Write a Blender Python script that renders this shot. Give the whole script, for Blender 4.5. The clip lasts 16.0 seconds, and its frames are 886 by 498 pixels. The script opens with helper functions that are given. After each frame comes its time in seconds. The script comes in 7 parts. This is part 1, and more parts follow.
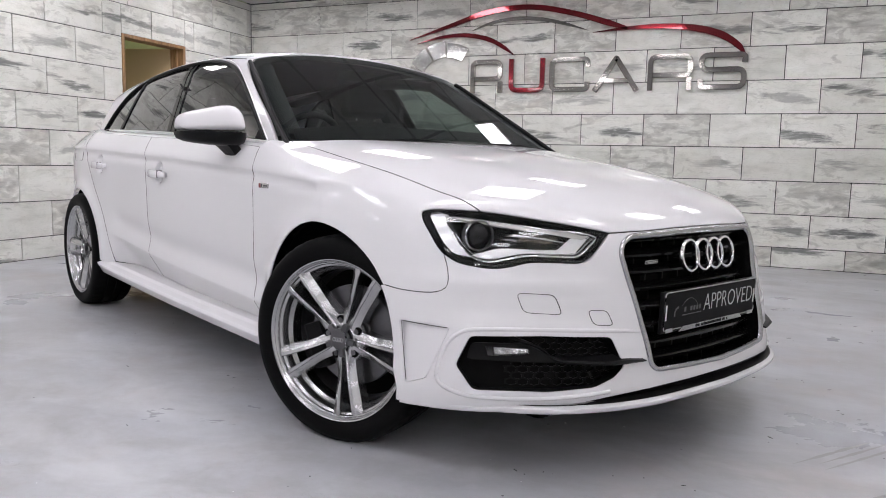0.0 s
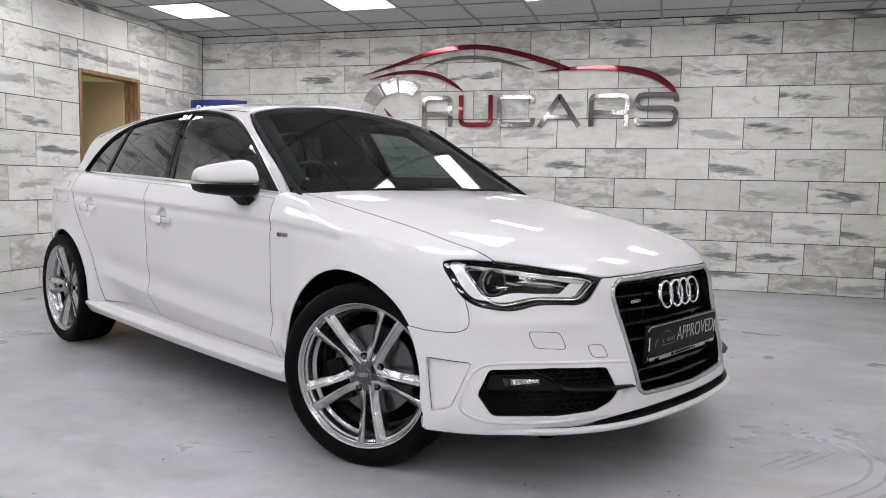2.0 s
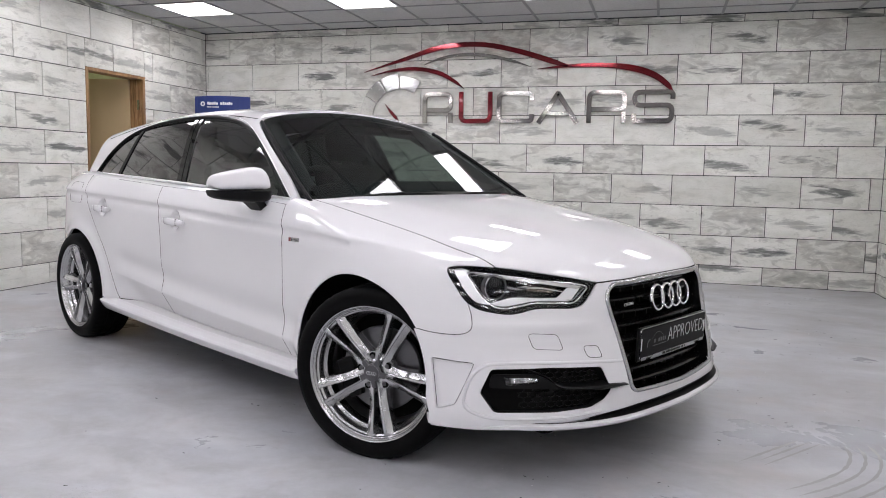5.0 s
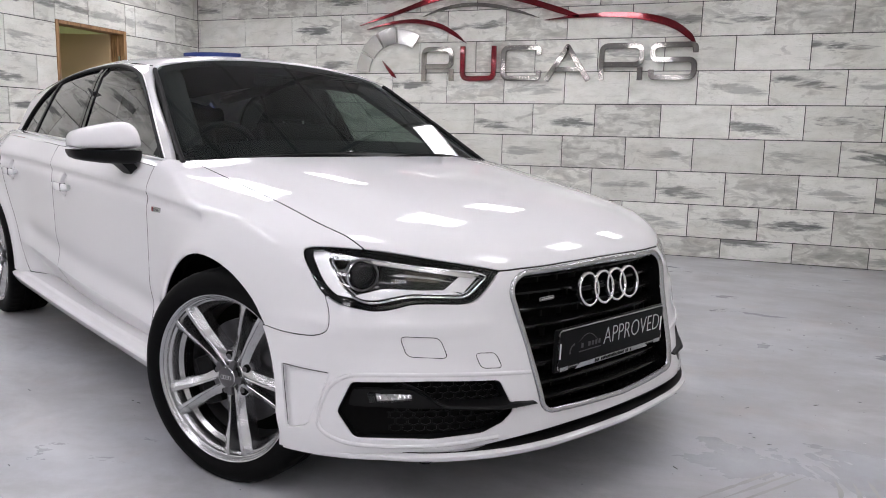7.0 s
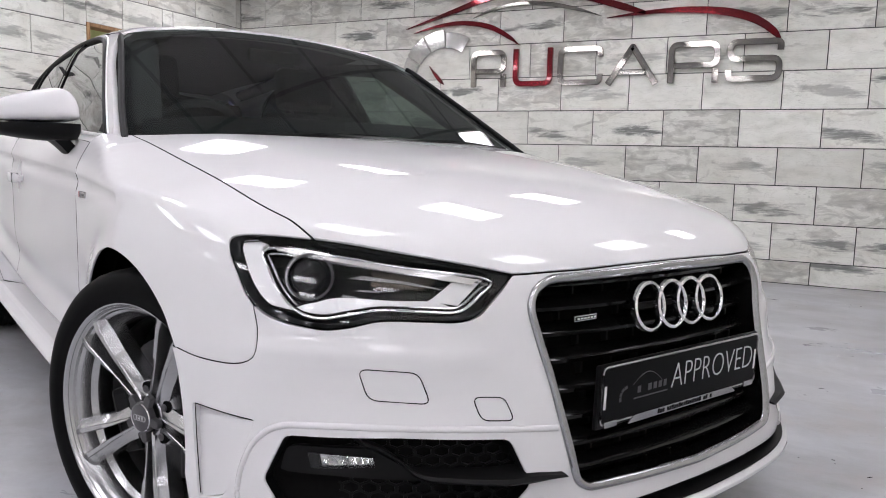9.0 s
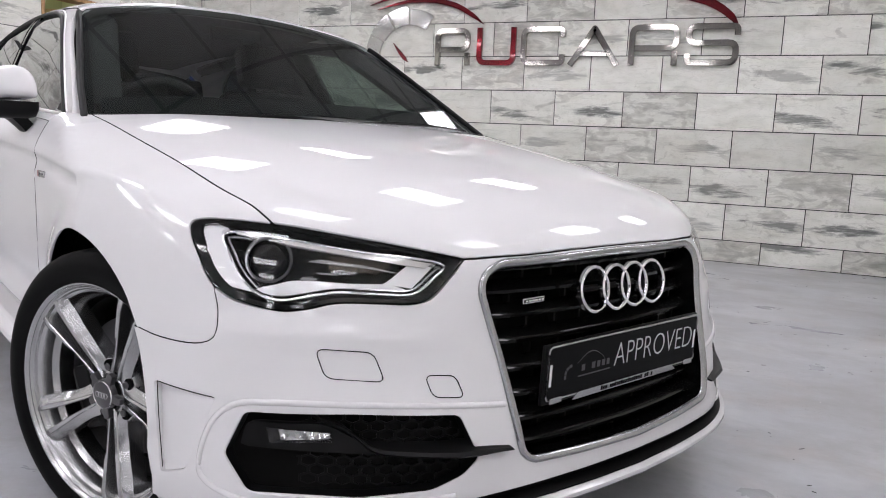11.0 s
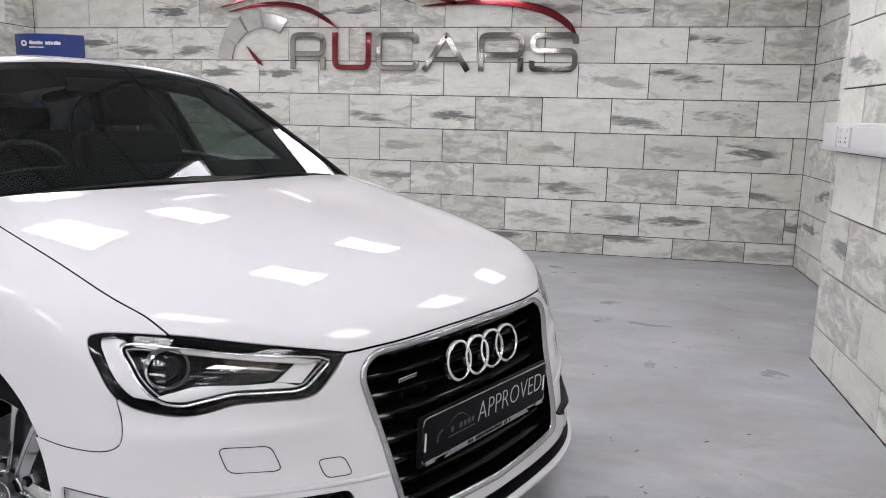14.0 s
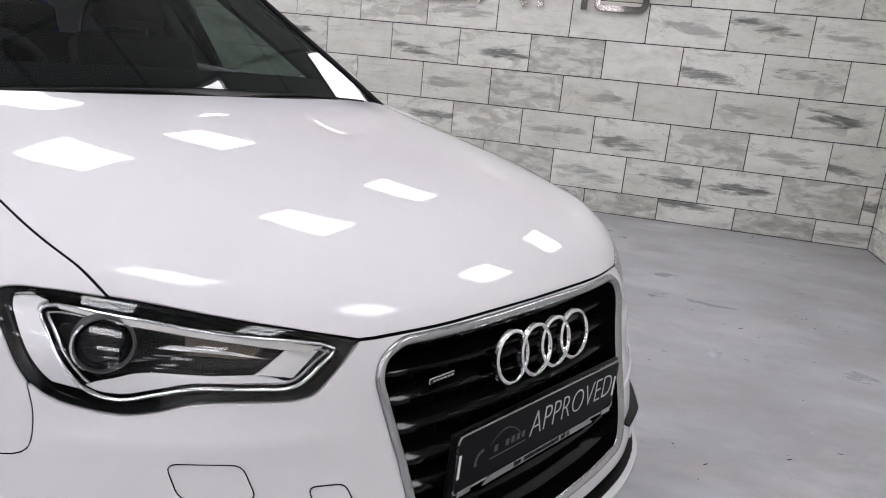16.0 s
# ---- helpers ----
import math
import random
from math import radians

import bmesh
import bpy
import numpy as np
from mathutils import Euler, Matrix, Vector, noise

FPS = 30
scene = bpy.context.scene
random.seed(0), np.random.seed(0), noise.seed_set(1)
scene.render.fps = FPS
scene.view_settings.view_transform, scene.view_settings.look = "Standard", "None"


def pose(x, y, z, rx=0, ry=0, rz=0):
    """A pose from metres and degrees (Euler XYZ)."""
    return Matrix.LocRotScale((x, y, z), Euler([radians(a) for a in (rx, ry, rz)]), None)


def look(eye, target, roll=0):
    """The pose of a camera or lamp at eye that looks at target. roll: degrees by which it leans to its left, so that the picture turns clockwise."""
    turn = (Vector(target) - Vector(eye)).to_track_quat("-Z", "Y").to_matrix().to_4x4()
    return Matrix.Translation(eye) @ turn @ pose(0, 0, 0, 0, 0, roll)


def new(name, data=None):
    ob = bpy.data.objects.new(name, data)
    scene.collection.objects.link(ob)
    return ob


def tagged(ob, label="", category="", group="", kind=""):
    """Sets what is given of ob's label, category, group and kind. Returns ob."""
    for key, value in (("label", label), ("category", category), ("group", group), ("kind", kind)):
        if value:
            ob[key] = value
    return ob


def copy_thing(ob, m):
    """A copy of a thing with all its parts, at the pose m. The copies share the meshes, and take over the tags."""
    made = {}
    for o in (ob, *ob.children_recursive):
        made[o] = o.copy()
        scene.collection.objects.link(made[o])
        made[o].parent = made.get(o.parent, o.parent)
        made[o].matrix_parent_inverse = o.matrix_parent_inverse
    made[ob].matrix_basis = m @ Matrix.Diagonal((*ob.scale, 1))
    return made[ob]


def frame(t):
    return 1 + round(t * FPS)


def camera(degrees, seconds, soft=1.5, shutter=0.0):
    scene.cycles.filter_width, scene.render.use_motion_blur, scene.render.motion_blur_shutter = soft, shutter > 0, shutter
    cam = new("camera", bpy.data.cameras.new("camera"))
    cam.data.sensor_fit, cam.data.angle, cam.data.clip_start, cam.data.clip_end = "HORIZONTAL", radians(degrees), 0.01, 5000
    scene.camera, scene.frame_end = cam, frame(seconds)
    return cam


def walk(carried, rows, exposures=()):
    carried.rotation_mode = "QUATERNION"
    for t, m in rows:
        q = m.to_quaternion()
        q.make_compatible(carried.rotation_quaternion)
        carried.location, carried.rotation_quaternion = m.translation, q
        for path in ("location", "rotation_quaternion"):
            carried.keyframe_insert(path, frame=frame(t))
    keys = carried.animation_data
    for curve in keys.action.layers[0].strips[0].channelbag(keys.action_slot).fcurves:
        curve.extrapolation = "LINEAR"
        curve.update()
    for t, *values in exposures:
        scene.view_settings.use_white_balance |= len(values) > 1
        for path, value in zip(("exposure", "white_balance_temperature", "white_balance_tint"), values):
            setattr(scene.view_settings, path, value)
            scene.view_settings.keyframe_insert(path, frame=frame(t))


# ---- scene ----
cam = camera(61.9, 16.0, soft=1.0)
PATH = [
    (0, (-0.516, -7.045, 0.854), (-1.267, -5.207, 0.619), 1.3),
    (0.5, (-0.538, -7.061, 0.862), (-1.266, -5.211, 0.637), 1.6),
    (1, (-0.599, -7.105, 0.899), (-1.279, -5.237, 0.688), 1.7),
    (1.5, (-0.634, -7.225, 0.954), (-1.247, -5.332, 0.756), 1.5),
    (2, (-0.679, -7.417, 0.967), (-1.246, -5.507, 0.787), 1.1),
    (2.5, (-0.757, -7.595, 0.957), (-1.285, -5.673, 0.799), 0.7),
    (3, (-0.822, -7.697, 0.955), (-1.335, -5.769, 0.815), 0.5),
    (3.2, (-0.834, -7.711, 0.942), (-1.347, -5.782, 0.818), 0.7),
    (5.3, (-0.61, -7.467, 1.048), (-1.179, -5.563, 0.825), 1.2),
    (5.5, (-0.579, -7.392, 1.048), (-1.15, -5.489, 0.819), 1.4),
    (6, (-0.534, -7.191, 1.051), (-1.126, -5.298, 0.794), 1.7),
    (6.5, (-0.461, -7.022, 1.047), (-1.088, -5.143, 0.771), 1.7),
    (7, (-0.334, -6.853, 1.02), (-1.021, -5.0, 0.715), 1.3),
    (7.5, (-0.301, -6.712, 0.985), (-1.031, -4.877, 0.664), 1.1),
    (8, (-0.326, -6.516, 0.955), (-1.1, -4.698, 0.643), 1.1),
    (8.5, (-0.38, -6.346, 0.904), (-1.194, -4.54, 0.633), 1.4),
    (9, (-0.417, -6.226, 0.864), (-1.27, -4.432, 0.63), 1.5),
    (9.2, (-0.417, -6.191, 0.832), (-1.285, -4.403, 0.61), 1.6),
    (11.3, (-0.356, -6.286, 0.923), (-1.072, -4.445, 0.609), 2.4),
    (11.5, (-0.342, -6.295, 0.959), (-1.023, -4.442, 0.634), 2.3),
    (12, (-0.336, -6.323, 0.989), (-0.924, -4.444, 0.638), 2.0),
    (12.5, (-0.322, -6.378, 1.083), (-0.81, -4.474, 0.711), 1.6),
    (13, (-0.322, -6.411, 1.144), (-0.744, -4.492, 0.771), 1.2),
    (13.5, (-0.342, -6.435, 1.166), (-0.739, -4.509, 0.801), 1.1),
    (14, (-0.36, -6.432, 1.171), (-0.76, -4.506, 0.811), 1.3),
    (14.5, (-0.373, -6.436, 1.166), (-0.779, -4.514, 0.795), 1.8),
    (15, (-0.431, -6.319, 1.14), (-0.839, -4.404, 0.73), 2.7),
    (15.5, (-0.46, -6.114, 1.112), (-0.872, -4.214, 0.643), 4.0),
    (15.9, (-0.512, -5.967, 1.089), (-0.93, -4.082, 0.567), 6.0),
    (16, (-0.503, -5.983, 1.089), (-0.968, -4.104, 0.588), 5.5),
]
walk(cam, [(t, look(eye, target, roll)) for t, eye, target, roll in PATH],
     exposures=[(0, 0.06), (3, 0.03), (6, 0.01), (9, 0.06), (12.5, 0.03), (14.5, -0.02), (15.2, -0.04), (16, -0.10)])


# ---------------------------------------------------------------- helpers
def mesh_from(name, verts, faces):
    me = bpy.data.meshes.new(name)
    me.from_pydata([tuple(map(float, v)) for v in verts], [], faces)
    me.update()
    return me


def smooth(me, angle=35):
    """Shade smooth, with hard edges where faces meet at more than this angle."""
    me.polygons.foreach_set("use_smooth", [True] * len(me.polygons))
    bm = bmesh.new()
    bm.from_mesh(me)
    lim = radians(angle)
    for e in bm.edges:
        e.smooth = len(e.link_faces) != 2 or e.calc_face_angle(0) < lim
    bm.to_mesh(me)
    bm.free()
    return me


def part(name, data, material, parent=None, label="", m=None):
    """Link a bmesh or mesh as one object, under a thing or a part."""
    if isinstance(data, bmesh.types.BMesh):
        me = bpy.data.meshes.new(name)
        data.to_mesh(me)
        data.free()
    else:
        me = data
    if material is not None and not me.materials:
        me.materials.append(material)
    ob = new(name, me)
    if parent is not None:
        ob.parent = parent
    if m is not None:
        ob.matrix_basis = m
    if label:
        ob["label"] = label
    return ob


def empty(name, m=None, parent=None):
    ob = new(name)
    ob.empty_display_size = 0.1
    if m is not None:
        ob.matrix_basis = m
    if parent is not None:
        ob.parent = parent
    return ob


def box(bm, lo, hi, bevel=0.0, seg=2):
    """A box between two corners, its edges rounded."""
    vs = bmesh.ops.create_cube(bm, size=1.0)["verts"]
    for v in vs:
        v.co = Vector([(lo[i] + hi[i]) / 2 + v.co[i] * (hi[i] - lo[i]) for i in range(3)])
    if bevel:
        es = list({e for v in vs for e in v.link_edges})
        bmesh.ops.bevel(bm, geom=es, offset=bevel, segments=seg, profile=0.6, affect="EDGES")
    return bm


def boxed(lo, hi, bevel=0.0, seg=2):
    return box(bmesh.new(), lo, hi, bevel, seg)


def spline(pts, n=12, closed=False):
    """Catmull-Rom (centripetal) curve through the points, n steps a span."""
    p = [np.array(q, float) for q in pts]
    out = []
    m = len(p)
    for i in range(m if closed else m - 1):
        if closed:
            a, b, c, d = p[i - 1], p[i], p[(i + 1) % m], p[(i + 2) % m]
        else:
            b, c = p[i], p[i + 1]
            a = p[i - 1] if i else 2 * b - c
            d = p[i + 2] if i + 2 < m else 2 * c - b
        t0, t1 = 0.0, max(np.linalg.norm(b - a), 1e-6) ** 0.5
        t2 = t1 + max(np.linalg.norm(c - b), 1e-6) ** 0.5
        t3 = t2 + max(np.linalg.norm(d - c), 1e-6) ** 0.5
        for k in range(n):
            t = t1 + (t2 - t1) * k / n
            a1 = (t1 - t) / (t1 - t0) * a + (t - t0) / (t1 - t0) * b
            a2 = (t2 - t) / (t2 - t1) * b + (t - t1) / (t2 - t1) * c
            a3 = (t3 - t) / (t3 - t2) * c + (t - t2) / (t3 - t2) * d
            b1 = (t2 - t) / (t2 - t0) * a1 + (t - t0) / (t2 - t0) * a2
            b2 = (t3 - t) / (t3 - t1) * a2 + (t - t1) / (t3 - t1) * a3
            out.append((t2 - t) / (t2 - t1) * b1 + (t - t1) / (t2 - t1) * b2)
    if not closed:
        out.append(p[-1])
    return np.array(out)


def rounded(pts, r=0.01, n=4):
    """A closed outline with its corners rounded to the radius r (one or a list)."""
    out, m = [], len(pts)
    for i in range(m):
        a, b, c = (np.array(pts[j % m], float) for j in (i - 1, i, i + 1))
        rr = r[i] if isinstance(r, (list, tuple)) else r
        u, v = a - b, c - b
        lu, lv = np.linalg.norm(u), np.linalg.norm(v)
        d = min(rr, lu * 0.45, lv * 0.45)
        s, e = b + u / lu * d, b + v / lv * d
        for k in range(n + 1):
            t = k / n
            out.append((1 - t) ** 2 * s + 2 * t * (1 - t) * b + t * t * e)
    return np.array(out)


def tube(pts, r, sides=8, closed=False, squash=1.0):
    """A bar of round section along a line of points."""
    p = [Vector(q) for q in pts]
    n, verts, faces = len(p), [], []
    up = Vector((0, 0, 1))
    for i in range(n):
        a = p[i - 1] if (i or closed) else p[i]
        b = p[(i + 1) % n] if (i + 1 < n or closed) else p[i]
        t = (b - a).normalized()
        side = t.cross(up)
        side = side.normalized() if side.length > 1e-4 else Vector((1, 0, 0))
        nor = side.cross(t).normalized()
        rr = r[i] if isinstance(r, (list, tuple, np.ndarray)) else r
        for k in range(sides):
            w = 2 * math.pi * k / sides
            verts.append(p[i] + side * math.cos(w) * rr + nor * math.sin(w) * rr * squash)
    for i in range(n if closed else n - 1):
        for k in range(sides):
            j, l = (i + 1) % n, (k + 1) % sides
            faces.append((i * sides + k, i * sides + l, j * sides + l, j * sides + k))
    if not closed:
        faces += [tuple(range(sides))[::-1], tuple((n - 1) * sides + k for k in range(sides))]
    return smooth(mesh_from("bar", verts, faces), 50)


def lathe(profile, seg=64, a0=0.0, a1=2 * math.pi):
    """Turn a profile of (radius, along) about the y axis."""
    full = a1 - a0 > 6.28
    n, m, verts, faces = len(profile), seg if full else seg + 1, [], []
    for k in range(m):
        w = a0 + (a1 - a0) * k / seg
        for r, y in profile:
            verts.append((r * math.cos(w), y, r * math.sin(w)))
    for k in range(seg):
        j = (k + 1) % m
        for i in range(n - 1):
            faces.append((k * n + i, k * n + i + 1, j * n + i + 1, j * n + i))
    return smooth(mesh_from("turned", verts, faces), 40)


def prism(outline, depth, bevel=0.0):
    """A flat outline (x, z) given thickness along -y from y = 0, its front edge bevelled."""
    bm = bmesh.new()
    n = len(outline)
    vs = [bm.verts.new((p[0], 0, p[1])) for p in outline]
    f = bm.faces.new(vs)
    bm.normal_update()
    if f.normal.y < 0:
        f.normal_flip()
    g = bmesh.ops.extrude_face_region(bm, geom=[f])
    top = [v for v in g["geom"] if isinstance(v, bmesh.types.BMVert)]
    for v in top:
        v.co.y -= depth
    bmesh.ops.recalc_face_normals(bm, faces=bm.faces)
    if bevel:
        es = [e for e in bm.edges if all(abs(v.co.y + depth) < 1e-6 for v in e.verts)]
        bmesh.ops.bevel(bm, geom=es, offset=bevel, segments=2, profile=0.5, affect="EDGES")
    return bm


def letters(text, size, material, name, parent, m, depth=0.001, thin=0.0):
    """Writing in the built-in font, as a mesh."""
    cu = bpy.data.curves.new(name, "FONT")
    cu.body, cu.size, cu.extrude, cu.align_x, cu.align_y = text, size, depth, "CENTER", "CENTER"
    cu.resolution_u = 3
    cu.offset = -thin
    tmp = bpy.data.objects.new("tmp", cu)
    scene.collection.objects.link(tmp)
    me = bpy.data.meshes.new_from_object(tmp.evaluated_get(bpy.context.evaluated_depsgraph_get()))
    bpy.data.objects.remove(tmp)
    bpy.data.curves.remove(cu)
    me.materials.clear()
    return part(name, me, material, parent, m=m)


# ---------------------------------------------------------------- world and exposure
ROOM_H = 2.545
LEFT, RIGHT, PIER, PIER_Y, SOUTH, CLAD_END = -5.78, 1.25, 0.737, -2.556, -16.6, -9.2
CELL = 0.575
world = bpy.data.worlds.new("world")
scene.world = world
world.use_nodes = True
world.node_tree.nodes["Background"].inputs[0].default_value = (0.6, 0.65, 0.7, 1)
world.node_tree.nodes["Background"].inputs[1].default_value = 0.05
PANEL_LIGHT = 13.4
scene.view_settings.exposure = 0.0

# ---------------------------------------------------------------- materials
def material(name, color=(0.8, 0.8, 0.8), rough=0.5, metal=0.0, coat=0.0, ior=None, spec=None):
    mat = bpy.data.materials.new(name)
    mat.use_nodes = True
    b = mat.node_tree.nodes["Principled BSDF"]
    b.inputs["Base Color"].default_value = (*color, 1)
    b.inputs["Roughness"].default_value = rough
    b.inputs["Metallic"].default_value = metal
    b.inputs["Coat Weight"].default_value = coat
    b.inputs["Coat Roughness"].default_value = 0.02
    if ior:
        b.inputs["IOR"].default_value = ior
    if spec is not None:
        b.inputs["Specular IOR Level"].default_value = spec
    return mat


class Nodes:
    """A short way to write node trees."""

    def __init__(self, mat):
        self.t = mat.node_tree
        self.bsdf = self.t.nodes["Principled BSDF"]

    def add(self, kind, settings=(), **inputs):
        n = self.t.nodes.new("ShaderNode" + kind)
        for k, v in dict(settings).items():
            if k == "data_type":
                n.data_type = v
            elif k == "blend_type":
                n.blend_type = v
            elif k == "operation":
                n.operation = v
            elif k == "feature":
                n.feature = v
            elif k == "distance":
                n.distance = v
        for k, v in inputs.items():
            self.link(v, n.inputs[int(k[1:]) if k[0] == "i" and k[1:].isdigit() else k.replace("_", " ")])
        return n

    def link(self, v, socket):
        if isinstance(v, bpy.types.NodeSocket):
            self.t.links.new(v, socket)
        elif isinstance(v, bpy.types.Node):
            self.t.links.new(v.outputs[0], socket)
        else:
            socket.default_value = v

    def ramp(self, fac, stops):
        n = self.t.nodes.new("ShaderNodeValToRGB")
        while len(n.color_ramp.elements) < len(stops):
            n.color_ramp.elements.new(0.5)
        for e, (p, c) in zip(n.color_ramp.elements, stops):
            e.position = p
            e.color = (*c, 1) if isinstance(c, tuple) else (c, c, c, 1)
        self.link(fac, n.inputs[0])
        return n.outputs[0]

    def mix(self, fac, a, b, blend="MIX"):
        n = self.t.nodes.new("ShaderNodeMix")
        n.data_type, n.blend_type = "RGBA", blend
        self.link(fac, n.inputs[0])
        self.link(a if not isinstance(a, tuple) else (*a, 1), n.inputs[6])
        self.link(b if not isinstance(b, tuple) else (*b, 1), n.inputs[7])
        return n.outputs[2]

    def math(self, op, a, b=0.0):
        n = self.t.nodes.new("ShaderNodeMath")
        n.operation = op
        self.link(a, n.inputs[0])
        self.link(b, n.inputs[1])
        return n.outputs[0]

    def coords(self, scale=(1, 1, 1), offset=None, which="Object"):
        c = self.t.nodes.new("ShaderNodeTexCoord")
        m = self.t.nodes.new("ShaderNodeMapping")
        self.t.links.new(c.outputs[which], m.inputs[0])
        m.inputs["Scale"].default_value = scale
        if offset is not None:
            self.link(offset, m.inputs["Location"])
        return m.outputs[0]

    def noise(self, vec, scale, detail=4.0, rough=0.55, distort=0.0):
        return self.add("TexNoise", Vector=vec, Scale=scale, Detail=detail, Roughness=rough, Distortion=distort).outputs[0]

    def bump(self, height, strength=0.2, dist=0.01):
        n = self.add("Bump", Height=height, Strength=strength, Distance=dist)
        self.t.links.new(n.outputs[0], self.bsdf.inputs["Normal"])

    def base(self, v):
        self.link(v, self.bsdf.inputs["Base Color"])

    def rough(self, v):
        self.link(v, self.bsdf.inputs["Roughness"])


def tile_material():
    """Printed stone-effect tiles: cream ground, taupe clouds with torn edges, one dark brushed smear; the print differs from tile to tile.
    Object colour: strength of the smear, its place along and up the tile; alpha: how clouded."""
    mat = material("stone_effect_tile", rough=0.35)
    k = Nodes(mat)
    info = k.t.nodes.new("ShaderNodeObjectInfo")
    col = k.add("SeparateColor", Color=info.outputs["Color"])
    rnd = info.outputs["Random"]
    off = k.add("CombineXYZ", X=k.math("MULTIPLY", rnd, 37.0), Y=k.math("MULTIPLY", rnd, 11.0), Z=k.math("MULTIPLY", col.outputs[1], 7.0)).outputs[0]
    flat = k.coords((1, 1, 2.0), off)
    cloud = k.noise(flat, 4.0, 6, 0.6, 0.6)
    ground = k.ramp(cloud, [(0.3, (0.70, 0.703, 0.645)), (0.5, (0.835, 0.835, 0.782)), (0.72, (0.90, 0.897, 0.852))])
    # torn patches: a fairly sharp edge with a pale rim
    torn = k.noise(k.coords((1, 1, 2.4), off), 5.2, 9, 0.62, 0.9)
    low = k.math("SUBTRACT", 0.66, k.math("MULTIPLY", info.outputs["Alpha"], 0.21))
    edge = k.math("SUBTRACT", torn, low)
    patch = k.ramp(edge, [(0.0, 0.0), (0.03, 0.45), (0.16, 1.0)])
    tone = k.ramp(k.noise(k.coords((1, 1, 3.0), off), 9.0, 7, 0.65), [(0.32, (0.30, 0.297, 0.272)), (0.62, (0.56, 0.545, 0.50))])
    c = k.mix(k.math("MULTIPLY", patch, 0.72), ground, tone)
    rim = k.ramp(k.math("ABSOLUTE", k.math("ADD", edge, 0.012)), [(0.0, 1.0), (0.012, 0.0)])
    c = k.mix(k.math("MULTIPLY", rim, 0.3), c, (0.86, 0.85, 0.82))
    # fine veins
    vein = k.noise(k.coords((1, 1, 2.2), off), 8.0, 9, 0.62, 1.2)
    vv = k.ramp(k.math("ABSOLUTE", k.math("SUBTRACT", vein, 0.5)), [(0.0, 1.0), (0.02, 0.0)])
    c = k.mix(k.math("MULTIPLY", vv, 0.22), c, (0.38, 0.36, 0.32))
    # the brushed smear: a long slanting blot, frayed by streaks
    xyz = k.add("SeparateXYZ", Vector=k.coords()).outputs
    du = k.math("DIVIDE", k.math("SUBTRACT", xyz[0], k.math("MULTIPLY", k.math("SUBTRACT", col.outputs[1], 0.5), 0.5)), 0.25)
    slope = k.math("MULTIPLY", xyz[0], k.math("MULTIPLY", k.math("SUBTRACT", rnd, 0.35), -0.28))
    dv = k.math("DIVIDE", k.math("SUBTRACT", k.math("SUBTRACT", xyz[2], slope), k.math("MULTIPLY", k.math("SUBTRACT", col.outputs[2], 0.5), 0.23)), 0.042)
    blot = k.math("SUBTRACT", 1.0, k.math("ADD", k.math("MULTIPLY", du, du), k.math("MULTIPLY", dv, dv)))
    hair = k.noise(k.coords((0.7, 0.7, 8.0), off), 8.0, 8, 0.72, 0.4)
    broad = k.noise(k.coords((0.8, 0.8, 3.4), off), 4.5, 5, 0.6, 0.6)
    s = k.math("ADD", k.math("MAXIMUM", blot, -2.6), k.math("MULTIPLY", k.math("SUBTRACT", broad, 0.5), 6.0))
    s = k.math("ADD", s, k.math("MULTIPLY", k.math("SUBTRACT", hair, 0.5), 3.0))
    smear = k.t.nodes.new("ShaderNodeMapRange")
    smear.interpolation_type = "SMOOTHSTEP"
    k.link(s, smear.inputs[0])
    smear.inputs[1].default_value, smear.inputs[2].default_value = -0.25, 1.1
    dark = k.ramp(hair, [(0.3, (0.26, 0.265, 0.245)), (0.66, (0.10, 0.112, 0.108))])
    c = k.mix(k.math("MULTIPLY", k.math("MULTIPLY", smear.outputs[0], col.outputs[0]), 0.92), c, dark)
    # thin streaks over the whole tile
    streak = k.ramp(k.noise(k.coords((0.5, 0.5, 7.0), off), 5.0, 7, 0.7), [(0.56, 0.0), (0.70, 1.0)])
    c = k.mix(k.math("MULTIPLY", streak, 0.30), c, (0.33, 0.325, 0.29))
    wash = k.ramp(k.noise(k.coords((1, 1, 2.0), off), 3.0, 3), [(0.48, 0.0), (0.72, 1.0)])
    c = k.mix(k.math("MULTIPLY", wash, 0.18), c, (0.68, 0.61, 0.51))
    # fine flecks gather along the veins
    fleck = k.ramp(k.noise(k.coords((1, 1, 1.6), off), 42.0, 6, 0.75), [(0.60, 0.0), (0.70, 1.0)])
    gather = k.ramp(torn, [(0.46, 0.0), (0.54, 1.0), (0.64, 0.2)])
    c = k.mix(k.math("MULTIPLY", k.math("MULTIPLY", fleck, gather), 0.5), c, (0.27, 0.265, 0.235))
    batch = k.ramp(k.math("FRACT", k.math("MULTIPLY", rnd, 17.3)), [(0.0, (0.87, 0.87, 0.86)), (0.5, (0.97, 0.97, 0.965)), (1.0, (1.04, 1.04, 1.04))])
    c = k.mix(1.0, c, batch, "MULTIPLY")
    k.base(c)
    k.rough(k.ramp(cloud, [(0.3, 0.36), (0.7, 0.46)]))
    k.bsdf.inputs["Specular IOR Level"].default_value = 0.125
    k.bump(k.noise(k.coords((1, 1, 3), off), 30.0, 4), 0.06, 0.004)
    return mat


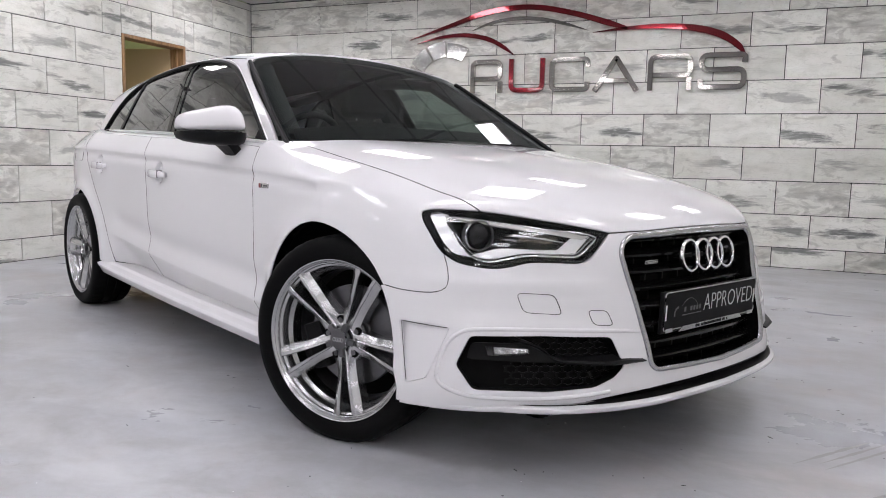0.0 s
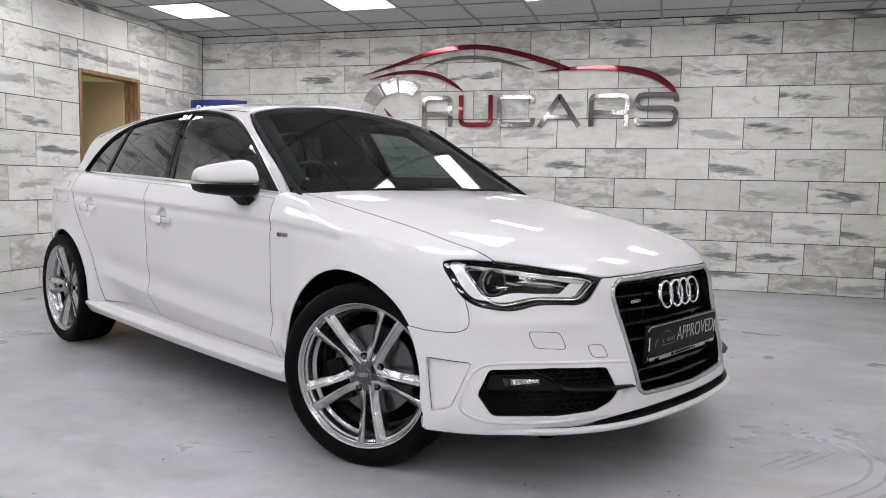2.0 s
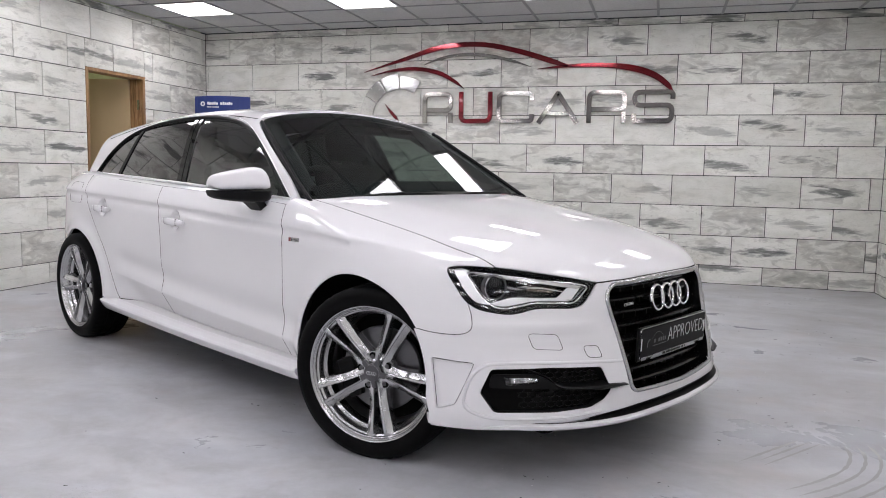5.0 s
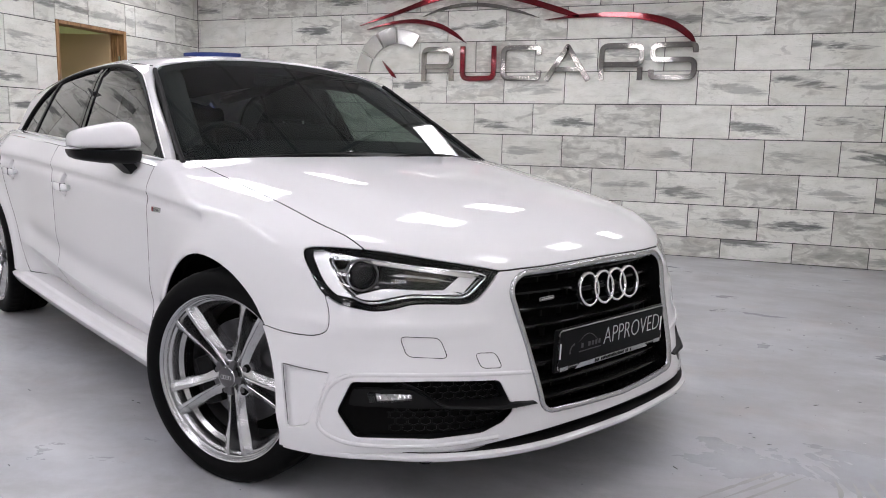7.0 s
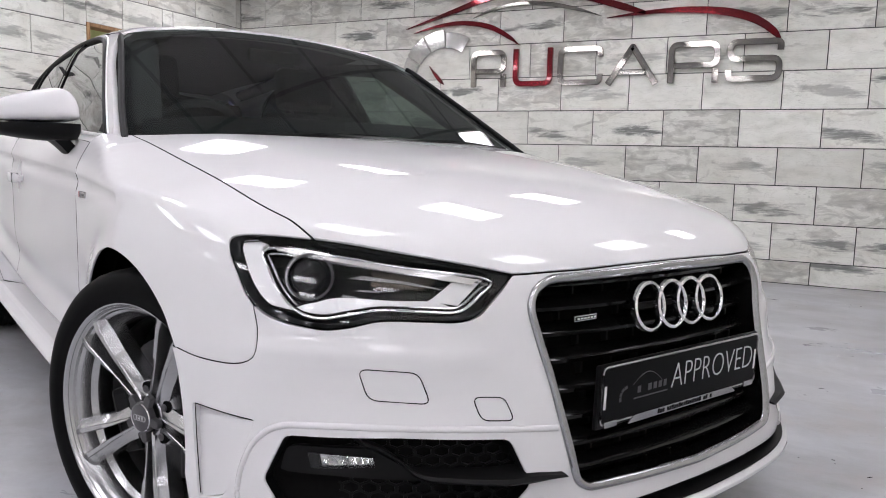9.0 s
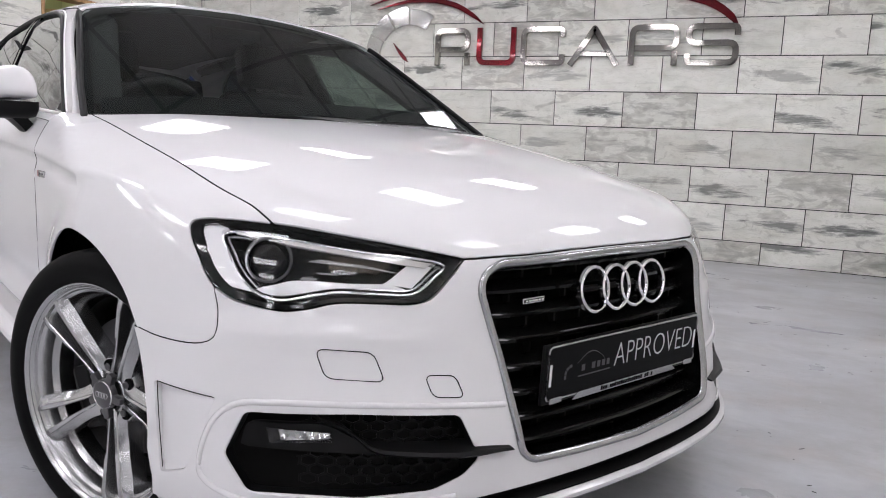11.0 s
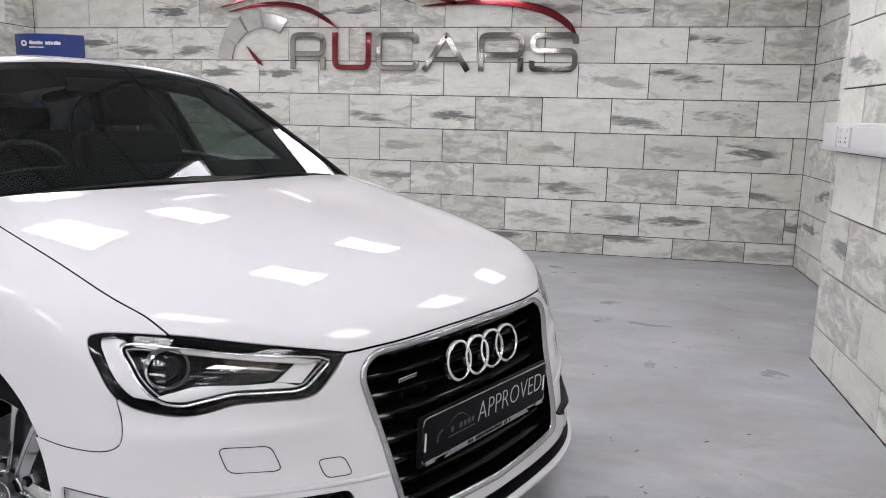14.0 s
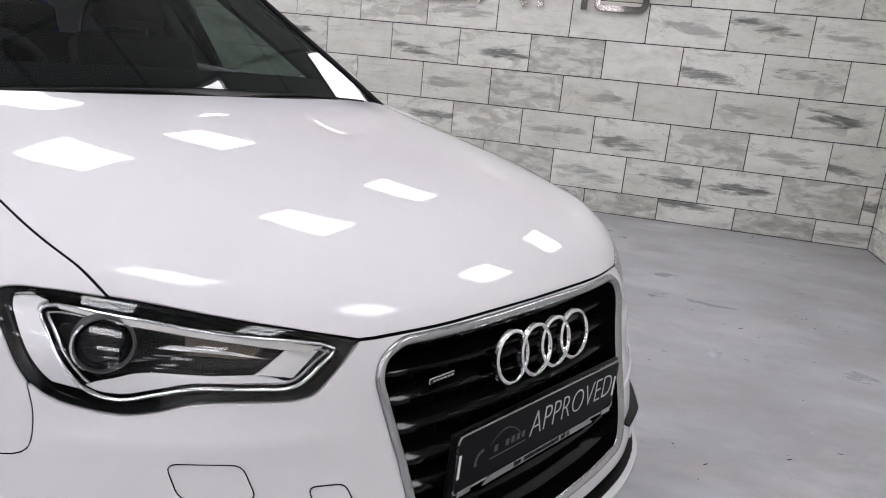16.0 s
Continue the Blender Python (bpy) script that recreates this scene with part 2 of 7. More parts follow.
def floor_material():
    """Blue-grey floor paint under a film of dust: torn dull patches, wipe marks, hairline cracks, a little rust."""
    mat = material("floor_paint", rough=0.3)
    k = Nodes(mat)
    v = k.coords()

    def turned(angle, scale):
        m = k.t.nodes.new("ShaderNodeMapping")
        k.link(v, m.inputs[0])
        m.inputs["Rotation"].default_value = (0, 0, angle)
        m.inputs["Scale"].default_value = scale
        return m.outputs[0]

    big = k.noise(v, 0.6, 4, 0.5)
    fine = k.noise(v, 16.0, 8, 0.7)
    c = k.mix(k.ramp(big, [(0.35, 0.0), (0.65, 1.0)]), (0.412, 0.428, 0.464), (0.488, 0.502, 0.534))
    c = k.mix(k.math("MULTIPLY", k.ramp(fine, [(0.30, 1.0), (0.70, 0.0)]), 0.30), c, (0.27, 0.272, 0.285))
    # dull film of dirt with frayed edges, in two layers
    film = k.noise(turned(0.35, (1.0, 1.5, 1.0)), 1.2, 7, 0.6, 0.5)
    c = k.mix(k.math("MULTIPLY", k.ramp(film, [(0.34, 0.0), (0.50, 0.5), (0.66, 1.0)]), 0.62), c, (0.335, 0.325, 0.318))
    film2 = k.noise(turned(-0.5, (0.9, 1.3, 1.0)), 3.0, 8, 0.66, 0.4)
    c = k.mix(k.math("MULTIPLY", k.ramp(film2, [(0.47, 0.0), (0.66, 1.0)]), 0.48), c, (0.29, 0.282, 0.275))
    pale = k.noise(turned(0.9, (0.9, 1.4, 1.0)), 2.0, 8, 0.62, 0.4)
    c = k.mix(k.math("MULTIPLY", k.ramp(pale, [(0.48, 0.0), (0.66, 1.0)]), 0.42), c, (0.64, 0.645, 0.66))
    # long scuffs
    scuff = k.noise(turned(0.25, (0.5, 9.0, 1.0)), 3.0, 6, 0.7, 0.3)
    c = k.mix(k.math("MULTIPLY", k.ramp(scuff, [(0.62, 0.0), (0.72, 1.0)]), 0.14), c, (0.24, 0.235, 0.235))
    # hairline cracks where the screed has lifted
    crack = k.noise(turned(0.3, (0.8, 1.6, 1.0)), 4.5, 8, 0.7, 0.8)
    line = k.ramp(k.math("ABSOLUTE", k.math("SUBTRACT", crack, 0.5)), [(0.0, 1.0), (0.0035, 0.0)])
    where = k.ramp(k.noise(v, 1.9, 4, 0.6), [(0.54, 0.0), (0.66, 1.0)])
    c = k.mix(k.math("MULTIPLY", k.math("MULTIPLY", line, where), 0.55), c, (0.09, 0.085, 0.085))
    speck = k.ramp(k.noise(v, 55.0, 5, 0.7), [(0.66, 0.0), (0.74, 1.0)])
    c = k.mix(k.math("MULTIPLY", k.math("MULTIPLY", speck, k.ramp(film2, [(0.42, 0.0), (0.6, 1.0)])), 0.5), c, (0.13, 0.125, 0.12))
    rust = k.ramp(k.noise(v, 1.7, 6, 0.65), [(0.56, 0.0), (0.68, 1.0)])
    c = k.mix(k.math("MULTIPLY", rust, 0.30), c, (0.44, 0.37, 0.345))
    k.base(c)
    k.rough(k.ramp(film, [(0.28, 0.24), (0.70, 0.40)]))
    k.bsdf.inputs["Specular IOR Level"].default_value = 0.55
    k.bump(k.math("ADD", k.noise(v, 4.0, 3, 0.5), k.math("MULTIPLY", film2, 0.25)), 0.05, 0.012)
    return mat


def glass_material(name, tint, rough=0.0, gloss_least=0.05, rise=5.0):
    """A thin pane: clear or tinted, with a mirror gloss that grows at a glancing angle."""
    mat = bpy.data.materials.new(name)
    mat.use_nodes = True
    t = mat.node_tree
    t.nodes.remove(t.nodes["Principled BSDF"])
    clear, gloss, mixer, facing = (t.nodes.new("ShaderNode" + n) for n in ("BsdfTransparent", "BsdfGlossy", "MixShader", "LayerWeight"))
    clear.inputs[0].default_value = (*tint, 1)
    gloss.inputs["Roughness"].default_value = rough
    facing.inputs[0].default_value = 0.5
    power, scaled = t.nodes.new("ShaderNodeMath"), t.nodes.new("ShaderNodeMath")
    power.operation, scaled.operation = "POWER", "MULTIPLY_ADD"
    power.inputs[1].default_value = rise
    scaled.inputs[1].default_value, scaled.inputs[2].default_value = 0.92, gloss_least
    t.links.new(facing.outputs["Facing"], power.inputs[0])
    t.links.new(power.outputs[0], scaled.inputs[0])
    t.links.new(scaled.outputs[0], mixer.inputs[0])
    t.links.new(clear.outputs[0], mixer.inputs[1])
    t.links.new(gloss.outputs[0], mixer.inputs[2])
    t.links.new(mixer.outputs[0], t.nodes["Material Output"].inputs[0])
    return mat


def paint_material():
    """White base coat with a faint flop of tone, under a clear lacquer with the slightest orange peel."""
    mat = material("white_car_paint", (0.70, 0.692, 0.702), 0.55, coat=1.0, spec=0.0)
    b = mat.node_tree.nodes["Principled BSDF"]
    b.inputs["Coat IOR"].default_value = 1.42
    b.inputs["Coat Roughness"].default_value = 0.008
    k = Nodes(mat)
    n = k.add("Bump", Height=k.noise(k.coords(), 160.0, 2), Strength=0.02, Distance=0.0006)
    k.link(n, b.inputs["Coat Normal"])
    return mat


def wood_material():
    mat = material("oak", rough=0.45)
    k = Nodes(mat)
    g = k.noise(k.coords((14, 14, 1.2)), 3.0, 6, 0.6, 1.0)
    k.base(k.ramp(g, [(0.3, (0.16, 0.085, 0.035)), (0.55, (0.36, 0.21, 0.10)), (0.75, (0.46, 0.29, 0.15))]))
    k.bump(g, 0.15, 0.003)
    return mat


def brushed(name, color, rough=0.22, stretch=(2, 2, 60)):
    mat = material(name, color, rough, metal=1.0)
    k = Nodes(mat)
    g = k.noise(k.coords(stretch), 6.0, 3)
    k.rough(k.ramp(g, [(0.3, rough * 0.75), (0.7, rough * 1.3)]))
    return mat


def plastic(name, color, rough, grain=300.0, depth=0.15):
    mat = material(name, color, rough)
    k = Nodes(mat)
    k.bump(k.noise(k.coords(), grain, 2), depth, 0.0006)
    return mat


def emitting(name, color, strength):
    mat = material(name, (0.9, 0.9, 0.9), 0.4)
    b = mat.node_tree.nodes["Principled BSDF"]
    b.inputs["Emission Color"].default_value = (*color, 1)
    b.inputs["Emission Strength"].default_value = strength
    return mat


def ceiling_material():
    mat = material("mineral_fibre", rough=0.9)
    k = Nodes(mat)
    f = k.noise(k.coords(), 90.0, 5, 0.7)
    k.base(k.ramp(f, [(0.3, (0.44, 0.44, 0.44)), (0.6, (0.58, 0.58, 0.575))]))
    k.bump(f, 0.3, 0.002)
    return mat


M_TILE, M_FLOOR, M_PAINT, M_OAK, M_CEIL = tile_material(), floor_material(), paint_material(), wood_material(), ceiling_material()
M_GROUT = plastic("dark_grout", (0.022, 0.022, 0.021), 0.9)
# T bar colour darkened to carry the shadow gaps around the boards
M_TBAR = material("shaded_t_bar", (0.25, 0.25, 0.255), 0.5)
M_PANEL = emitting("led_panel", (0.985, 0.955, 1.022), PANEL_LIGHT)
M_WALLPAINT = plastic("white_wall_paint", (0.86, 0.86, 0.85), 0.8)
M_BLACK = plastic("black_grained_plastic", (0.006, 0.006, 0.0063), 0.45)
M_BLACK.node_tree.nodes["Principled BSDF"].inputs["Specular IOR Level"].default_value = 0.12
M_GLOSS = material("gloss_black", (0.003, 0.003, 0.0034), 0.04, coat=0.15, spec=0.15)
# near-black for dark parts, and for the shade of gaps and hollows
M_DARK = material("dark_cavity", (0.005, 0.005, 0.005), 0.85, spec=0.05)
M_CHROME = material("chrome", (0.88, 0.88, 0.89), 0.06, metal=1.0)
M_ALU = material("matt_aluminium", (0.43, 0.43, 0.44), 0.25, metal=1.0)
M_RUBBER = plastic("tyre_rubber", (0.0035, 0.0035, 0.0037), 0.6)
M_RUBBER.node_tree.nodes["Principled BSDF"].inputs["Specular IOR Level"].default_value = 0.07
M_ALLOY = material("silver_alloy", (0.49, 0.49, 0.495), 0.26, metal=1.0)
M_TRIM = material("bright_trim", (0.85, 0.85, 0.86), 0.28, metal=0.9)
M_GREYCAP = material("grey_cap", (0.09, 0.09, 0.095), 0.35, metal=0.6)
M_DISC = brushed("brake_steel", (0.14, 0.14, 0.145), 0.4)
M_GLASS = glass_material("windscreen_glass", (0.38, 0.44, 0.42), 0.0, 0.034)
M_TINT = glass_material("privacy_glass", (0.06, 0.063, 0.065), 0.0, 0.06, 3.4)
M_SIDEGLASS = glass_material("green_side_glass", (0.42, 0.50, 0.45), 0.0, 0.07, 2.8)
M_LENS = glass_material("clear_lens", (0.95, 0.95, 0.95), 0.0, 0.042)
M_SLAT = material("satin_black", (0.003, 0.003, 0.003), 0.12, spec=0.2)
M_STEEL = brushed("polished_steel", (0.40, 0.382, 0.355), 0.06)
M_STEELMIRROR = brushed("bright_steel", (0.66, 0.655, 0.64), 0.10)
M_RED = material("red_mirror_finish", (0.20, 0.004, 0.012), 0.10, metal=0.7, coat=0.8)
M_PVC = material("white_pvc", (0.8, 0.8, 0.8), 0.35)
M_BLUE = material("blue_banner", (0.012, 0.032, 0.17), 0.3)
M_PRINT = material("white_print", (0.8, 0.8, 0.8), 0.4)
M_SEAT = plastic("dark_seat_cloth", (0.012, 0.012, 0.0125), 0.85, 500.0, 0.4)
M_DASH = plastic("soft_dash_plastic", (0.008, 0.008, 0.0085), 0.7)
M_DOORLEAF = plastic("brown_door_leaf", (0.56, 0.42, 0.25), 0.5)
M_GREENWALL = plastic("green_wall_paint", (0.48, 0.54, 0.36), 0.8)
M_PLATE = material("plate_black", (0.006, 0.006, 0.0065), 0.35, spec=0.06)
M_PLATETEXT = material("plate_silver_print", (0.55, 0.55, 0.56), 0.4)
M_REFLECT = material("reflector", (0.75, 0.75, 0.74), 0.12, metal=1.0)
M_REDPRINT = material("red_enamel", (0.16, 0.012, 0.012), 0.3)
M_FRIT = material("black_frit", (0.004, 0.004, 0.0045), 0.5, spec=0.06)

# ---------------------------------------------------------------- the showroom
def slab(name, lo, hi, mat, label, category="wall"):
    return tagged(part(name, boxed(lo, hi), mat), label, category, kind="structure")


DOOR_Y0, DOOR_Y1, DOOR_Z = -1.875, -1.065, 1.93
floor = tagged(part("floor", boxed((LEFT - 2.2, SOUTH - 0.2, -0.1), (RIGHT + 0.2, 0.2, 0.0)), M_FLOOR),
               "grey painted concrete floor with scuffs and tyre marks", "floor", kind="structure")
wall_north = slab("wall_north", (LEFT, 0.010, 0), (RIGHT, 0.2, ROOM_H), M_GROUT, "back wall clad in grey stone-effect tiles, dark grout")
wall_east = slab("wall_east", (RIGHT + 0.010, PIER_Y, 0), (RIGHT + 0.2, 0.2, ROOM_H), M_GROUT, "side wall clad in grey stone-effect tiles, dark grout")
wall_pier = slab("wall_pier", (PIER + 0.010, CLAD_END, 0), (RIGHT + 0.2, PIER_Y - 0.010, ROOM_H), M_GROUT, "projecting wall clad in grey stone-effect tiles")
# unseen end wall, made dark so that the steel sign mirrors a dark zone
wall_south = slab("wall_south", (LEFT, SOUTH - 0.2, 0), (RIGHT, SOUTH, ROOM_H), plastic("dark_reflected_wall", (0.10, 0.10, 0.105), 0.7), "unseen plain end wall, dark grey for the reflections in the sign")
slab("wall_pier_far", (PIER, SOUTH, 0), (RIGHT + 0.2, CLAD_END, ROOM_H), M_WALLPAINT, "plain white painted side wall")
slab("wall_west_far", (LEFT - 0.2, SOUTH - 0.2, 0), (LEFT, CLAD_END, ROOM_H), M_WALLPAINT, "plain white painted side wall")
bm = bmesh.new()
box(bm, (LEFT - 0.2, DOOR_Y1, 0), (LEFT - 0.010, 0.2, ROOM_H))
box(bm, (LEFT - 0.2, CLAD_END, 0), (LEFT - 0.010, DOOR_Y0, ROOM_H))
box(bm, (LEFT - 0.2, DOOR_Y0, DOOR_Z), (LEFT - 0.010, DOOR_Y1, ROOM_H))
wall_west = tagged(part("wall_west", bm, M_GROUT), "side wall with a doorway, clad in grey stone-effect tiles", "wall", kind="structure")

# suspended ceiling: boards between T bars, one mesh
LAMPS_X, LAMPS_Y = [-5.375 + 1.725 * i for i in range(4)], [-1.475 - 1.725 * i for i in range(9)]


def lamp_cell(x, y):
    return any(abs(x - a) < 0.1 for a in LAMPS_X) and any(abs(y - b) < 0.1 for b in LAMPS_Y)


def ceiling_mesh():
    bm = bmesh.new()
    xs = [LEFT] + [-5.375 + CELL * i for i in range(12)] + [RIGHT + 0.2]
    ys = [SOUTH] + sorted(-0.325 - CELL * i for i in range(28)) + [0.0]
    ys = [y for i, y in enumerate(ys) if i == 0 or y - ys[i - 1] > 0.05]
    for i in range(len(xs) - 1):
        for j in range(len(ys) - 1):
            if not lamp_cell(xs[i], ys[j]):
                box(bm, (xs[i] + 0.008, ys[j] + 0.008, ROOM_H + 0.006), (xs[i + 1] - 0.008, ys[j + 1] - 0.008, ROOM_H + 0.02))
    return bm, xs, ys


cbm, cxs, cys = ceiling_mesh()
box(cbm, (LEFT - 0.2, SOUTH - 0.2, ROOM_H + 0.08), (RIGHT + 0.2, 0.2, ROOM_H + 0.2))
ceiling = tagged(part("ceiling", cbm, M_CEIL), "suspended ceiling of grey mineral fibre boards", "ceiling", kind="structure")
bm = bmesh.new()
for x in cxs[1:-1]:
    box(bm, (x - 0.012, SOUTH, ROOM_H), (x + 0.012, 0.0, ROOM_H + 0.012))
for y in cys[1:-1]:
    for x0, x1 in zip(cxs[:-1], cxs[1:]):
        box(bm, (x0 + 0.012, y - 0.012, ROOM_H + 0.0005), (x1 - 0.012, y + 0.012, ROOM_H + 0.0125))
ceiling_grid = tagged(part("ceiling_grid", bm, M_TBAR), "metal T bar grid of the suspended ceiling, darkened for its shadow gaps", "ceiling grid", kind="structure")


def ceiling_light():
    e = empty("ceiling_light")
    a = CELL / 2 - 0.014
    part("diffuser", boxed((-a + 0.014, -a + 0.014, 0.028), (a - 0.014, a - 0.014, 0.034)), M_PANEL, e, "glowing white diffuser")
    f = bmesh.new()
    box(f, (-a, -a, 0.0), (a, -a + 0.014, 0.034))
    box(f, (-a, a - 0.014, 0.0), (a, a, 0.034))
    box(f, (-a, -a + 0.014, 0.0), (-a + 0.014, a - 0.014, 0.034))
    box(f, (a - 0.014, -a + 0.014, 0.0), (a, a - 0.014, 0.034))
    part("frame", f, M_PVC, e)
    return tagged(e, "square white LED panel set into the suspended ceiling", "ceiling light", "LED panels of the ceiling")


lamp0 = ceiling_light()
lamp0.matrix_basis = pose(LAMPS_X[0] + CELL / 2, LAMPS_Y[0] + CELL / 2, ROOM_H)
for lx in LAMPS_X:
    for ly in LAMPS_Y:
        if (lx, ly) != (LAMPS_X[0], LAMPS_Y[0]) and ly - 0.1 > SOUTH:
            copy_thing(lamp0, pose(lx + CELL / 2, ly + CELL / 2, ROOM_H))

# ---------------------------------------------------------------- the car: its surfaces
# x forward from the front axle, Y = distance from the middle plane, z up
def hermite(x, xs, ys):
    """A smooth curve through a few design values."""
    xs, ys = np.array(xs, float), np.array(ys, float)
    if xs[0] > xs[-1]:
        xs, ys = xs[::-1], ys[::-1]
    m = np.gradient(ys, xs)
    x = np.clip(x, xs[0], xs[-1])
    i = np.clip(np.searchsorted(xs, x) - 1, 0, len(xs) - 2)
    h = xs[i + 1] - xs[i]
    t = (x - xs[i]) / h
    return ((1 + 2 * t) * (1 - t) ** 2 * ys[i] + t * (1 - t) ** 2 * h * m[i]
            + t * t * (3 - 2 * t) * ys[i + 1] + t * t * (t - 1) * h * m[i + 1])


def ramp_up(v, w):
    """0 below nought, v above, rounded over the width w."""
    return 0.5 * (v + np.sqrt(v * v + w * w))


def smax(a, b, k):
    h = np.maximum(k - np.abs(a - b), 0) / k
    return np.maximum(a, b) + h * h * k * 0.25


ARCHES = ((-0.045, 0.312, 0.352), (-2.60, 0.312, 0.345))


HANDLES = ((-1.412, 0.772), (-2.255, 0.795))
HOLLOW = 0.017


def eased(xs, ys, sigma):
    """The curve through the design values, its curvature evened out: a table to look up."""
    t = np.arange(min(xs) - 0.3, max(xs) + 0.3, 0.002)
    v = hermite(t, xs, ys)
    w = np.exp(-0.5 * (np.arange(-3 * sigma, 3 * sigma + 1e-9, 0.002) / sigma) ** 2)
    pad = len(w) // 2
    v = np.convolve(np.pad(v, pad, mode="edge"), w / w.sum(), mode="same")[pad:-pad]
    return t, v


FLANK_T = eased((0.9, 0.6, 0.35, 0.0, -0.5, -1.2, -2.0, -2.62, -2.85, -3.05, -3.3, -3.42),
                (-0.10, -0.06, -0.020, 0.004, -0.012, -0.006, -0.018, -0.010, -0.040, -0.085, -0.16, -0.21), 0.05)
CREASE_T = eased((0.40, 0.0, -0.53, -0.975, -1.6, -2.84, -3.3), (0.738, 0.778, 0.811, 0.831, 0.853, 0.889, 0.90), 0.08)
NOSE_X_T = eased((0.14, 0.20, 0.245, 0.29, 0.36, 0.45, 0.55, 0.62, 0.665, 0.71, 0.78),
                 (0.745, 0.79, 0.81, 0.806, 0.796, 0.773, 0.750, 0.738, 0.722, 0.69, 0.60), 0.010)
NOSE_Y_T = eased((0.0, 0.2, 0.34, 0.478, 0.56, 0.65, 0.72, 0.77, 0.81, 0.85, 0.95), (0.0, 0.012, 0.036, 0.086, 0.130, 0.195, 0.262, 0.325, 0.40, 0.52, 1.0), 0.014)


def side_y(X, Z):
    zc, zl = crease_z(X), low_crease_z(X)
    y = 0.857 + np.interp(X, *FLANK_T)
    above = ramp_up(Z - zc, 0.003)
    y = y - (0.42 + 1.1 * np.clip(-X - 2.45, 0, 0.6)) * above - 2.2 * above ** 2 - 0.008 * np.exp(-((Z - zc + 0.022) / 0.020) ** 2)
    fade = 1 / (1 + np.exp(-(-X - 0.42) / 0.03)) / (1 + np.exp(-(X + 2.06) / 0.04))
    y = y - fade * 0.62 * ramp_up(zl - Z, 0.003) - fade * 0.013 * np.exp(-((Z - zl - 0.075) / 0.05) ** 2)
    y = y - 0.25 * ramp_up(0.22 - Z, 0.03)
    for ax, az, ar in ARCHES:
        d = np.sqrt((X - ax) ** 2 + (Z - az) ** 2)
        y = y + 0.016 * np.exp(-((d - ar) / 0.055) ** 2)
    # the round hollows behind the door handles
    for hx, hz in HANDLES:
        d = np.sqrt((X - hx + 0.005) ** 2 + (Z - hz - 0.004) ** 2)
        y = y - HOLLOW / (1 + np.exp(np.minimum((d - 0.041) / 0.0028, 60)))
    return y


def crease_z(X):
    return np.interp(X, *CREASE_T)


def low_crease_z(X):
    return hermite(X, (0.2, -0.52, -1.56, -2.14, -2.6), (0.30, 0.345, 0.403, 0.445, 0.47))


HOOD_T = eased((0.86, 0.76, 0.70, 0.62, 0.5, 0.3, 0.1, -0.1, -0.3, -0.5, -0.7, -1.2, -2.8, -3.4),
               (0.60, 0.668, 0.703, 0.744, 0.787, 0.833, 0.867, 0.895, 0.920, 0.940, 0.97, 1.08, 1.10, 1.06), 0.035)
ARCH_T = eased((0.74, 0.66, 0.43, 0.2, -0.05, -0.35, -0.52, -0.8), (0.30, 0.22, 0.135, 0.105, 0.09, 0.07, 0.05, 0.03), 0.03)


def hood_z(X, Y):
    z, d = np.interp(X, *HOOD_T), np.interp(X, *ARCH_T)
    yc = 0.33 + (0.70 - np.clip(X, -0.40, 0.70)) * 0.1545
    edge = hermite(X, (0.55, 0.45, 0.31, 0.2, 0.1, 0.0, -0.2, -0.4), (0.016, 0.020, 0.028, 0.014, 0.008, 0.008, 0.0065, 0.0)) * np.clip((Y - 0.60) / 0.158, 0, 1.7) ** 2
    return z - d * Y * Y - 0.080 * ramp_up(Y - yc, 0.06) + 0.032 * ramp_up(np.minimum(Y, 0.8) - 0.2, 0.10) - edge


def front_x(Y, Z):
    x, d = np.interp(Z, *NOSE_X_T), np.interp(Y, *NOSE_Y_T)
    x = x + np.clip((Y - 0.40) / 0.10, 0, 1) * (0.008 * np.exp(-((Z - 0.535) / 0.022) ** 2) - 0.006 * np.exp(-((Z - 0.455) / 0.03) ** 2))
    return x - d * (1 + 0.20 * np.clip((Z - 0.45) / 0.27, 0, 1.2))


def rear_x(Y, Z):
    x = hermite(Z, (0.2, 0.35, 0.5, 0.62, 0.75, 0.95, 1.1), (-3.30, -3.40, -3.415, -3.40, -3.35, -3.31, -3.24))
    return x + 0.16 * (Y / 0.8) ** 2 + 0.22 * np.maximum(Y - 0.55, 0) / 0.3


def body_f(X, Y, Z):
    Y = np.abs(Y)
    a = smax(Z - hood_z(X, Y), Y - side_y(X, Z), 0.016)
    a = smax(a, X - front_x(Y, Z), 0.018)
    return smax(a, rear_x(Y, Z) - X, 0.10)


def cabin_y(X, Z):
    h = Z - 0.92
    return (0.757 - 0.38 * h - 0.2 * h * np.abs(h) - 0.055 * np.clip((-X - 1.5) / 1.2, 0, 2) ** 2 - 0.02 * np.clip((X + 1.1) / 0.5, 0, 1) ** 2)


def roof_z(X, Y):
    z = hermite(X, (-0.7, -0.95, -1.2, -1.45, -1.75, -2.1, -2.5, -2.9, -3.2), (1.245, 1.312, 1.350, 1.367, 1.372, 1.360, 1.329, 1.283, 1.24))
    return z - 0.050 * (Y / 0.55) ** 2


def screen_x(Y, Z):
    return -0.45 - 1.72 * (Z - 0.935) - 0.17 * Y * Y


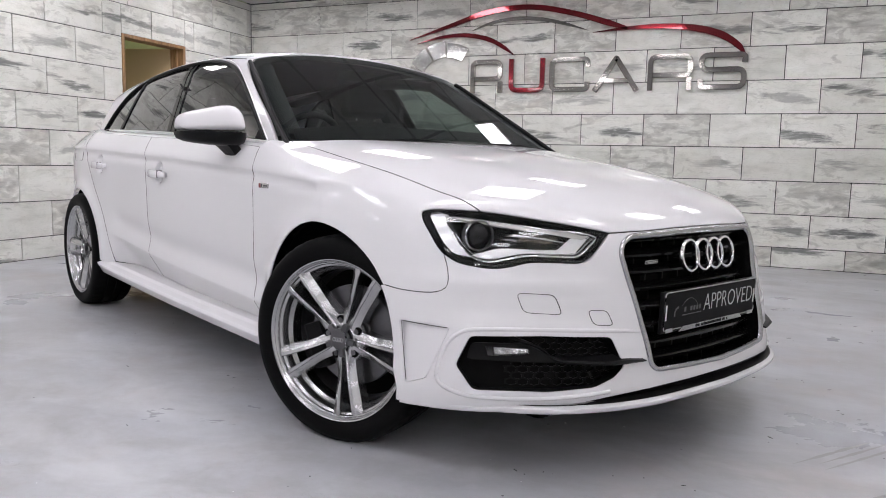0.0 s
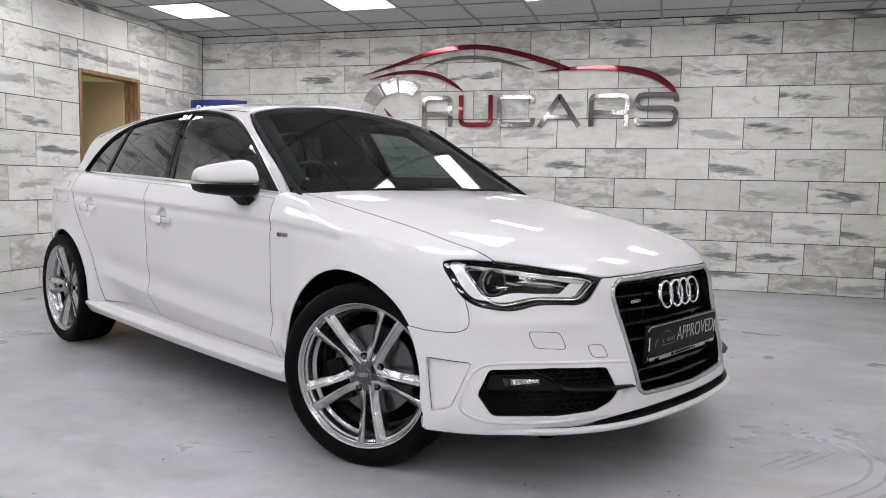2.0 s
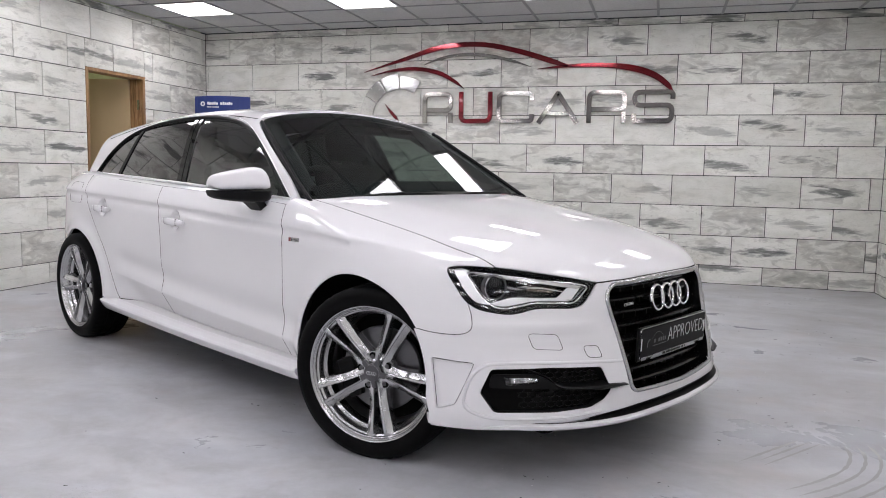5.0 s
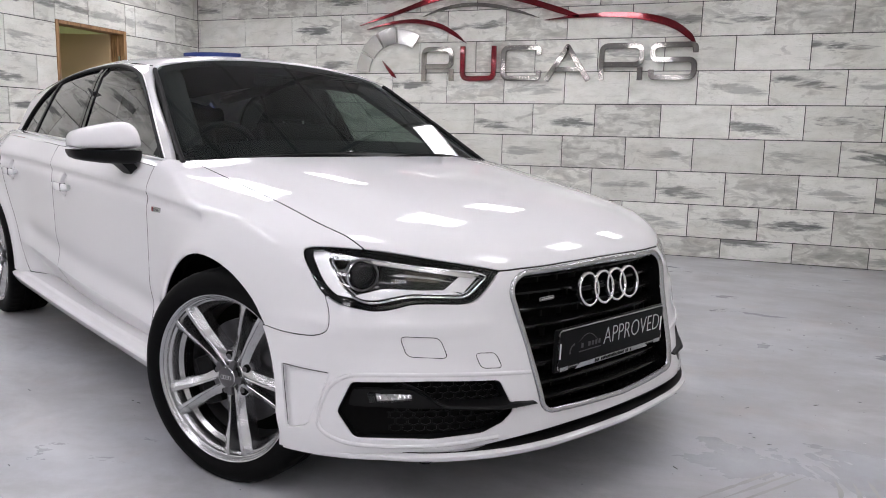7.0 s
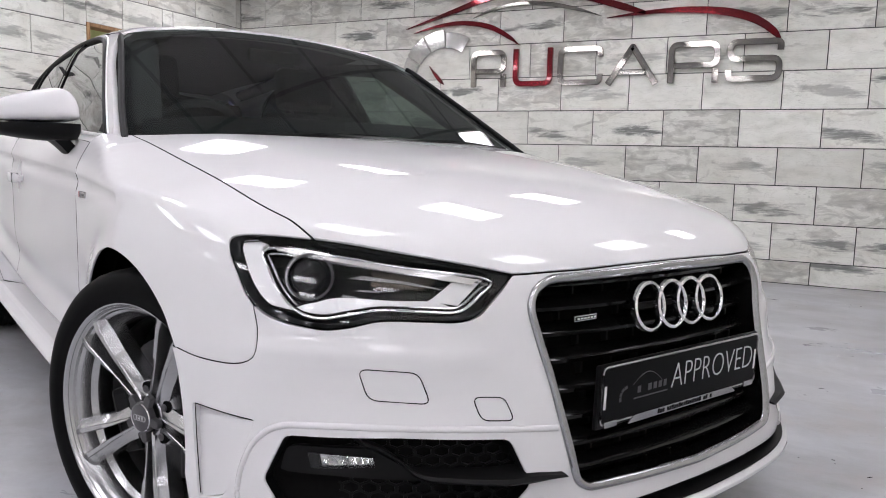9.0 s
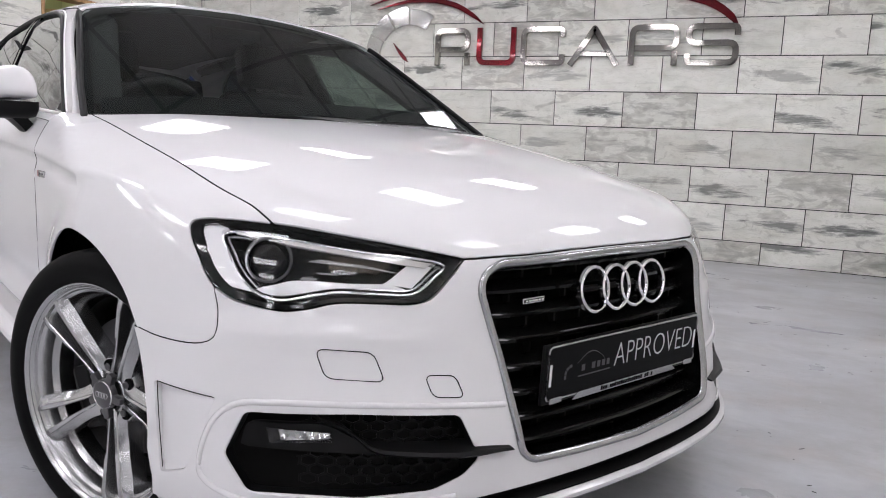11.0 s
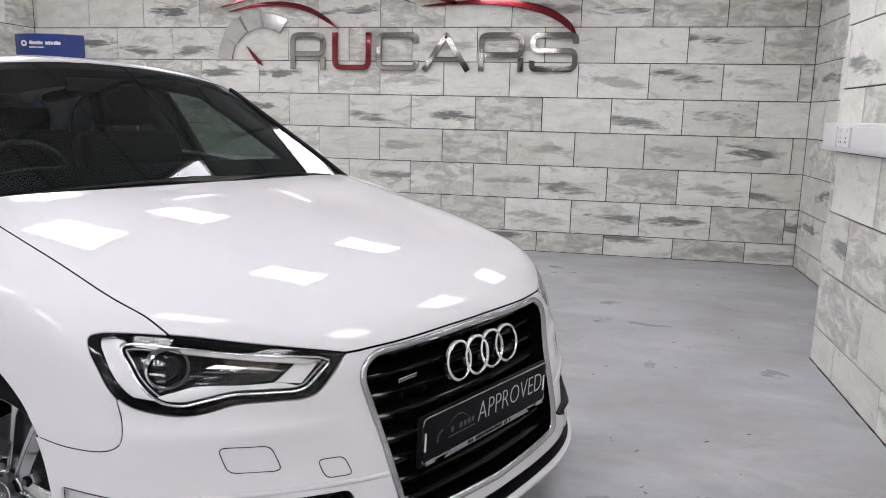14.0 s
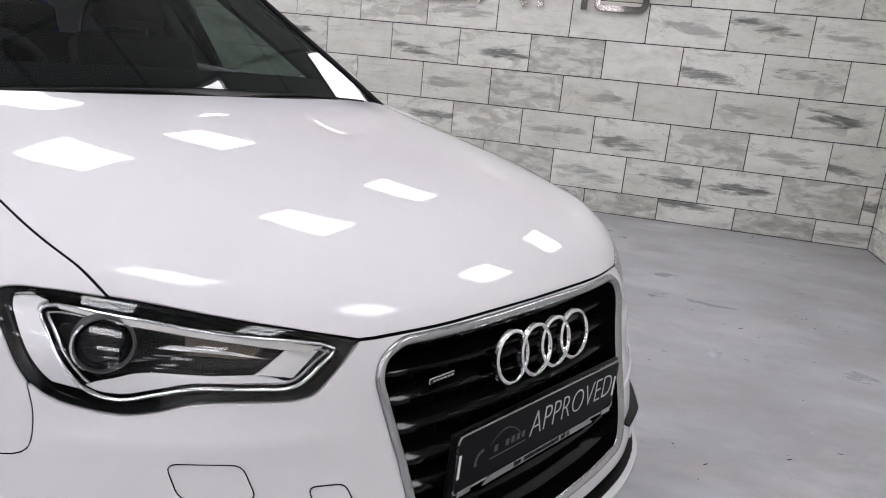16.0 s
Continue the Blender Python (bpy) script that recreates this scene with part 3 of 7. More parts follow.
def cabin_f(X, Y, Z):
    Y = np.abs(Y)
    a = smax(Y - cabin_y(X, Z), Z - roof_z(X, Y), 0.09)
    a = smax(a, (X - screen_x(Y, Z)) * 0.5, 0.010)
    return smax(a, (-3.10 - 0.75 * (1.27 - Z) + 0.14 * Y * Y - X) * 0.75, 0.04)


class Chart:
    """A flat map of a surface: to2() lays points out flat, ray() gives the line on which each lies."""

    def __init__(self, kind, a=0.0, b=0.0):
        self.kind, self.a, self.b = kind, a, b

    def to2(self, p):
        X, Y, Z = p.T
        if self.kind == "side":
            return np.stack([X, Z], 1)
        if self.kind == "top":
            return np.stack([X, Y], 1)
        if self.kind == "front":
            return np.stack([Y, Z], 1)
        if self.kind == "wing":
            return np.stack([X, np.arctan2(Z - self.b, Y - self.a) * 0.5], 1)
        if self.kind == "tail":
            return np.stack([np.arctan2(Y, self.a - X) * 0.9, Z], 1)
        return np.stack([np.arctan2(Y, X - self.a) * 0.9, Z], 1)

    def ray(self, q):
        u, v = q.T
        o, z = np.zeros((len(q), 3)), np.zeros(len(q))
        if self.kind == "side":
            return np.stack([u, z, v], 1), np.stack([z, z + 1, z], 1), 1.3
        if self.kind == "top":
            return np.stack([u, v, z + 0.3], 1), np.stack([z, z, z + 1], 1), 1.4
        if self.kind == "front":
            return np.stack([z - 1.6, u, v], 1), np.stack([z + 1, z, z], 1), 2.8
        if self.kind == "wing":
            w = v / 0.5
            return np.stack([u, z + self.a, z + self.b], 1), np.stack([z, np.cos(w), np.sin(w)], 1), 1.3
        w, k = u / 0.9, -1 if self.kind == "tail" else 1
        return np.stack([z + self.a, z, v], 1), np.stack([k * np.cos(w), np.sin(w), z], 1), 1.7

    def lift(self, q, f, offset=0.0):
        o, w, far = self.ray(q)
        lo, hi = np.zeros(len(q)), np.full(len(q), far)
        for _ in range(34):
            mid = (lo + hi) / 2
            p = o + w * mid[:, None]
            inside = f(p[:, 0], p[:, 1], p[:, 2]) < 0
            lo, hi = np.where(inside, mid, lo), np.where(inside, hi, mid)
        p = o + w * lo[:, None]
        n = normals(p, f)
        return p + n * offset, n


def normals(p, f, e=0.003):
    g = np.stack([f(p[:, 0] + e, p[:, 1], p[:, 2]) - f(p[:, 0] - e, p[:, 1], p[:, 2]),
                  f(p[:, 0], p[:, 1] + e, p[:, 2]) - f(p[:, 0], p[:, 1] - e, p[:, 2]),
                  f(p[:, 0], p[:, 1], p[:, 2] + e) - f(p[:, 0], p[:, 1], p[:, 2] - e)], 1)
    return g / np.maximum(np.linalg.norm(g, axis=1), 1e-9)[:, None]


SIDE, TOP, FRONT = Chart("side"), Chart("top"), Chart("front")
WING, NOSE, SHELL, TAIL = Chart("wing", 0.30, 0.45), Chart("plan", -0.25), Chart("wing", 0.0, 0.80), Chart("tail", -2.55)


def inside_poly(q, poly):
    x, y = q[:, 0][:, None], q[:, 1][:, None]
    a, b = poly, np.roll(poly, -1, 0)
    c = ((a[:, 1] > y) != (b[:, 1] > y)) & (x < (b[:, 0] - a[:, 0]) * (y - a[:, 1]) / (b[:, 1] - a[:, 1] + 1e-12) + a[:, 0])
    return c.sum(1) % 2 == 1


def poly_distance(q, poly):
    a, d = poly, np.roll(poly, -1, 0) - poly
    best = np.full(len(q), 9.0)
    for i in range(len(a)):
        t = np.clip(((q - a[i]) @ d[i]) / (d[i] @ d[i] + 1e-12), 0, 1)
        best = np.minimum(best, np.linalg.norm(q - a[i] - t[:, None] * d[i], axis=1))
    return best


def even(poly, step):
    """The closed outline with points at even steps, its corners kept."""
    out, n = [], len(poly)
    acc = 0.0
    for i in range(n):
        a, b, c = poly[i - 1], poly[i], poly[(i + 1) % n]
        u, v = b - a, c - b
        lu, lv = np.linalg.norm(u), np.linalg.norm(v)
        if lv < 1e-7:
            continue
        corner = lu < 1e-7 or (u @ v) / (lu * lv) < 0.93
        acc += lu
        if corner or acc > step * 0.6 or not out:
            out.append(b)
            acc = 0.0
        k = int(lv // step)
        for j in range(1, k + 1):
            if lv - j * lv / (k + 1) > 1e-4:
                out.append(b + v * j / (k + 1))
                acc = 0.0
    return np.array(out)


def skin(chart, f, outline, holes=(), step=0.03, offset=0.0, flange=0.012, inset=0.0023, folds=()):
    """A panel of the surface f inside an outline of near points, with openings, and edges turned in by the flange. Verts, faces, normals."""
    from mathutils.geometry import delaunay_2d_cdt
    loops = []
    for ring in (outline, *holes):
        q = chart.to2(np.array(ring, float))
        keep = np.linalg.norm(q - np.roll(q, 1, 0), axis=1) > 1e-5
        loops.append(even(q[keep], step * 0.7))
    if inset:
        for i, q in enumerate(loops):
            t = np.roll(q, -1, 0) - np.roll(q, 1, 0)
            nn = np.stack([-t[:, 1], t[:, 0]], 1) / np.maximum(np.linalg.norm(t, axis=1), 1e-9)[:, None]
            area = 0.5 * np.sum(q[:, 0] * np.roll(q[:, 1], -1) - np.roll(q[:, 0], -1) * q[:, 1])
            loops[i] = q + nn * inset * (1 if area > 0 else -1) * (1 if i == 0 else -1)
    lo, hi = loops[0].min(0), loops[0].max(0)
    gx, gy = np.meshgrid(np.arange(lo[0] + step / 2, hi[0], step), np.arange(lo[1] + step / 2, hi[1], step))
    grid = np.stack([gx.ravel(), gy.ravel()], 1)
    ok = inside_poly(grid, loops[0]) & (poly_distance(grid, loops[0]) > step * 0.45)
    for q in loops[1:]:
        ok &= ~inside_poly(grid, q) & (poly_distance(grid, q) > step * 0.45)
    grid = grid[ok]
    # finer rows of points along sharp folds
    for line in folds:
        q = chart.to2(np.array(line, float))
        run = np.concatenate([[0], np.cumsum(np.linalg.norm(np.diff(q, axis=0), axis=1))])
        at = np.linspace(0, run[-1], max(3, int(run[-1] / 0.007)))
        q = np.stack([np.interp(at, run, q[:, 0]), np.interp(at, run, q[:, 1])], 1)
        grid = grid[np.min(np.linalg.norm(grid[:, None] - q[None], axis=2), axis=1) > 0.008]
        t = np.gradient(q, axis=0)
        nn = np.stack([-t[:, 1], t[:, 0]], 1) / np.maximum(np.linalg.norm(t, axis=1), 1e-9)[:, None]
        rows = np.concatenate([q, q + nn * 0.0035, q - nn * 0.0035])
        ok = inside_poly(rows, loops[0]) & (poly_distance(rows, loops[0]) > 0.004)
        grid = np.concatenate([grid, rows[ok]])
    edges, pts, base = [], [], 0
    for q in loops:
        edges += [(base + i, base + (i + 1) % len(q)) for i in range(len(q))]
        pts.append(q)
        base += len(q)
    pts = np.concatenate(pts + [grid])
    v2, _, tri, *_ = delaunay_2d_cdt([Vector(p) for p in pts], edges, [], 0, 1e-6)
    v2 = np.array([tuple(v) for v in v2])
    tri = np.array(tri)
    c = v2[tri].mean(1)
    ok = inside_poly(c, loops[0])
    for q in loops[1:]:
        ok &= ~inside_poly(c, q)
    tri = tri[ok]
    p, n = chart.lift(v2, f, offset)
    # turn every face outwards
    g = np.cross(p[tri[:, 1]] - p[tri[:, 0]], p[tri[:, 2]] - p[tri[:, 0]])
    flip = (g * n[tri].mean(1)).sum(1) < 0
    tri[flip] = tri[flip][:, ::-1]
    faces = [tuple(map(int, t)) for t in tri]
    verts, norms = list(p), list(n)
    if flange:
        seen = {}
        for t in faces:
            for i in range(3):
                a, b = t[i], t[(i + 1) % 3]
                seen[(a, b)] = seen.get((a, b), 0) + 1
        rim = [(a, b) for (a, b) in seen if (b, a) not in seen]
        top, low = {}, {}
        out = {}
        for a, b in rim:
            w = np.cross(p[b] - p[a], n[a])
            for k in (a, b):
                out[k] = out.get(k, 0) + w
        for k, w in out.items():
            w = w / max(np.linalg.norm(w), 1e-9)
            top[k] = len(verts)
            verts.append(p[k])
            norms.append((w + n[k]) / np.linalg.norm(w + n[k]))
            low[k] = len(verts)
            verts.append(p[k] - n[k] * flange)
            norms.append(w)
        for a, b in rim:
            faces.append((top[b], top[a], low[a], low[b]))
    return np.array(verts), faces, np.array(norms)


def skin_mesh(name, data, side=1):
    """Right side of the car (side 1) lies at negative y; side -1 mirrors it."""
    v, f, n = data
    s = np.array([1, -side, 1.0])
    if side == 1:
        f = [t[::-1] for t in f]
    me = mesh_from(name, v * s, f)
    me.polygons.foreach_set("use_smooth", [True] * len(me.polygons))
    me.normals_split_custom_set_from_vertices([tuple(map(float, q)) for q in n * s])
    return me


def both(pts):
    """A half outline from the middle plane round, made whole by its mirror image."""
    p = np.array(pts, float)
    m = p[::-1] * np.array([1, -1, 1])
    return np.concatenate([p, m])


CAR = empty("car", pose(-1.277, -4.368, 0, 0, 0, -26.57))
tagged(CAR, "white five-door hatchback with silver alloy wheels, parked on the grey floor", "car")


def panel(name, mat, parent, data, label="", mirror=True):
    a = part(name, skin_mesh(name, data, 1), mat, parent, label)
    if mirror:
        b = part(name, skin_mesh(name, data, -1), mat, parent, label)
        return a, b
    return a


def on_side(pts, n=8):
    """A side-view line (x, z) as near points of the body's flank."""
    q = spline(pts, n) if len(pts) > 2 else np.array(pts, float)
    return np.stack([q[:, 0], side_y(q[:, 0], q[:, 1]), q[:, 1]], 1)


def arc(ax, az, r, a0, a1, n=24):
    w = np.radians(np.linspace(a0, a1, n))
    return [(ax + r * math.cos(t), az + r * math.sin(t)) for t in w]


def fold(f, x0, x1):
    x = np.linspace(x0, x1, 60)
    z = f(x)
    return np.stack([x, side_y(x, z), z], 1)


def wing_edge():
    """The shoulder line of the wing: where the top meets the flank or the nose, or the flank's own crease."""
    out = []
    for x in np.linspace(0.34, -0.53, 80):
        y = np.linspace(0.60, 0.90, 301)
        z = hood_z(np.full(301, x), y)
        ok = (x < front_x(y, z)) & (y < side_y(np.full(301, x), z))
        k = np.nonzero(ok)[0][-1] if ok.any() else 0
        zc = float(crease_z(np.array(x)))
        out.append((x, y[k], z[k]) if z[k] < zc else (x, float(side_y(np.array(x), np.array(zc))), zc))
    return out


def rings(hx, hz):
    w = np.linspace(0, 2 * math.pi, 49)
    return [np.stack([hx - 0.005 + 0.041 * np.cos(w), 0.85 + 0 * w, hz + 0.004 + 0.041 * np.sin(w)], 1)]


def settle(pts, f):
    """Draws a line of near points on to the surface."""
    p = np.array(pts, float)
    for _ in range(8):
        e = 0.001
        v = f(*p.T)
        g = np.stack([f(*(p + np.eye(3)[i] * e).T) - v for i in range(3)], 1) / e
        p = p - g * (v / np.maximum((g * g).sum(1), 1e-6))[:, None]
    return p


# lines that neighbouring panels share
SHUT = settle(spline([(0.43, 0.655, 0.718), (0.36, 0.668, 0.747), (0.22, 0.685, 0.777), (-0.05, 0.692, 0.826), (-0.35, 0.697, 0.872), (-0.50, 0.705, 0.905)], 8), body_f)
LAMP_TOP = settle(spline([(0.43, 0.655, 0.718), (0.544, 0.544, 0.698), (0.615, 0.453, 0.681), (0.658, 0.385, 0.667)], 8), body_f)
GRILLE_TOP = settle(spline([(0.668, 0.360, 0.668), (0.700, 0.25, 0.676), (0.712, 0.12, 0.680), (0.716, 0.0, 0.681)], 6), body_f)
COWL = spline([(-0.395, 0.0, 0.94), (-0.40, 0.25, 0.935), (-0.425, 0.45, 0.925), (-0.47, 0.62, 0.912), (-0.50, 0.705, 0.905)], 6)
GAP_F = [(-0.565, 0.893), (-0.535, 0.81), (-0.525, 0.60), (-0.527, 0.42), (-0.53, 0.262)]
GAP_M = [(-1.635, 0.938), (-1.600, 0.84), (-1.580, 0.70), (-1.572, 0.52), (-1.578, 0.38), (-1.592, 0.274)]
GAP_R = [(-2.52, 0.975), (-2.47, 0.86), (-2.36, 0.70), (-2.235, 0.55), (-2.165, 0.42), (-2.115, 0.298)]
BELT = [(-0.565, 0.893), (-0.60, 0.901), (-1.0, 0.925), (-1.62, 0.948), (-2.3, 0.972), (-2.75, 0.985)]

bonnet_line = np.concatenate([GRILLE_TOP[::-1] + np.array([0.0, 0, 0.004]), LAMP_TOP[::-1][:-1], SHUT, COWL[::-1][1:]])
panel("bonnet", M_PAINT, CAR, skin(TOP, body_f, both(bonnet_line), step=0.02, flange=0.006), mirror=False)

# front wing
HL_OUT = settle(spline([(0.43, 0.655, 0.718), (0.36, 0.713, 0.723), (0.322, 0.744, 0.723), (0.309, 0.758, 0.716), (0.318, 0.766, 0.70), (0.356, 0.767, 0.657), (0.380, 0.763, 0.627), (0.400, 0.755, 0.606)], 5), body_f)
SEAM = settle(spline([(0.400, 0.755, 0.606), (0.418, 0.757, 0.565), (0.420, 0.758, 0.525), (0.398, 0.772, 0.507), (0.31, 0.815, 0.503), (0.236, 0.84, 0.512)], 5), body_f)
front_arch = arc(-0.045, 0.312, 0.352, 34.5, 180, 30) + [(-0.398, 0.25), (-0.402, 0.215)]
wing = np.concatenate([HL_OUT[:-1], SEAM[:-1], on_side(front_arch, 1), on_side([(-0.402, 0.215), (-0.53, 0.215)]),
                       on_side(GAP_F[::-1]), np.array([(-0.545, 0.735, 0.905), (-0.52, 0.72, 0.907)]), SHUT[::-1][:-1]])
panel("front_wing", M_PAINT, CAR, skin(WING, body_f, wing, step=0.014, flange=0.005, inset=0.0015, folds=[wing_edge()]))

door_f = np.concatenate([on_side(GAP_F), on_side([(-0.53, 0.262), (-1.592, 0.274)]), on_side(GAP_M[::-1]), on_side([(-1.635, 0.938), (-1.0, 0.918), (-0.60, 0.896), (-0.565, 0.893)])])
door_r = np.concatenate([on_side(GAP_M), on_side([(-1.592, 0.274), (-2.115, 0.298)]), on_side(GAP_R[::-1]), on_side([(-2.52, 0.975), (-2.3, 0.966), (-1.8, 0.945), (-1.635, 0.938)])])
FD = panel("front_door", M_PAINT, CAR, skin(SIDE, body_f, door_f, step=0.012, flange=0.005, folds=[fold(crease_z, -0.54, -1.60), fold(low_crease_z, -0.54, -1.57), *rings(-1.412, 0.772)]))
RD = panel("rear_door", M_PAINT, CAR, skin(SIDE, body_f, door_r, step=0.013, flange=0.005, folds=[fold(crease_z, -1.61, -2.46), fold(low_crease_z, -1.58, -2.18), *rings(-2.255, 0.795)]))
rear_arch = arc(-2.60, 0.312, 0.345, 0, 180, 30)
quarter = np.concatenate([on_side(GAP_R), on_side([(-2.115, 0.298), (-2.20, 0.285), (-2.255, 0.295)]), on_side(rear_arch, 1), on_side([(-2.945, 0.32), (-3.0, 0.40), (-3.05, 0.60), (-3.02, 0.78), (-2.97, 0.90), (-2.93, 0.975)]), on_side([(-2.93, 0.975), (-2.75, 0.985), (-2.52, 0.975)])])
QP = panel("rear_quarter", M_PAINT, CAR, skin(SIDE, body_f, quarter, step=0.024, flange=0.005, folds=[fold(crease_z, -2.50, -2.93)]))
# tail: bumper, tailgate, lamps, in the plan chart
def tail_at(pts, n=6):
    q = spline(pts, n) if len(pts) > 2 else np.array(pts, float)
    return np.stack([rear_x(q[:, 0], q[:, 1]), q[:, 0], q[:, 1]], 1)


tb = np.concatenate([np.array([(-3.41, 0.0, 0.62)]), tail_at([(0.0, 0.62), (0.5, 0.62), (0.66, 0.62)]), on_side([(-3.15, 0.62), (-3.05, 0.60), (-3.0, 0.40), (-2.945, 0.32), (-2.95, 0.22)], 4), tail_at([(0.66, 0.21), (0.3, 0.20), (0.0, 0.20)])])
panel("rear_bumper", M_PAINT, CAR, skin(TAIL, body_f, both(tb[1:]), step=0.05, flange=0.02), mirror=False)
tg = np.concatenate([tail_at([(0.0, 0.985), (0.35, 0.985), (0.53, 0.98)]), tail_at([(0.53, 0.98), (0.53, 0.8), (0.52, 0.63)]), tail_at([(0.52, 0.63), (0.3, 0.63), (0.0, 0.63)])])
panel("tailgate", M_PAINT, CAR, skin(TAIL, body_f, both(tg), step=0.05, flange=0.02), mirror=False)
tl = np.concatenate([tail_at([(0.54, 0.63), (0.54, 0.8), (0.54, 0.975)]), on_side([(-2.935, 0.955), (-2.975, 0.90), (-3.025, 0.78), (-3.05, 0.64)], 4)])
panel("tail_lamp", material("tail_lamp_red", (0.25, 0.01, 0.012), 0.12, coat=1.0), CAR, skin(TAIL, body_f, tl, step=0.04), "red tail lamp")

# front bumper with its openings
GRILLE = [(0.0, 0.676), (0.322, 0.668), (0.362, 0.645), (0.375, 0.612), (0.350, 0.490), (0.325, 0.312), (0.300, 0.292), (0.0, 0.284)]
FOG = [(0.772, 0.322), (0.744, 0.400), (0.60, 0.405), (0.434, 0.397), (0.415, 0.345), (0.405, 0.318), (0.435, 0.290), (0.49, 0.268), (0.60, 0.260), (0.748, 0.260)]
VENT = [(0.836, 0.424), (0.772, 0.418), (0.800, 0.275), (0.826, 0.252)]


def on_nose(pts, r=0.0):
    q = rounded(pts, r) if r else np.array(pts, float)
    return np.stack([front_x(np.abs(q[:, 0]), q[:, 1]), q[:, 0], q[:, 1]], 1)


lamp_low = settle(spline([(0.658, 0.385, 0.667), (0.663, 0.422, 0.634), (0.656, 0.460, 0.600), (0.645, 0.485, 0.592), (0.611, 0.543, 0.593), (0.567, 0.603, 0.592), (0.536, 0.644, 0.580), (0.510, 0.675, 0.575), (0.477, 0.704, 0.578), (0.430, 0.739, 0.589), (0.400, 0.755, 0.606)], 5), body_f)
bump = np.concatenate([GRILLE_TOP[::-1], lamp_low[:-1], SEAM[:-1],
                       on_side(arc(-0.045, 0.312, 0.352, 34, -4, 10), 1), np.array([(0.305, 0.832, 0.235), (0.30, 0.832, 0.196)]),
                       on_nose(spline([(0.832, 0.196), (0.80, 0.200), (0.70, 0.210), (0.54, 0.224), (0.44, 0.240), (0.3, 0.252), (0.0, 0.257)], 6))[1:]])
grille_hole = on_nose(rounded(GRILLE + [(-a, b) for a, b in GRILLE[1:-1]][::-1], 0.02))
fog_r, fog_l = on_nose(FOG, 0.010), on_nose([(-a, b) for a, b in FOG], 0.010)
vent_r = on_nose(VENT, 0.008)
vent_r[:, 0] = np.interp(vent_r[:, 1], (0.77, 0.80, 0.836), (0.452, 0.39, 0.312))
vent_l = vent_r * np.array([1, -1, 1])
BUMPER = panel("front_bumper", M_PAINT, CAR, skin(NOSE, body_f, both(bump), [grille_hole, fog_r, fog_l, vent_r, vent_l], step=0.018, flange=0.03, inset=0.001), mirror=False)
panel("side_vent", M_PAINT, BUMPER, skin(NOSE, lambda X, Y, Z: body_f(X, Y, Z) + 0.004 + 0.75 * np.clip(np.abs(Y) - 0.772 - 0.196 * (0.418 - Z), 0, 0.07), vent_r, step=0.012, flange=0.003, inset=0.0002))

# cabin shell: pillars and roof, with the window openings
SCREEN_EDGE = spline([(-0.545, 0.738, 0.903), (-0.68, 0.700, 1.008), (-0.85, 0.652, 1.116), (-1.0, 0.612, 1.207), (-1.063, 0.594, 1.247), (-1.088, 0.574, 1.268), (-1.098, 0.52, 1.284), (-1.118, 0.40, 1.308), (-1.142, 0.2, 1.328), (-1.150, 0.0, 1.335)], 6)


def on_cabin(pts, n=8, r=0.0):
    q = rounded(pts, r) if r else (spline(pts, n) if len(pts) > 2 else np.array(pts, float))
    return np.stack([q[:, 0], cabin_y(q[:, 0], q[:, 1]), q[:, 1]], 1)


WIN_TOP = [(-0.615, 0.915), (-0.75, 1.015), (-0.90, 1.118), (-1.05, 1.203), (-1.2, 1.258), (-1.4, 1.292), (-1.65, 1.304), (-2.0, 1.294), (-2.25, 1.266), (-2.45, 1.217), (-2.63, 1.118), (-2.75, 0.993)]
WIN_LOW = [(-2.75, 0.993), (-2.3, 0.984), (-1.6, 0.962), (-1.0, 0.937), (-0.615, 0.915)]
window_hole = np.concatenate([on_cabin(WIN_TOP)[:-1], on_cabin(WIN_LOW)[:-1]])
rear_edge = np.array([(-2.93, 0.655, 0.975), (-2.90, 0.628, 1.08), (-2.88, 0.58, 1.165), (-2.87, 0.50, 1.228), (-2.95, 0.3, 1.277), (-2.98, 0.0, 1.289)])
shell_line = np.concatenate([on_cabin([(-0.56, 0.893), (-0.62, 0.901), (-1.0, 0.925), (-1.62, 0.948), (-2.3, 0.972), (-2.75, 0.985), (-2.93, 0.975)]), rear_edge[1:]])
shell_line = np.concatenate([SCREEN_EDGE[::-1], shell_line])
half = both(shell_line)
hole_l = window_hole * np.array([1, -1, 1])
SHELLP = panel("cabin_shell", M_PAINT, CAR, skin(SHELL, cabin_f, half, [window_hole, hole_l], step=0.03, flange=0.02), mirror=False)

# dark tubes along the shut lines: the shade in the gaps, given a shape
def gap_shade(name, pts, chart, depth=-0.0023, r=0.0031, sides=(1, -1)):
    q = chart.to2(np.array(pts, float))
    line = chart.lift(q, body_f, depth)[0]
    for sd in sides:
        part(name, tube(line * np.array([1, -sd, 1]), r, 6), M_DARK, CAR)


gap_shade("door_gap_shade", on_side(GAP_F), SIDE)
gap_shade("door_gap_shade", on_side(GAP_M), SIDE)
gap_shade("door_gap_shade", on_side(GAP_R), SIDE)
gap_shade("sill_gap_shade", on_side([(-0.53, 0.262), (-1.0, 0.268), (-1.592, 0.274)]), SIDE)
gap_shade("sill_gap_shade", on_side([(-1.592, 0.274), (-1.9, 0.287), (-2.115, 0.298)]), SIDE)
gap_shade("bonnet_gap_shade", SHUT, WING)
gap_shade("bumper_gap_shade", SEAM, WING, -0.0012, 0.0013)
gap_shade("bonnet_edge_shade", np.concatenate([LAMP_TOP, GRILLE_TOP]), TOP, -0.014, 0.0055)

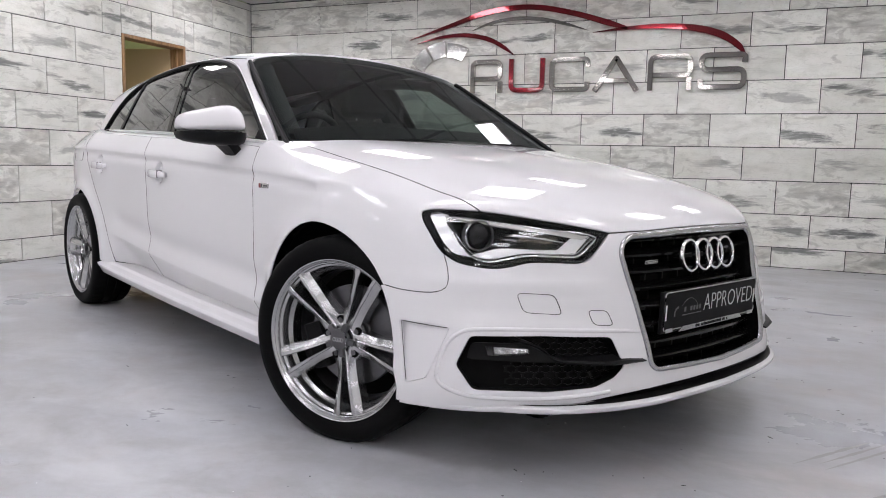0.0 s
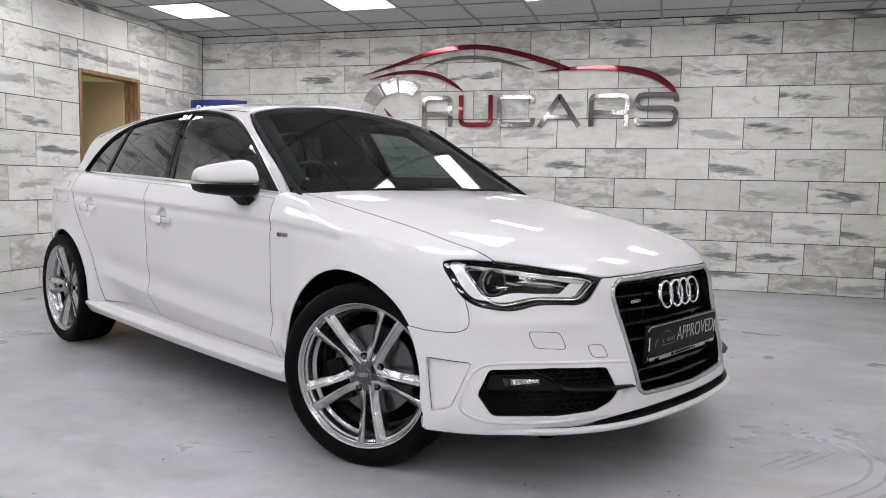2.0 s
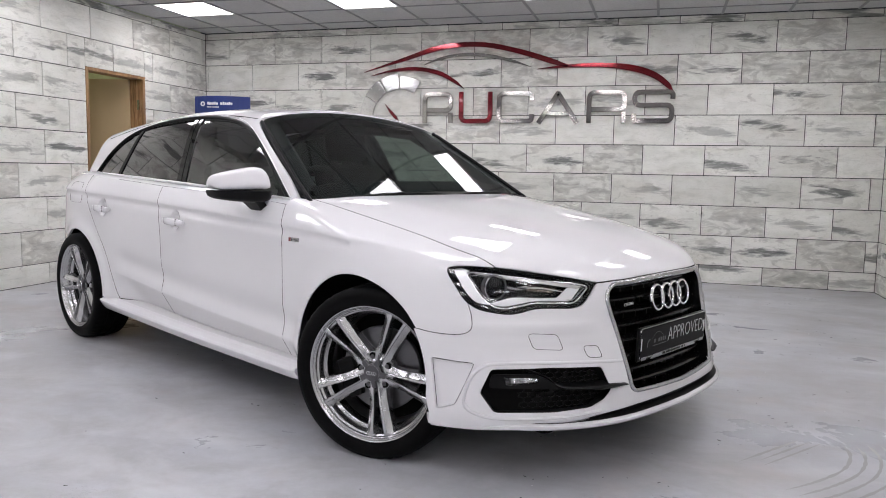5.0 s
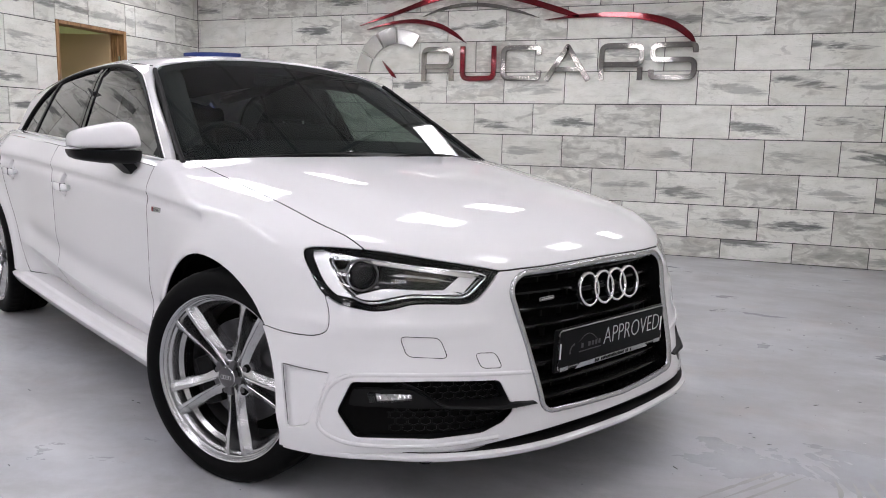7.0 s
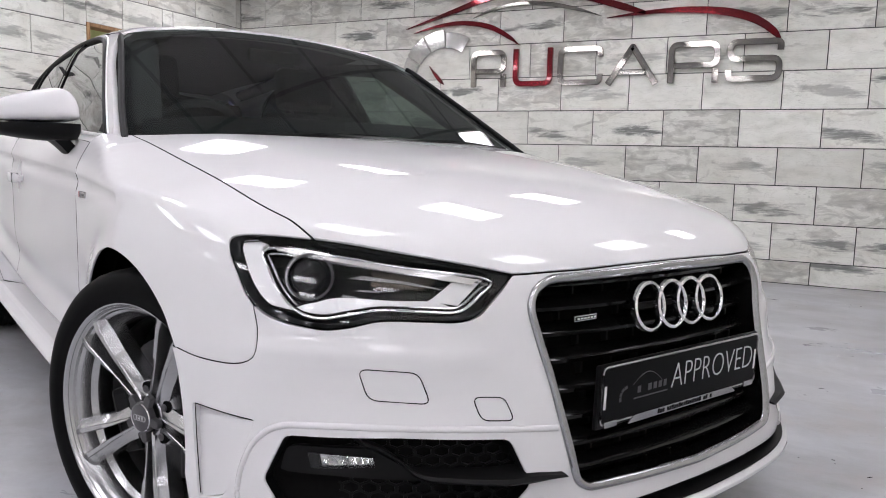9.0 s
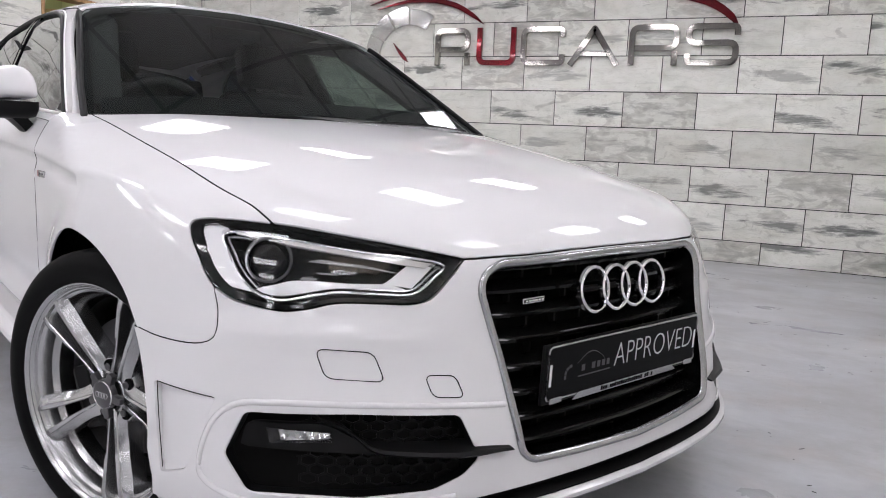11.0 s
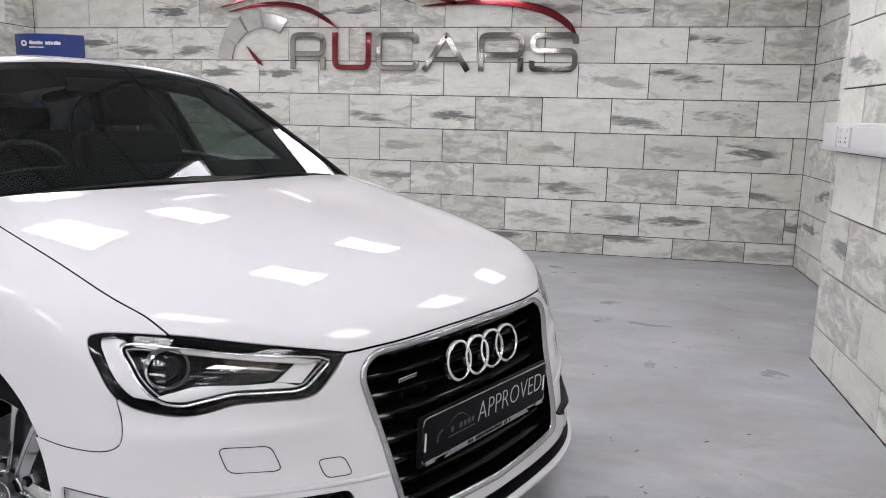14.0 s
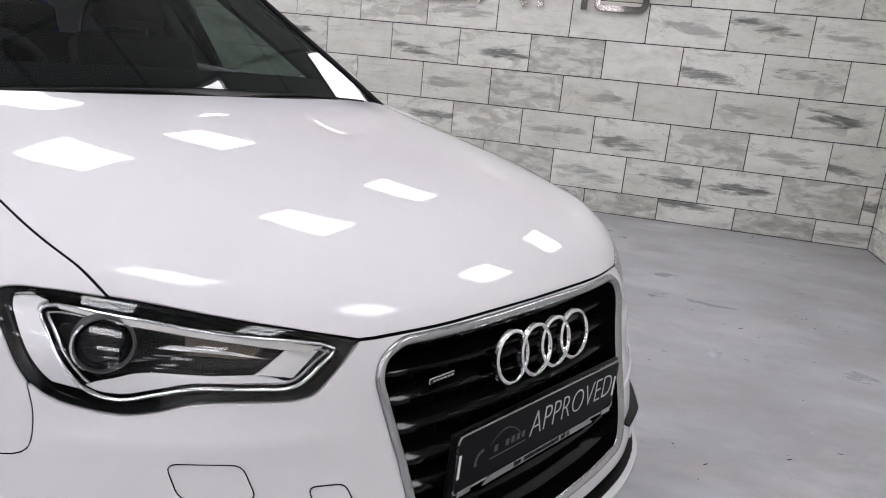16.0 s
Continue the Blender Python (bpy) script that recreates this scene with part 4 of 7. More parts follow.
# ---------------------------------------------------------------- the car: glass, lamps, trim
def deeper(f, d):
    return lambda X, Y, Z: f(X, Y, Z) + d


def inner_loop(chart, ring, d):
    """An outline set in by d in the chart; given back as near points by way of the chart's own rays."""
    q = chart.to2(np.array(ring, float))
    t = np.roll(q, -1, 0) - np.roll(q, 1, 0)
    nn = np.stack([-t[:, 1], t[:, 0]], 1) / np.maximum(np.linalg.norm(t, axis=1), 1e-9)[:, None]
    area = 0.5 * np.sum(q[:, 0] * np.roll(q[:, 1], -1) - np.roll(q[:, 0], -1) * q[:, 1])
    q = q + nn * d * (1 if area > 0 else -1)
    o, w, _ = chart.ray(q)
    return o + w * 0.5


def lifted_line(chart, f, ring, offset):
    q = chart.to2(np.array(ring, float))
    return chart.lift(q, f, offset)[0]


def to_local(p, side=1):
    return np.array(p) * np.array([1, -side, 1])


# windscreen: glass with a black printed border
screen_half = np.concatenate([(SCREEN_EDGE[::-1] + np.array([0.004, 0, 0])) * np.array([1, 0.982, 1]), COWL[::-1][1:] + np.array([-0.015, 0, 0.004])])
screen_line = both(screen_half)
glass = part("windscreen", skin_mesh("windscreen", skin(FRONT, cabin_f, screen_line, step=0.05, offset=-0.002, flange=0.004), 1), M_GLASS, CAR, "tinted windscreen")
glass.visible_shadow = False
inner_half = np.concatenate([(SCREEN_EDGE[::-1] + np.array([0.03, 0, -0.03])) * np.array([1, 0.955, 1]), [(-0.52, 0.655, 0.965), (-0.49, 0.45, 0.985), (-0.47, 0.2, 0.99), (-0.465, 0, 0.99)]])
part("screen_border", skin_mesh("screen_border", skin(FRONT, deeper(cabin_f, 0.009), screen_line, [both(inner_half)], step=0.05, flange=0.002), 1), M_FRIT, glass, "black printed border")
bq = both(np.array([(0.0, 1.264), (0.30, 1.257), (0.46, 1.228), (0.545, 1.165), (0.61, 1.04), (0.30, 1.0), (0.0, 0.995)]) @ np.array([[0, 1, 0], [0, 0, 1.0]]))
bq[:, 0] = -2.985 - 1.0 * (1.30 - bq[:, 2]) + 0.80 * bq[:, 1] ** 2
bv = [tuple(to_local(p)) for p in bq]
bmr = bmesh.new()
fr = bmr.faces.new([bmr.verts.new(p) for p in bv])
bmesh.ops.solidify(bmr, geom=[fr], thickness=0.005)
rw_ob = part("rear_window", bmr, M_TINT, CAR, "dark tinted rear window")
rw_ob.visible_shadow = False

# side glass, pillar blacks and trim lines
def side_window(name, pts, mat, label):
    out = []
    for s in (1, -1):
        g = part(name, skin_mesh(name, skin(SIDE, cabin_f, on_cabin(pts, r=0.02), step=0.05, offset=-0.006, flange=0.004), s), mat, CAR, label)
        g.visible_shadow = False
        out.append(g)
    return out


side_window("front_side_window", [(-0.615, 0.912), (-0.75, 1.018), (-0.90, 1.121), (-1.05, 1.206), (-1.2, 1.261), (-1.4, 1.295), (-1.655, 1.307), (-1.545, 0.957), (-1.0, 0.934)], M_SIDEGLASS, "clear green-tinted side window")
side_window("rear_side_window", [(-1.565, 0.958), (-1.675, 1.307), (-2.0, 1.297), (-2.28, 1.262), (-2.355, 0.982)], M_TINT, "dark privacy glass")
side_window("quarter_window", [(-2.365, 0.982), (-2.29, 1.260), (-2.45, 1.220), (-2.63, 1.121), (-2.755, 0.989)], M_TINT, "dark privacy glass")


def cabin_strip(name, a, b, width0, width1, mat, offset=0.0, label=""):
    """A band up the cabin side between two lines of (x, z)."""
    for s in (1, -1):
        ring = on_cabin([(a[0] + width0, a[1]), (b[0] + width1, b[1]), b, a], r=0.002)
        part(name, skin_mesh(name, skin(SIDE, cabin_f, ring, step=0.04, offset=offset, flange=0.008), s), mat, CAR, label)


cabin_strip("centre_pillar", (-1.600, 0.958), (-1.705, 1.306), 0.095, 0.085, M_GLOSS, -0.001, "gloss black pillar cover")
cabin_strip("pillar_seal", (-1.553, 0.960), (-1.664, 1.306), 0.006, 0.006, M_DARK, 0.0005)
cabin_strip("window_divider", (-2.385, 0.984), (-2.302, 1.258), 0.045, 0.030, M_BLACK, -0.001)
mirror_tri = [(-0.617, 0.917), (-0.70, 0.98), (-0.715, 0.925)]
for s in (1, -1):
    part("mirror_base_cover", skin_mesh("mirror_base_cover", skin(SIDE, cabin_f, on_cabin(mirror_tri, r=0.004), step=0.04, offset=-0.001, flange=0.006), s), M_BLACK, CAR)


def trim_line(name, pts, r, mat, f, chart, offset=0.001, squash=1.0, n=6, parent=None, sides=8):
    line = lifted_line(chart, f, pts, offset)
    for s in (1, -1):
        part(name, tube(to_local(line, s), r, sides, squash=squash), mat, parent or CAR)


trim_line("window_trim", on_cabin([(a, b + 0.003) for a, b in WIN_TOP], 5), 0.0026, M_TRIM, cabin_f, SIDE, 0.001)
trim_line("window_seal", on_cabin([(a - 0.002, b - 0.009) for a, b in WIN_TOP], 5), 0.009, M_BLACK, cabin_f, SIDE, -0.002)
# painted shoulder between the door edge and the glass
def belt_ledge():
    x = np.linspace(-0.548, -2.92, 72)
    z = np.interp(x, (-2.75, -2.52, -1.635, -1.0, -0.60, -0.545), (0.985, 0.975, 0.938, 0.918, 0.896, 0.891))
    yd, yc = side_y(x, z), cabin_y(x, z + 0.014)
    k = len(x)
    rows = [np.stack([x, yd - 0.001, z - 0.001], 1), np.stack([x, yd - 0.005, z + 0.003], 1), np.stack([x, (yd + yc) / 2 + 0.003, z + 0.009], 1), np.stack([x, yc + 0.001, z + 0.013], 1)]
    faces = [(r * k + i, r * k + i + 1, (r + 1) * k + i + 1, (r + 1) * k + i) for r in range(3) for i in range(k - 1)]
    v = np.concatenate(rows)
    for s in (1, -1):
        part("belt_ledge", smooth(mesh_from("belt_ledge", to_local(v, s), faces if s == 1 else [f[::-1] for f in faces]), 60), M_PAINT, CAR)


belt_ledge()
trim_line("belt_trim", on_cabin([(-2.74, 0.985), (-2.3, 0.977), (-1.6, 0.955), (-1.0, 0.930), (-0.60, 0.908)], 8), 0.0062, M_TRIM, cabin_f, SIDE, 0.007)
trim_line("screen_seal", (SCREEN_EDGE[:27] + np.array([0.006, 0.000, 0.0])) * np.array([1, 0.988, 1]), 0.0095, M_BLACK, cabin_f, FRONT, -0.001)
trim_line("roof_seam", on_cabin([(-1.12, 1.290), (-1.4, 1.316), (-1.8, 1.318), (-2.3, 1.287), (-2.8, 1.207)], 6), 0.003, M_DARK, cabin_f, SHELL, -0.002)

# roof spoiler
sp = bmesh.new()
prof = [(-2.90, 1.288), (-3.00, 1.283), (-3.085, 1.261), (-3.09, 1.249), (-3.02, 1.245), (-2.92, 1.256)]
ringv = []
for y in np.linspace(-0.50, 0.50, 15):
    k = 1 - (abs(y) / 0.60) ** 3 * 0.75
    ringv.append([sp.verts.new((-2.90 + 0.07 * (abs(y) / 0.5) ** 3 + (x + 2.90) * k, y, z - 0.066 * (y / 0.50) ** 2)) for x, z in prof])
for a, b in zip(ringv[:-1], ringv[1:]):
    for i in range(len(prof)):
        sp.faces.new((a[i], a[(i + 1) % len(prof)], b[(i + 1) % len(prof)], b[i]))
sp.faces.new(ringv[0][::-1])
sp.faces.new(ringv[-1])
bmesh.ops.recalc_face_normals(sp, faces=sp.faces)
part("roof_spoiler", sp, M_PAINT, CAR)

# door handles before their hollows
def squarer(v):
    return math.copysign(abs(v) ** 0.6, v)


def door_handle(x, z, parents):
    for s, par in zip((1, -1), parents):
        y0 = float(side_y(np.array(x), np.array(z))) + HOLLOW
        bm = bmesh.new()
        rows = []
        for t in np.linspace(-1, 1, 15):
            w = (1 - abs(t) ** 5) ** 0.5 if abs(t) < 1 else 0.05
            lift = 0.030 - 0.012 * t * t - (0.012 if t < 0 else 0) * t * t
            cy, hz, hy = y0 + lift - 0.004, 0.0175 * max(w, 0.62), 0.010 * max(w, 0.4)
            rows.append([bm.verts.new((x + t * 0.105, -s * (cy + hy * squarer(math.cos(a))), z + 0.012 * t * -0.2 + hz * squarer(math.sin(a)))) for a in np.linspace(0, 2 * math.pi, 13)[:-1]])
        for a, b in zip(rows[:-1], rows[1:]):
            for i in range(12):
                bm.faces.new((a[i], a[(i + 1) % 12], b[(i + 1) % 12], b[i]))
        bm.faces.new(rows[0])
        bm.faces.new(rows[-1][::-1])
        box(bm, (x - 0.10, min(-s * (y0 - 0.01), -s * (y0 + 0.022)), z - 0.009), (x - 0.078, max(-s * (y0 - 0.01), -s * (y0 + 0.022)), z + 0.013), 0.003)
        box(bm, (x + 0.070, min(-s * (y0 - 0.01), -s * (y0 + 0.022)), z - 0.011), (x + 0.095, max(-s * (y0 - 0.01), -s * (y0 + 0.022)), z + 0.009), 0.003)
        bmesh.ops.recalc_face_normals(bm, faces=bm.faces)
        me = bpy.data.meshes.new("door_handle")
        bm.to_mesh(me)
        bm.free()
        part("door_handle", smooth(me, 60), M_PAINT, par)
        part("lock_seam", boxed((x + 0.062, -0.0112, z - 0.0165), (x + 0.0636, 0.0112, z + 0.016), 0.0004), M_DARK, par, m=pose(0, -s * (y0 + 0.0215), 0))


door_handle(-1.412, 0.772, FD)
door_handle(-2.255, 0.795, RD)

# fuel flap outline, parking sensor and washer flaps as fine gaps
def gap_loop(name, chart, ring, parent, sides=(1,), r=0.0012, mat=None, f=body_f):
    line = lifted_line(chart, f, ring, 0.0002)
    for s in sides:
        part(name, tube(to_local(line, s), r, 6, True, 0.8), mat or M_DARK, parent if not isinstance(parent, tuple) else parent[0 if s == 1 else 1])


gap_loop("fuel_flap_gap", SIDE, on_side([tuple(p) for p in rounded([(-2.79, 0.935), (-2.56, 0.93), (-2.535, 0.815), (-2.76, 0.815)], 0.03)], 1), QP)
gap_loop("washer_flap_gap", NOSE, on_nose([(0.642, 0.515), (0.560, 0.510), (0.546, 0.458), (0.632, 0.464)], 0.014), BUMPER, (1, -1))
gap_loop("tow_cover_gap", NOSE, on_nose([(0.482, 0.468), (0.432, 0.466), (0.421, 0.427), (0.474, 0.430)], 0.012), BUMPER)


# thin dark tube for the shade under the vent's top and outer edges
q = NOSE.to2(on_nose([(0.775, 0.4165), (0.834, 0.4215), (0.8255, 0.262)]))
q[:, 0] = NOSE.to2(np.stack([np.interp((0.775, 0.834, 0.8255), (0.77, 0.80, 0.836), (0.452, 0.39, 0.312)), np.array((0.775, 0.834, 0.8255)), q[:, 1]], 1))[:, 0]
line = NOSE.lift(np.concatenate([np.linspace(q[0], q[1], 14), np.linspace(q[1], q[2], 20)[1:]]), body_f, -0.003)[0]
for s in (1, -1):
    part("vent_corner_shade", tube(to_local(line, s), 0.0009, 6), M_DARK, BUMPER)

# side badge
yb = float(side_y(np.array(-0.44), np.array(0.758)))
for s in (1, -1):
    b1 = part("side_badge", boxed((-0.460, -0.003, 0.750), (-0.408, 0.003, 0.766), 0.002), M_ALU, CAR, "small chrome and red badge", pose(0, -s * (yb + 0.002), 0))
    part("badge_inlay", boxed((-0.474, -0.003, 0.750), (-0.462, 0.003, 0.766), 0.002), M_REDPRINT, b1)
    part("badge_letter", boxed((-0.456, -0.0034, 0.753), (-0.446, 0.0034, 0.763), 0.001), M_GREYCAP, b1)
    part("badge_line", boxed((-0.440, -0.0034, 0.755), (-0.413, 0.0034, 0.761), 0.001), M_GREYCAP, b1)

# side skirts
def skirt():
    prof = [(0.735, 0.268), (0.832, 0.263), (0.840, 0.252), (0.868, 0.243), (0.874, 0.232), (0.852, 0.194), (0.80, 0.186)]
    bm = bmesh.new()
    rows = []
    for x in np.linspace(-0.415, -2.275, 40):
        rise = hermite(np.array(x), (-0.41, -1.3, -2.0, -2.275), (0.0, 0.010, 0.028, 0.036))
        k = min(1.0, min(-0.40 - x, x + 2.29) / 0.05)
        row = [(y - (1 - k) * 0.012 + (0.010 if i in (2, 3) and x < -2.1 else 0), z + float(rise)) for i, (y, z) in enumerate(prof)]
        q = rounded([(p[0], p[1]) for p in row], 0.004, 3)
        rows.append([bm.verts.new((x, -p[0], p[1])) for p in q])
    for a, b in zip(rows[:-1], rows[1:]):
        for i in range(len(a)):
            bm.faces.new((a[i], b[i], b[(i + 1) % len(a)], a[(i + 1) % len(a)]))
    bm.faces.new(rows[0])
    bm.faces.new(rows[-1][::-1])
    bmesh.ops.recalc_face_normals(bm, faces=bm.faces)
    me = bpy.data.meshes.new("side_skirt")
    bm.to_mesh(me)
    bm.free()
    return smooth(me, 45)


def mirrored(me):
    """The same mesh on the other side of the car."""
    m2 = me.copy()
    bm = bmesh.new()
    bm.from_mesh(m2)
    bmesh.ops.scale(bm, vec=(1, -1, 1), verts=bm.verts)
    bmesh.ops.reverse_faces(bm, faces=bm.faces)
    bm.to_mesh(m2)
    bm.free()
    return m2


sk = skirt()
part("side_skirt", sk, M_PAINT, CAR)
part("side_skirt", mirrored(sk), M_PAINT, CAR)

# front splitter: a thin white blade under a dark slot
def blade_line(z, out, y1=0.835):
    ys = np.concatenate([np.linspace(0, 0.7, 20), np.linspace(0.72, y1, 14)])
    return np.stack([front_x(ys, np.full(len(ys), 0.235)) + out * np.clip((0.80 - ys) / 0.35, 0, 1) ** 0.7 - 0.016 * np.clip((ys - 0.62) / 0.16, 0, 1), ys, z + 0.0 * ys], 1)


def splitter():
    bm = bmesh.new()
    a = both(blade_line(0.0, 0.030)[::-1])
    n, rows = len(a), []
    for i in range(n):
        y = abs(a[i][1])
        z = 0.217 + 0.010 * np.clip((0.6 - y) / 0.4, 0, 1) - 0.012 * np.clip((y - 0.70) / 0.13, 0, 1)
        th = 0.015
        prof = [(-0.10, z + 0.004), (-0.012, z + 0.004), (-0.001, z - 0.001), (0.0, z - th * 0.5), (-0.006, z - th), (-0.10, z - th - 0.006)]
        d = np.array([a[i][0] + 0.1, a[i][1] * 0.35])
        d = d / np.linalg.norm(d)
        rows.append([bm.verts.new((a[i][0] + d[0] * o, -(a[i][1] + d[1] * o), zz)) for o, zz in prof])
    for p, q in zip(rows[:-1], rows[1:]):
        for i in range(len(p)):
            bm.faces.new((p[i], p[(i + 1) % len(p)], q[(i + 1) % len(p)], q[i]))
    bm.faces.new(rows[0])
    bm.faces.new(rows[-1])
    bmesh.ops.recalc_face_normals(bm, faces=bm.faces)
    me = bpy.data.meshes.new("splitter")
    bm.to_mesh(me)
    bm.free()
    return smooth(me, 50)


part("splitter", splitter(), M_PAINT, BUMPER)


def slot_floor():
    """Black tray on the blade, behind its lip; it narrows to nothing at the corners."""
    a = both(blade_line(0.0, 0.030, 0.735)[::-1])
    rows = []
    for x, y, _ in a:
        z = 0.2225 + 0.010 * np.clip((0.6 - abs(y)) / 0.4, 0, 1)
        w = 0.055 * np.clip((0.53 - abs(y)) / 0.12, 0.02, 1)
        d = np.array([x + 0.1, y * 0.35])
        d = d / np.linalg.norm(d)
        rows.append([(x + d[0] * o, -(y + d[1] * o), z + h) for o, h in ((-0.013, 0.0), (-0.015, 0.0015), (-0.015 - w, 0.0015), (-0.015 - w, 0.0))])
    v = [p for r in rows for p in r]
    return mesh_from("slot_floor", v, [(i * 4 + k, i * 4 + k + 1, i * 4 + k + 5, i * 4 + k + 4) for i in range(len(rows) - 1) for k in range(3)])


part("slot_floor", slot_floor(), M_BLACK, BUMPER)
# dark slot between the bumper and its splitter
slot = both(np.concatenate([on_nose([(0.0, 0.266), (0.3, 0.262), (0.52, 0.250), (0.60, 0.232)]), on_nose([(0.60, 0.200), (0.3, 0.200), (0.0, 0.200)])]))
part("splitter_slot", skin_mesh("splitter_slot", skin(NOSE, deeper(body_f, 0.016), slot, step=0.04, flange=0.01), 1), M_BLACK, BUMPER, "black slot")
bead = lifted_line(NOSE, body_f, on_nose(spline([(0.45, 0.254), (0.58, 0.243), (0.70, 0.240), (0.766, 0.246), (0.795, 0.268), (0.797, 0.310), (0.777, 0.385), (0.750, 0.413), (0.710, 0.4195), (0.58, 0.420), (0.43, 0.4135), (0.345, 0.408)], 6)), -0.002)
for s in (1, -1):
    part("bumper_bead", tube(to_local(bead, s), 0.0062, 10), M_PAINT, BUMPER)

# ---------------------------------------------------------------- fog intakes
def faceted():
    mat = material("faceted_reflector", (0.6, 0.6, 0.6), 0.12, metal=1.0)
    k = Nodes(mat)
    k.bump(k.add("TexVoronoi", Vector=k.coords((1, 1, 1)), Scale=70.0).outputs[0], 1.0, 0.012)
    return mat


M_FOGCHIP = faceted()


def hex_mesh(chart, f, ring, size, offset):
    """A honeycomb of hexagonal rims over an area."""
    q = chart.to2(np.array(ring, float))
    lo, hi = q.min(0), q.max(0)
    centres = []
    r = 0
    v = lo[1]
    while v < hi[1]:
        u = lo[0] + (size * 0.87 if r % 2 else 0)
        while u < hi[0]:
            centres.append((u, v))
            u += size * 1.74
        v += size * 1.05
        r += 1
    c = np.array(centres)
    c = c[inside_poly(c, q)]
    w = np.radians(np.arange(6) * 60 + 30)
    rims, drops = (0.98, 0.80, 0.74), (0.0, 0.0, -0.012)
    h = np.array([(cx + size * rr * math.cos(t), cy + size * 0.70 * rr * math.sin(t)) for cx, cy in c for rr in rims for t in w])
    p, nrm = chart.lift(h, f, offset)
    p = p + nrm * np.array([d for _ in c for d in drops for _ in range(6)])[:, None]
    faces = []
    for k in range(len(c)):
        b = k * 18
        for i in range(6):
            j = (i + 1) % 6
            faces += [(b + i, b + j, b + 6 + j, b + 6 + i), (b + 6 + i, b + 6 + j, b + 12 + j, b + 12 + i)]
        faces.append(tuple(range(b + 12, b + 18)))
    verts = p
    return np.array(verts), faces


def fog_unit(s, ring):
    e = part("air_intake", skin_mesh("air_intake", skin(NOSE, deeper(body_f, 0.045), inner_loop(NOSE, ring, -0.006), step=0.03, flange=0), s), M_DARK, CAR, "black lower air intake")
    v, f = hex_mesh(NOSE, body_f, inner_loop(NOSE, ring, 0.004), 0.0155, -0.033)
    tagged(part("honeycomb", mesh_from("honeycomb", to_local(v, s), f), M_BLACK, e), kind="stuff")
    wall_v, wall_n = NOSE.lift(NOSE.to2(ring), body_f)
    inner = wall_v - wall_n * 0.046
    n = len(ring)
    vv = np.concatenate([wall_v - wall_n * 0.004, inner])
    part("intake_surround", mesh_from("intake_surround", to_local(vv, s), [(i, (i + 1) % n, n + (i + 1) % n, n + i) for i in range(n)]), M_BLACK, e)
    # fog lamp in its black housing
    house = on_nose([(0.745, 0.384), (0.640, 0.386), (0.585, 0.350), (0.560, 0.330), (0.680, 0.335), (0.757, 0.336)], 0.012)
    h = part("fog_lamp_housing", skin_mesh("fog_lamp_housing", skin(NOSE, deeper(body_f, 0.012), house, step=0.02, flange=0.03), s), M_BLACK, e)
    lamp = on_nose([(0.722, 0.377), (0.634, 0.374), (0.634, 0.354), (0.719, 0.346)], 0.004)
    l = part("fog_lamp", skin_mesh("fog_lamp", skin(NOSE, deeper(body_f, 0.0105), lamp, step=0.02, flange=0.006), s), M_GLOSS, e, "fog lamp with a small bright reflector")
    shiny = on_nose([(0.707, 0.3752), (0.636, 0.3725), (0.636, 0.3585), (0.705, 0.3520)], 0.003)
    part("fog_reflector", skin_mesh("fog_reflector", skin(NOSE, deeper(body_f, 0.0095), shiny, step=0.012, flange=0.002), s), M_FOGCHIP, e, "bright faceted reflector")
    l2 = on_nose([(0.722, 0.377), (0.634, 0.374), (0.634, 0.354), (0.719, 0.346)], 0.004)
    g = part("fog_lens", skin_mesh("fog_lens", skin(NOSE, deeper(body_f, 0.006), l2, step=0.02, flange=0.003), s), M_LENS, e)
    g.visible_shadow = False
    # the winglet that runs from the lamp towards the grille
    line = spline([(0.640, 0.392), (0.600, 0.372), (0.572, 0.343), (0.52, 0.336), (0.45, 0.334), (0.39, 0.334), (0.345, 0.331)], 6)
    c = lifted_line(NOSE, body_f, on_nose(line), 0.006)
    c[:, 0] += np.interp(c[:, 1], (0.34, 0.45, 0.6), (0.004, 0.008, -0.022))
    bm = bmesh.new()
    rows = []
    for i, p in enumerate(c):
        w = np.interp(i / len(c), (0, 0.4, 0.75, 1.0), (0.006, 0.008, 0.009, 0.003))
        back = np.interp(i / len(c), (0, 0.75, 0.9, 1.0), (0.04, 0.05, 0.03, 0.01))
        rows.append([bm.verts.new(to_local(q, s)) for q in ((p[0], p[1], p[2] + w * 0.3), (p[0] + 0.006, p[1], p[2] - w * 0.4), (p[0], p[1], p[2] - w), (p[0] - back, p[1], p[2] - w * 0.5), (p[0] - back, p[1], p[2] + w))])
    for a, b in zip(rows[:-1], rows[1:]):
        for i in range(5):
            bm.faces.new((a[i], a[(i + 1) % 5], b[(i + 1) % 5], b[i]))
    bm.faces.new(rows[0])
    bm.faces.new(rows[-1])
    bmesh.ops.recalc_face_normals(bm, faces=bm.faces)
    part("winglet", bm, M_BLACK, e)


fog_unit(1, fog_r)
fog_unit(-1, fog_r)

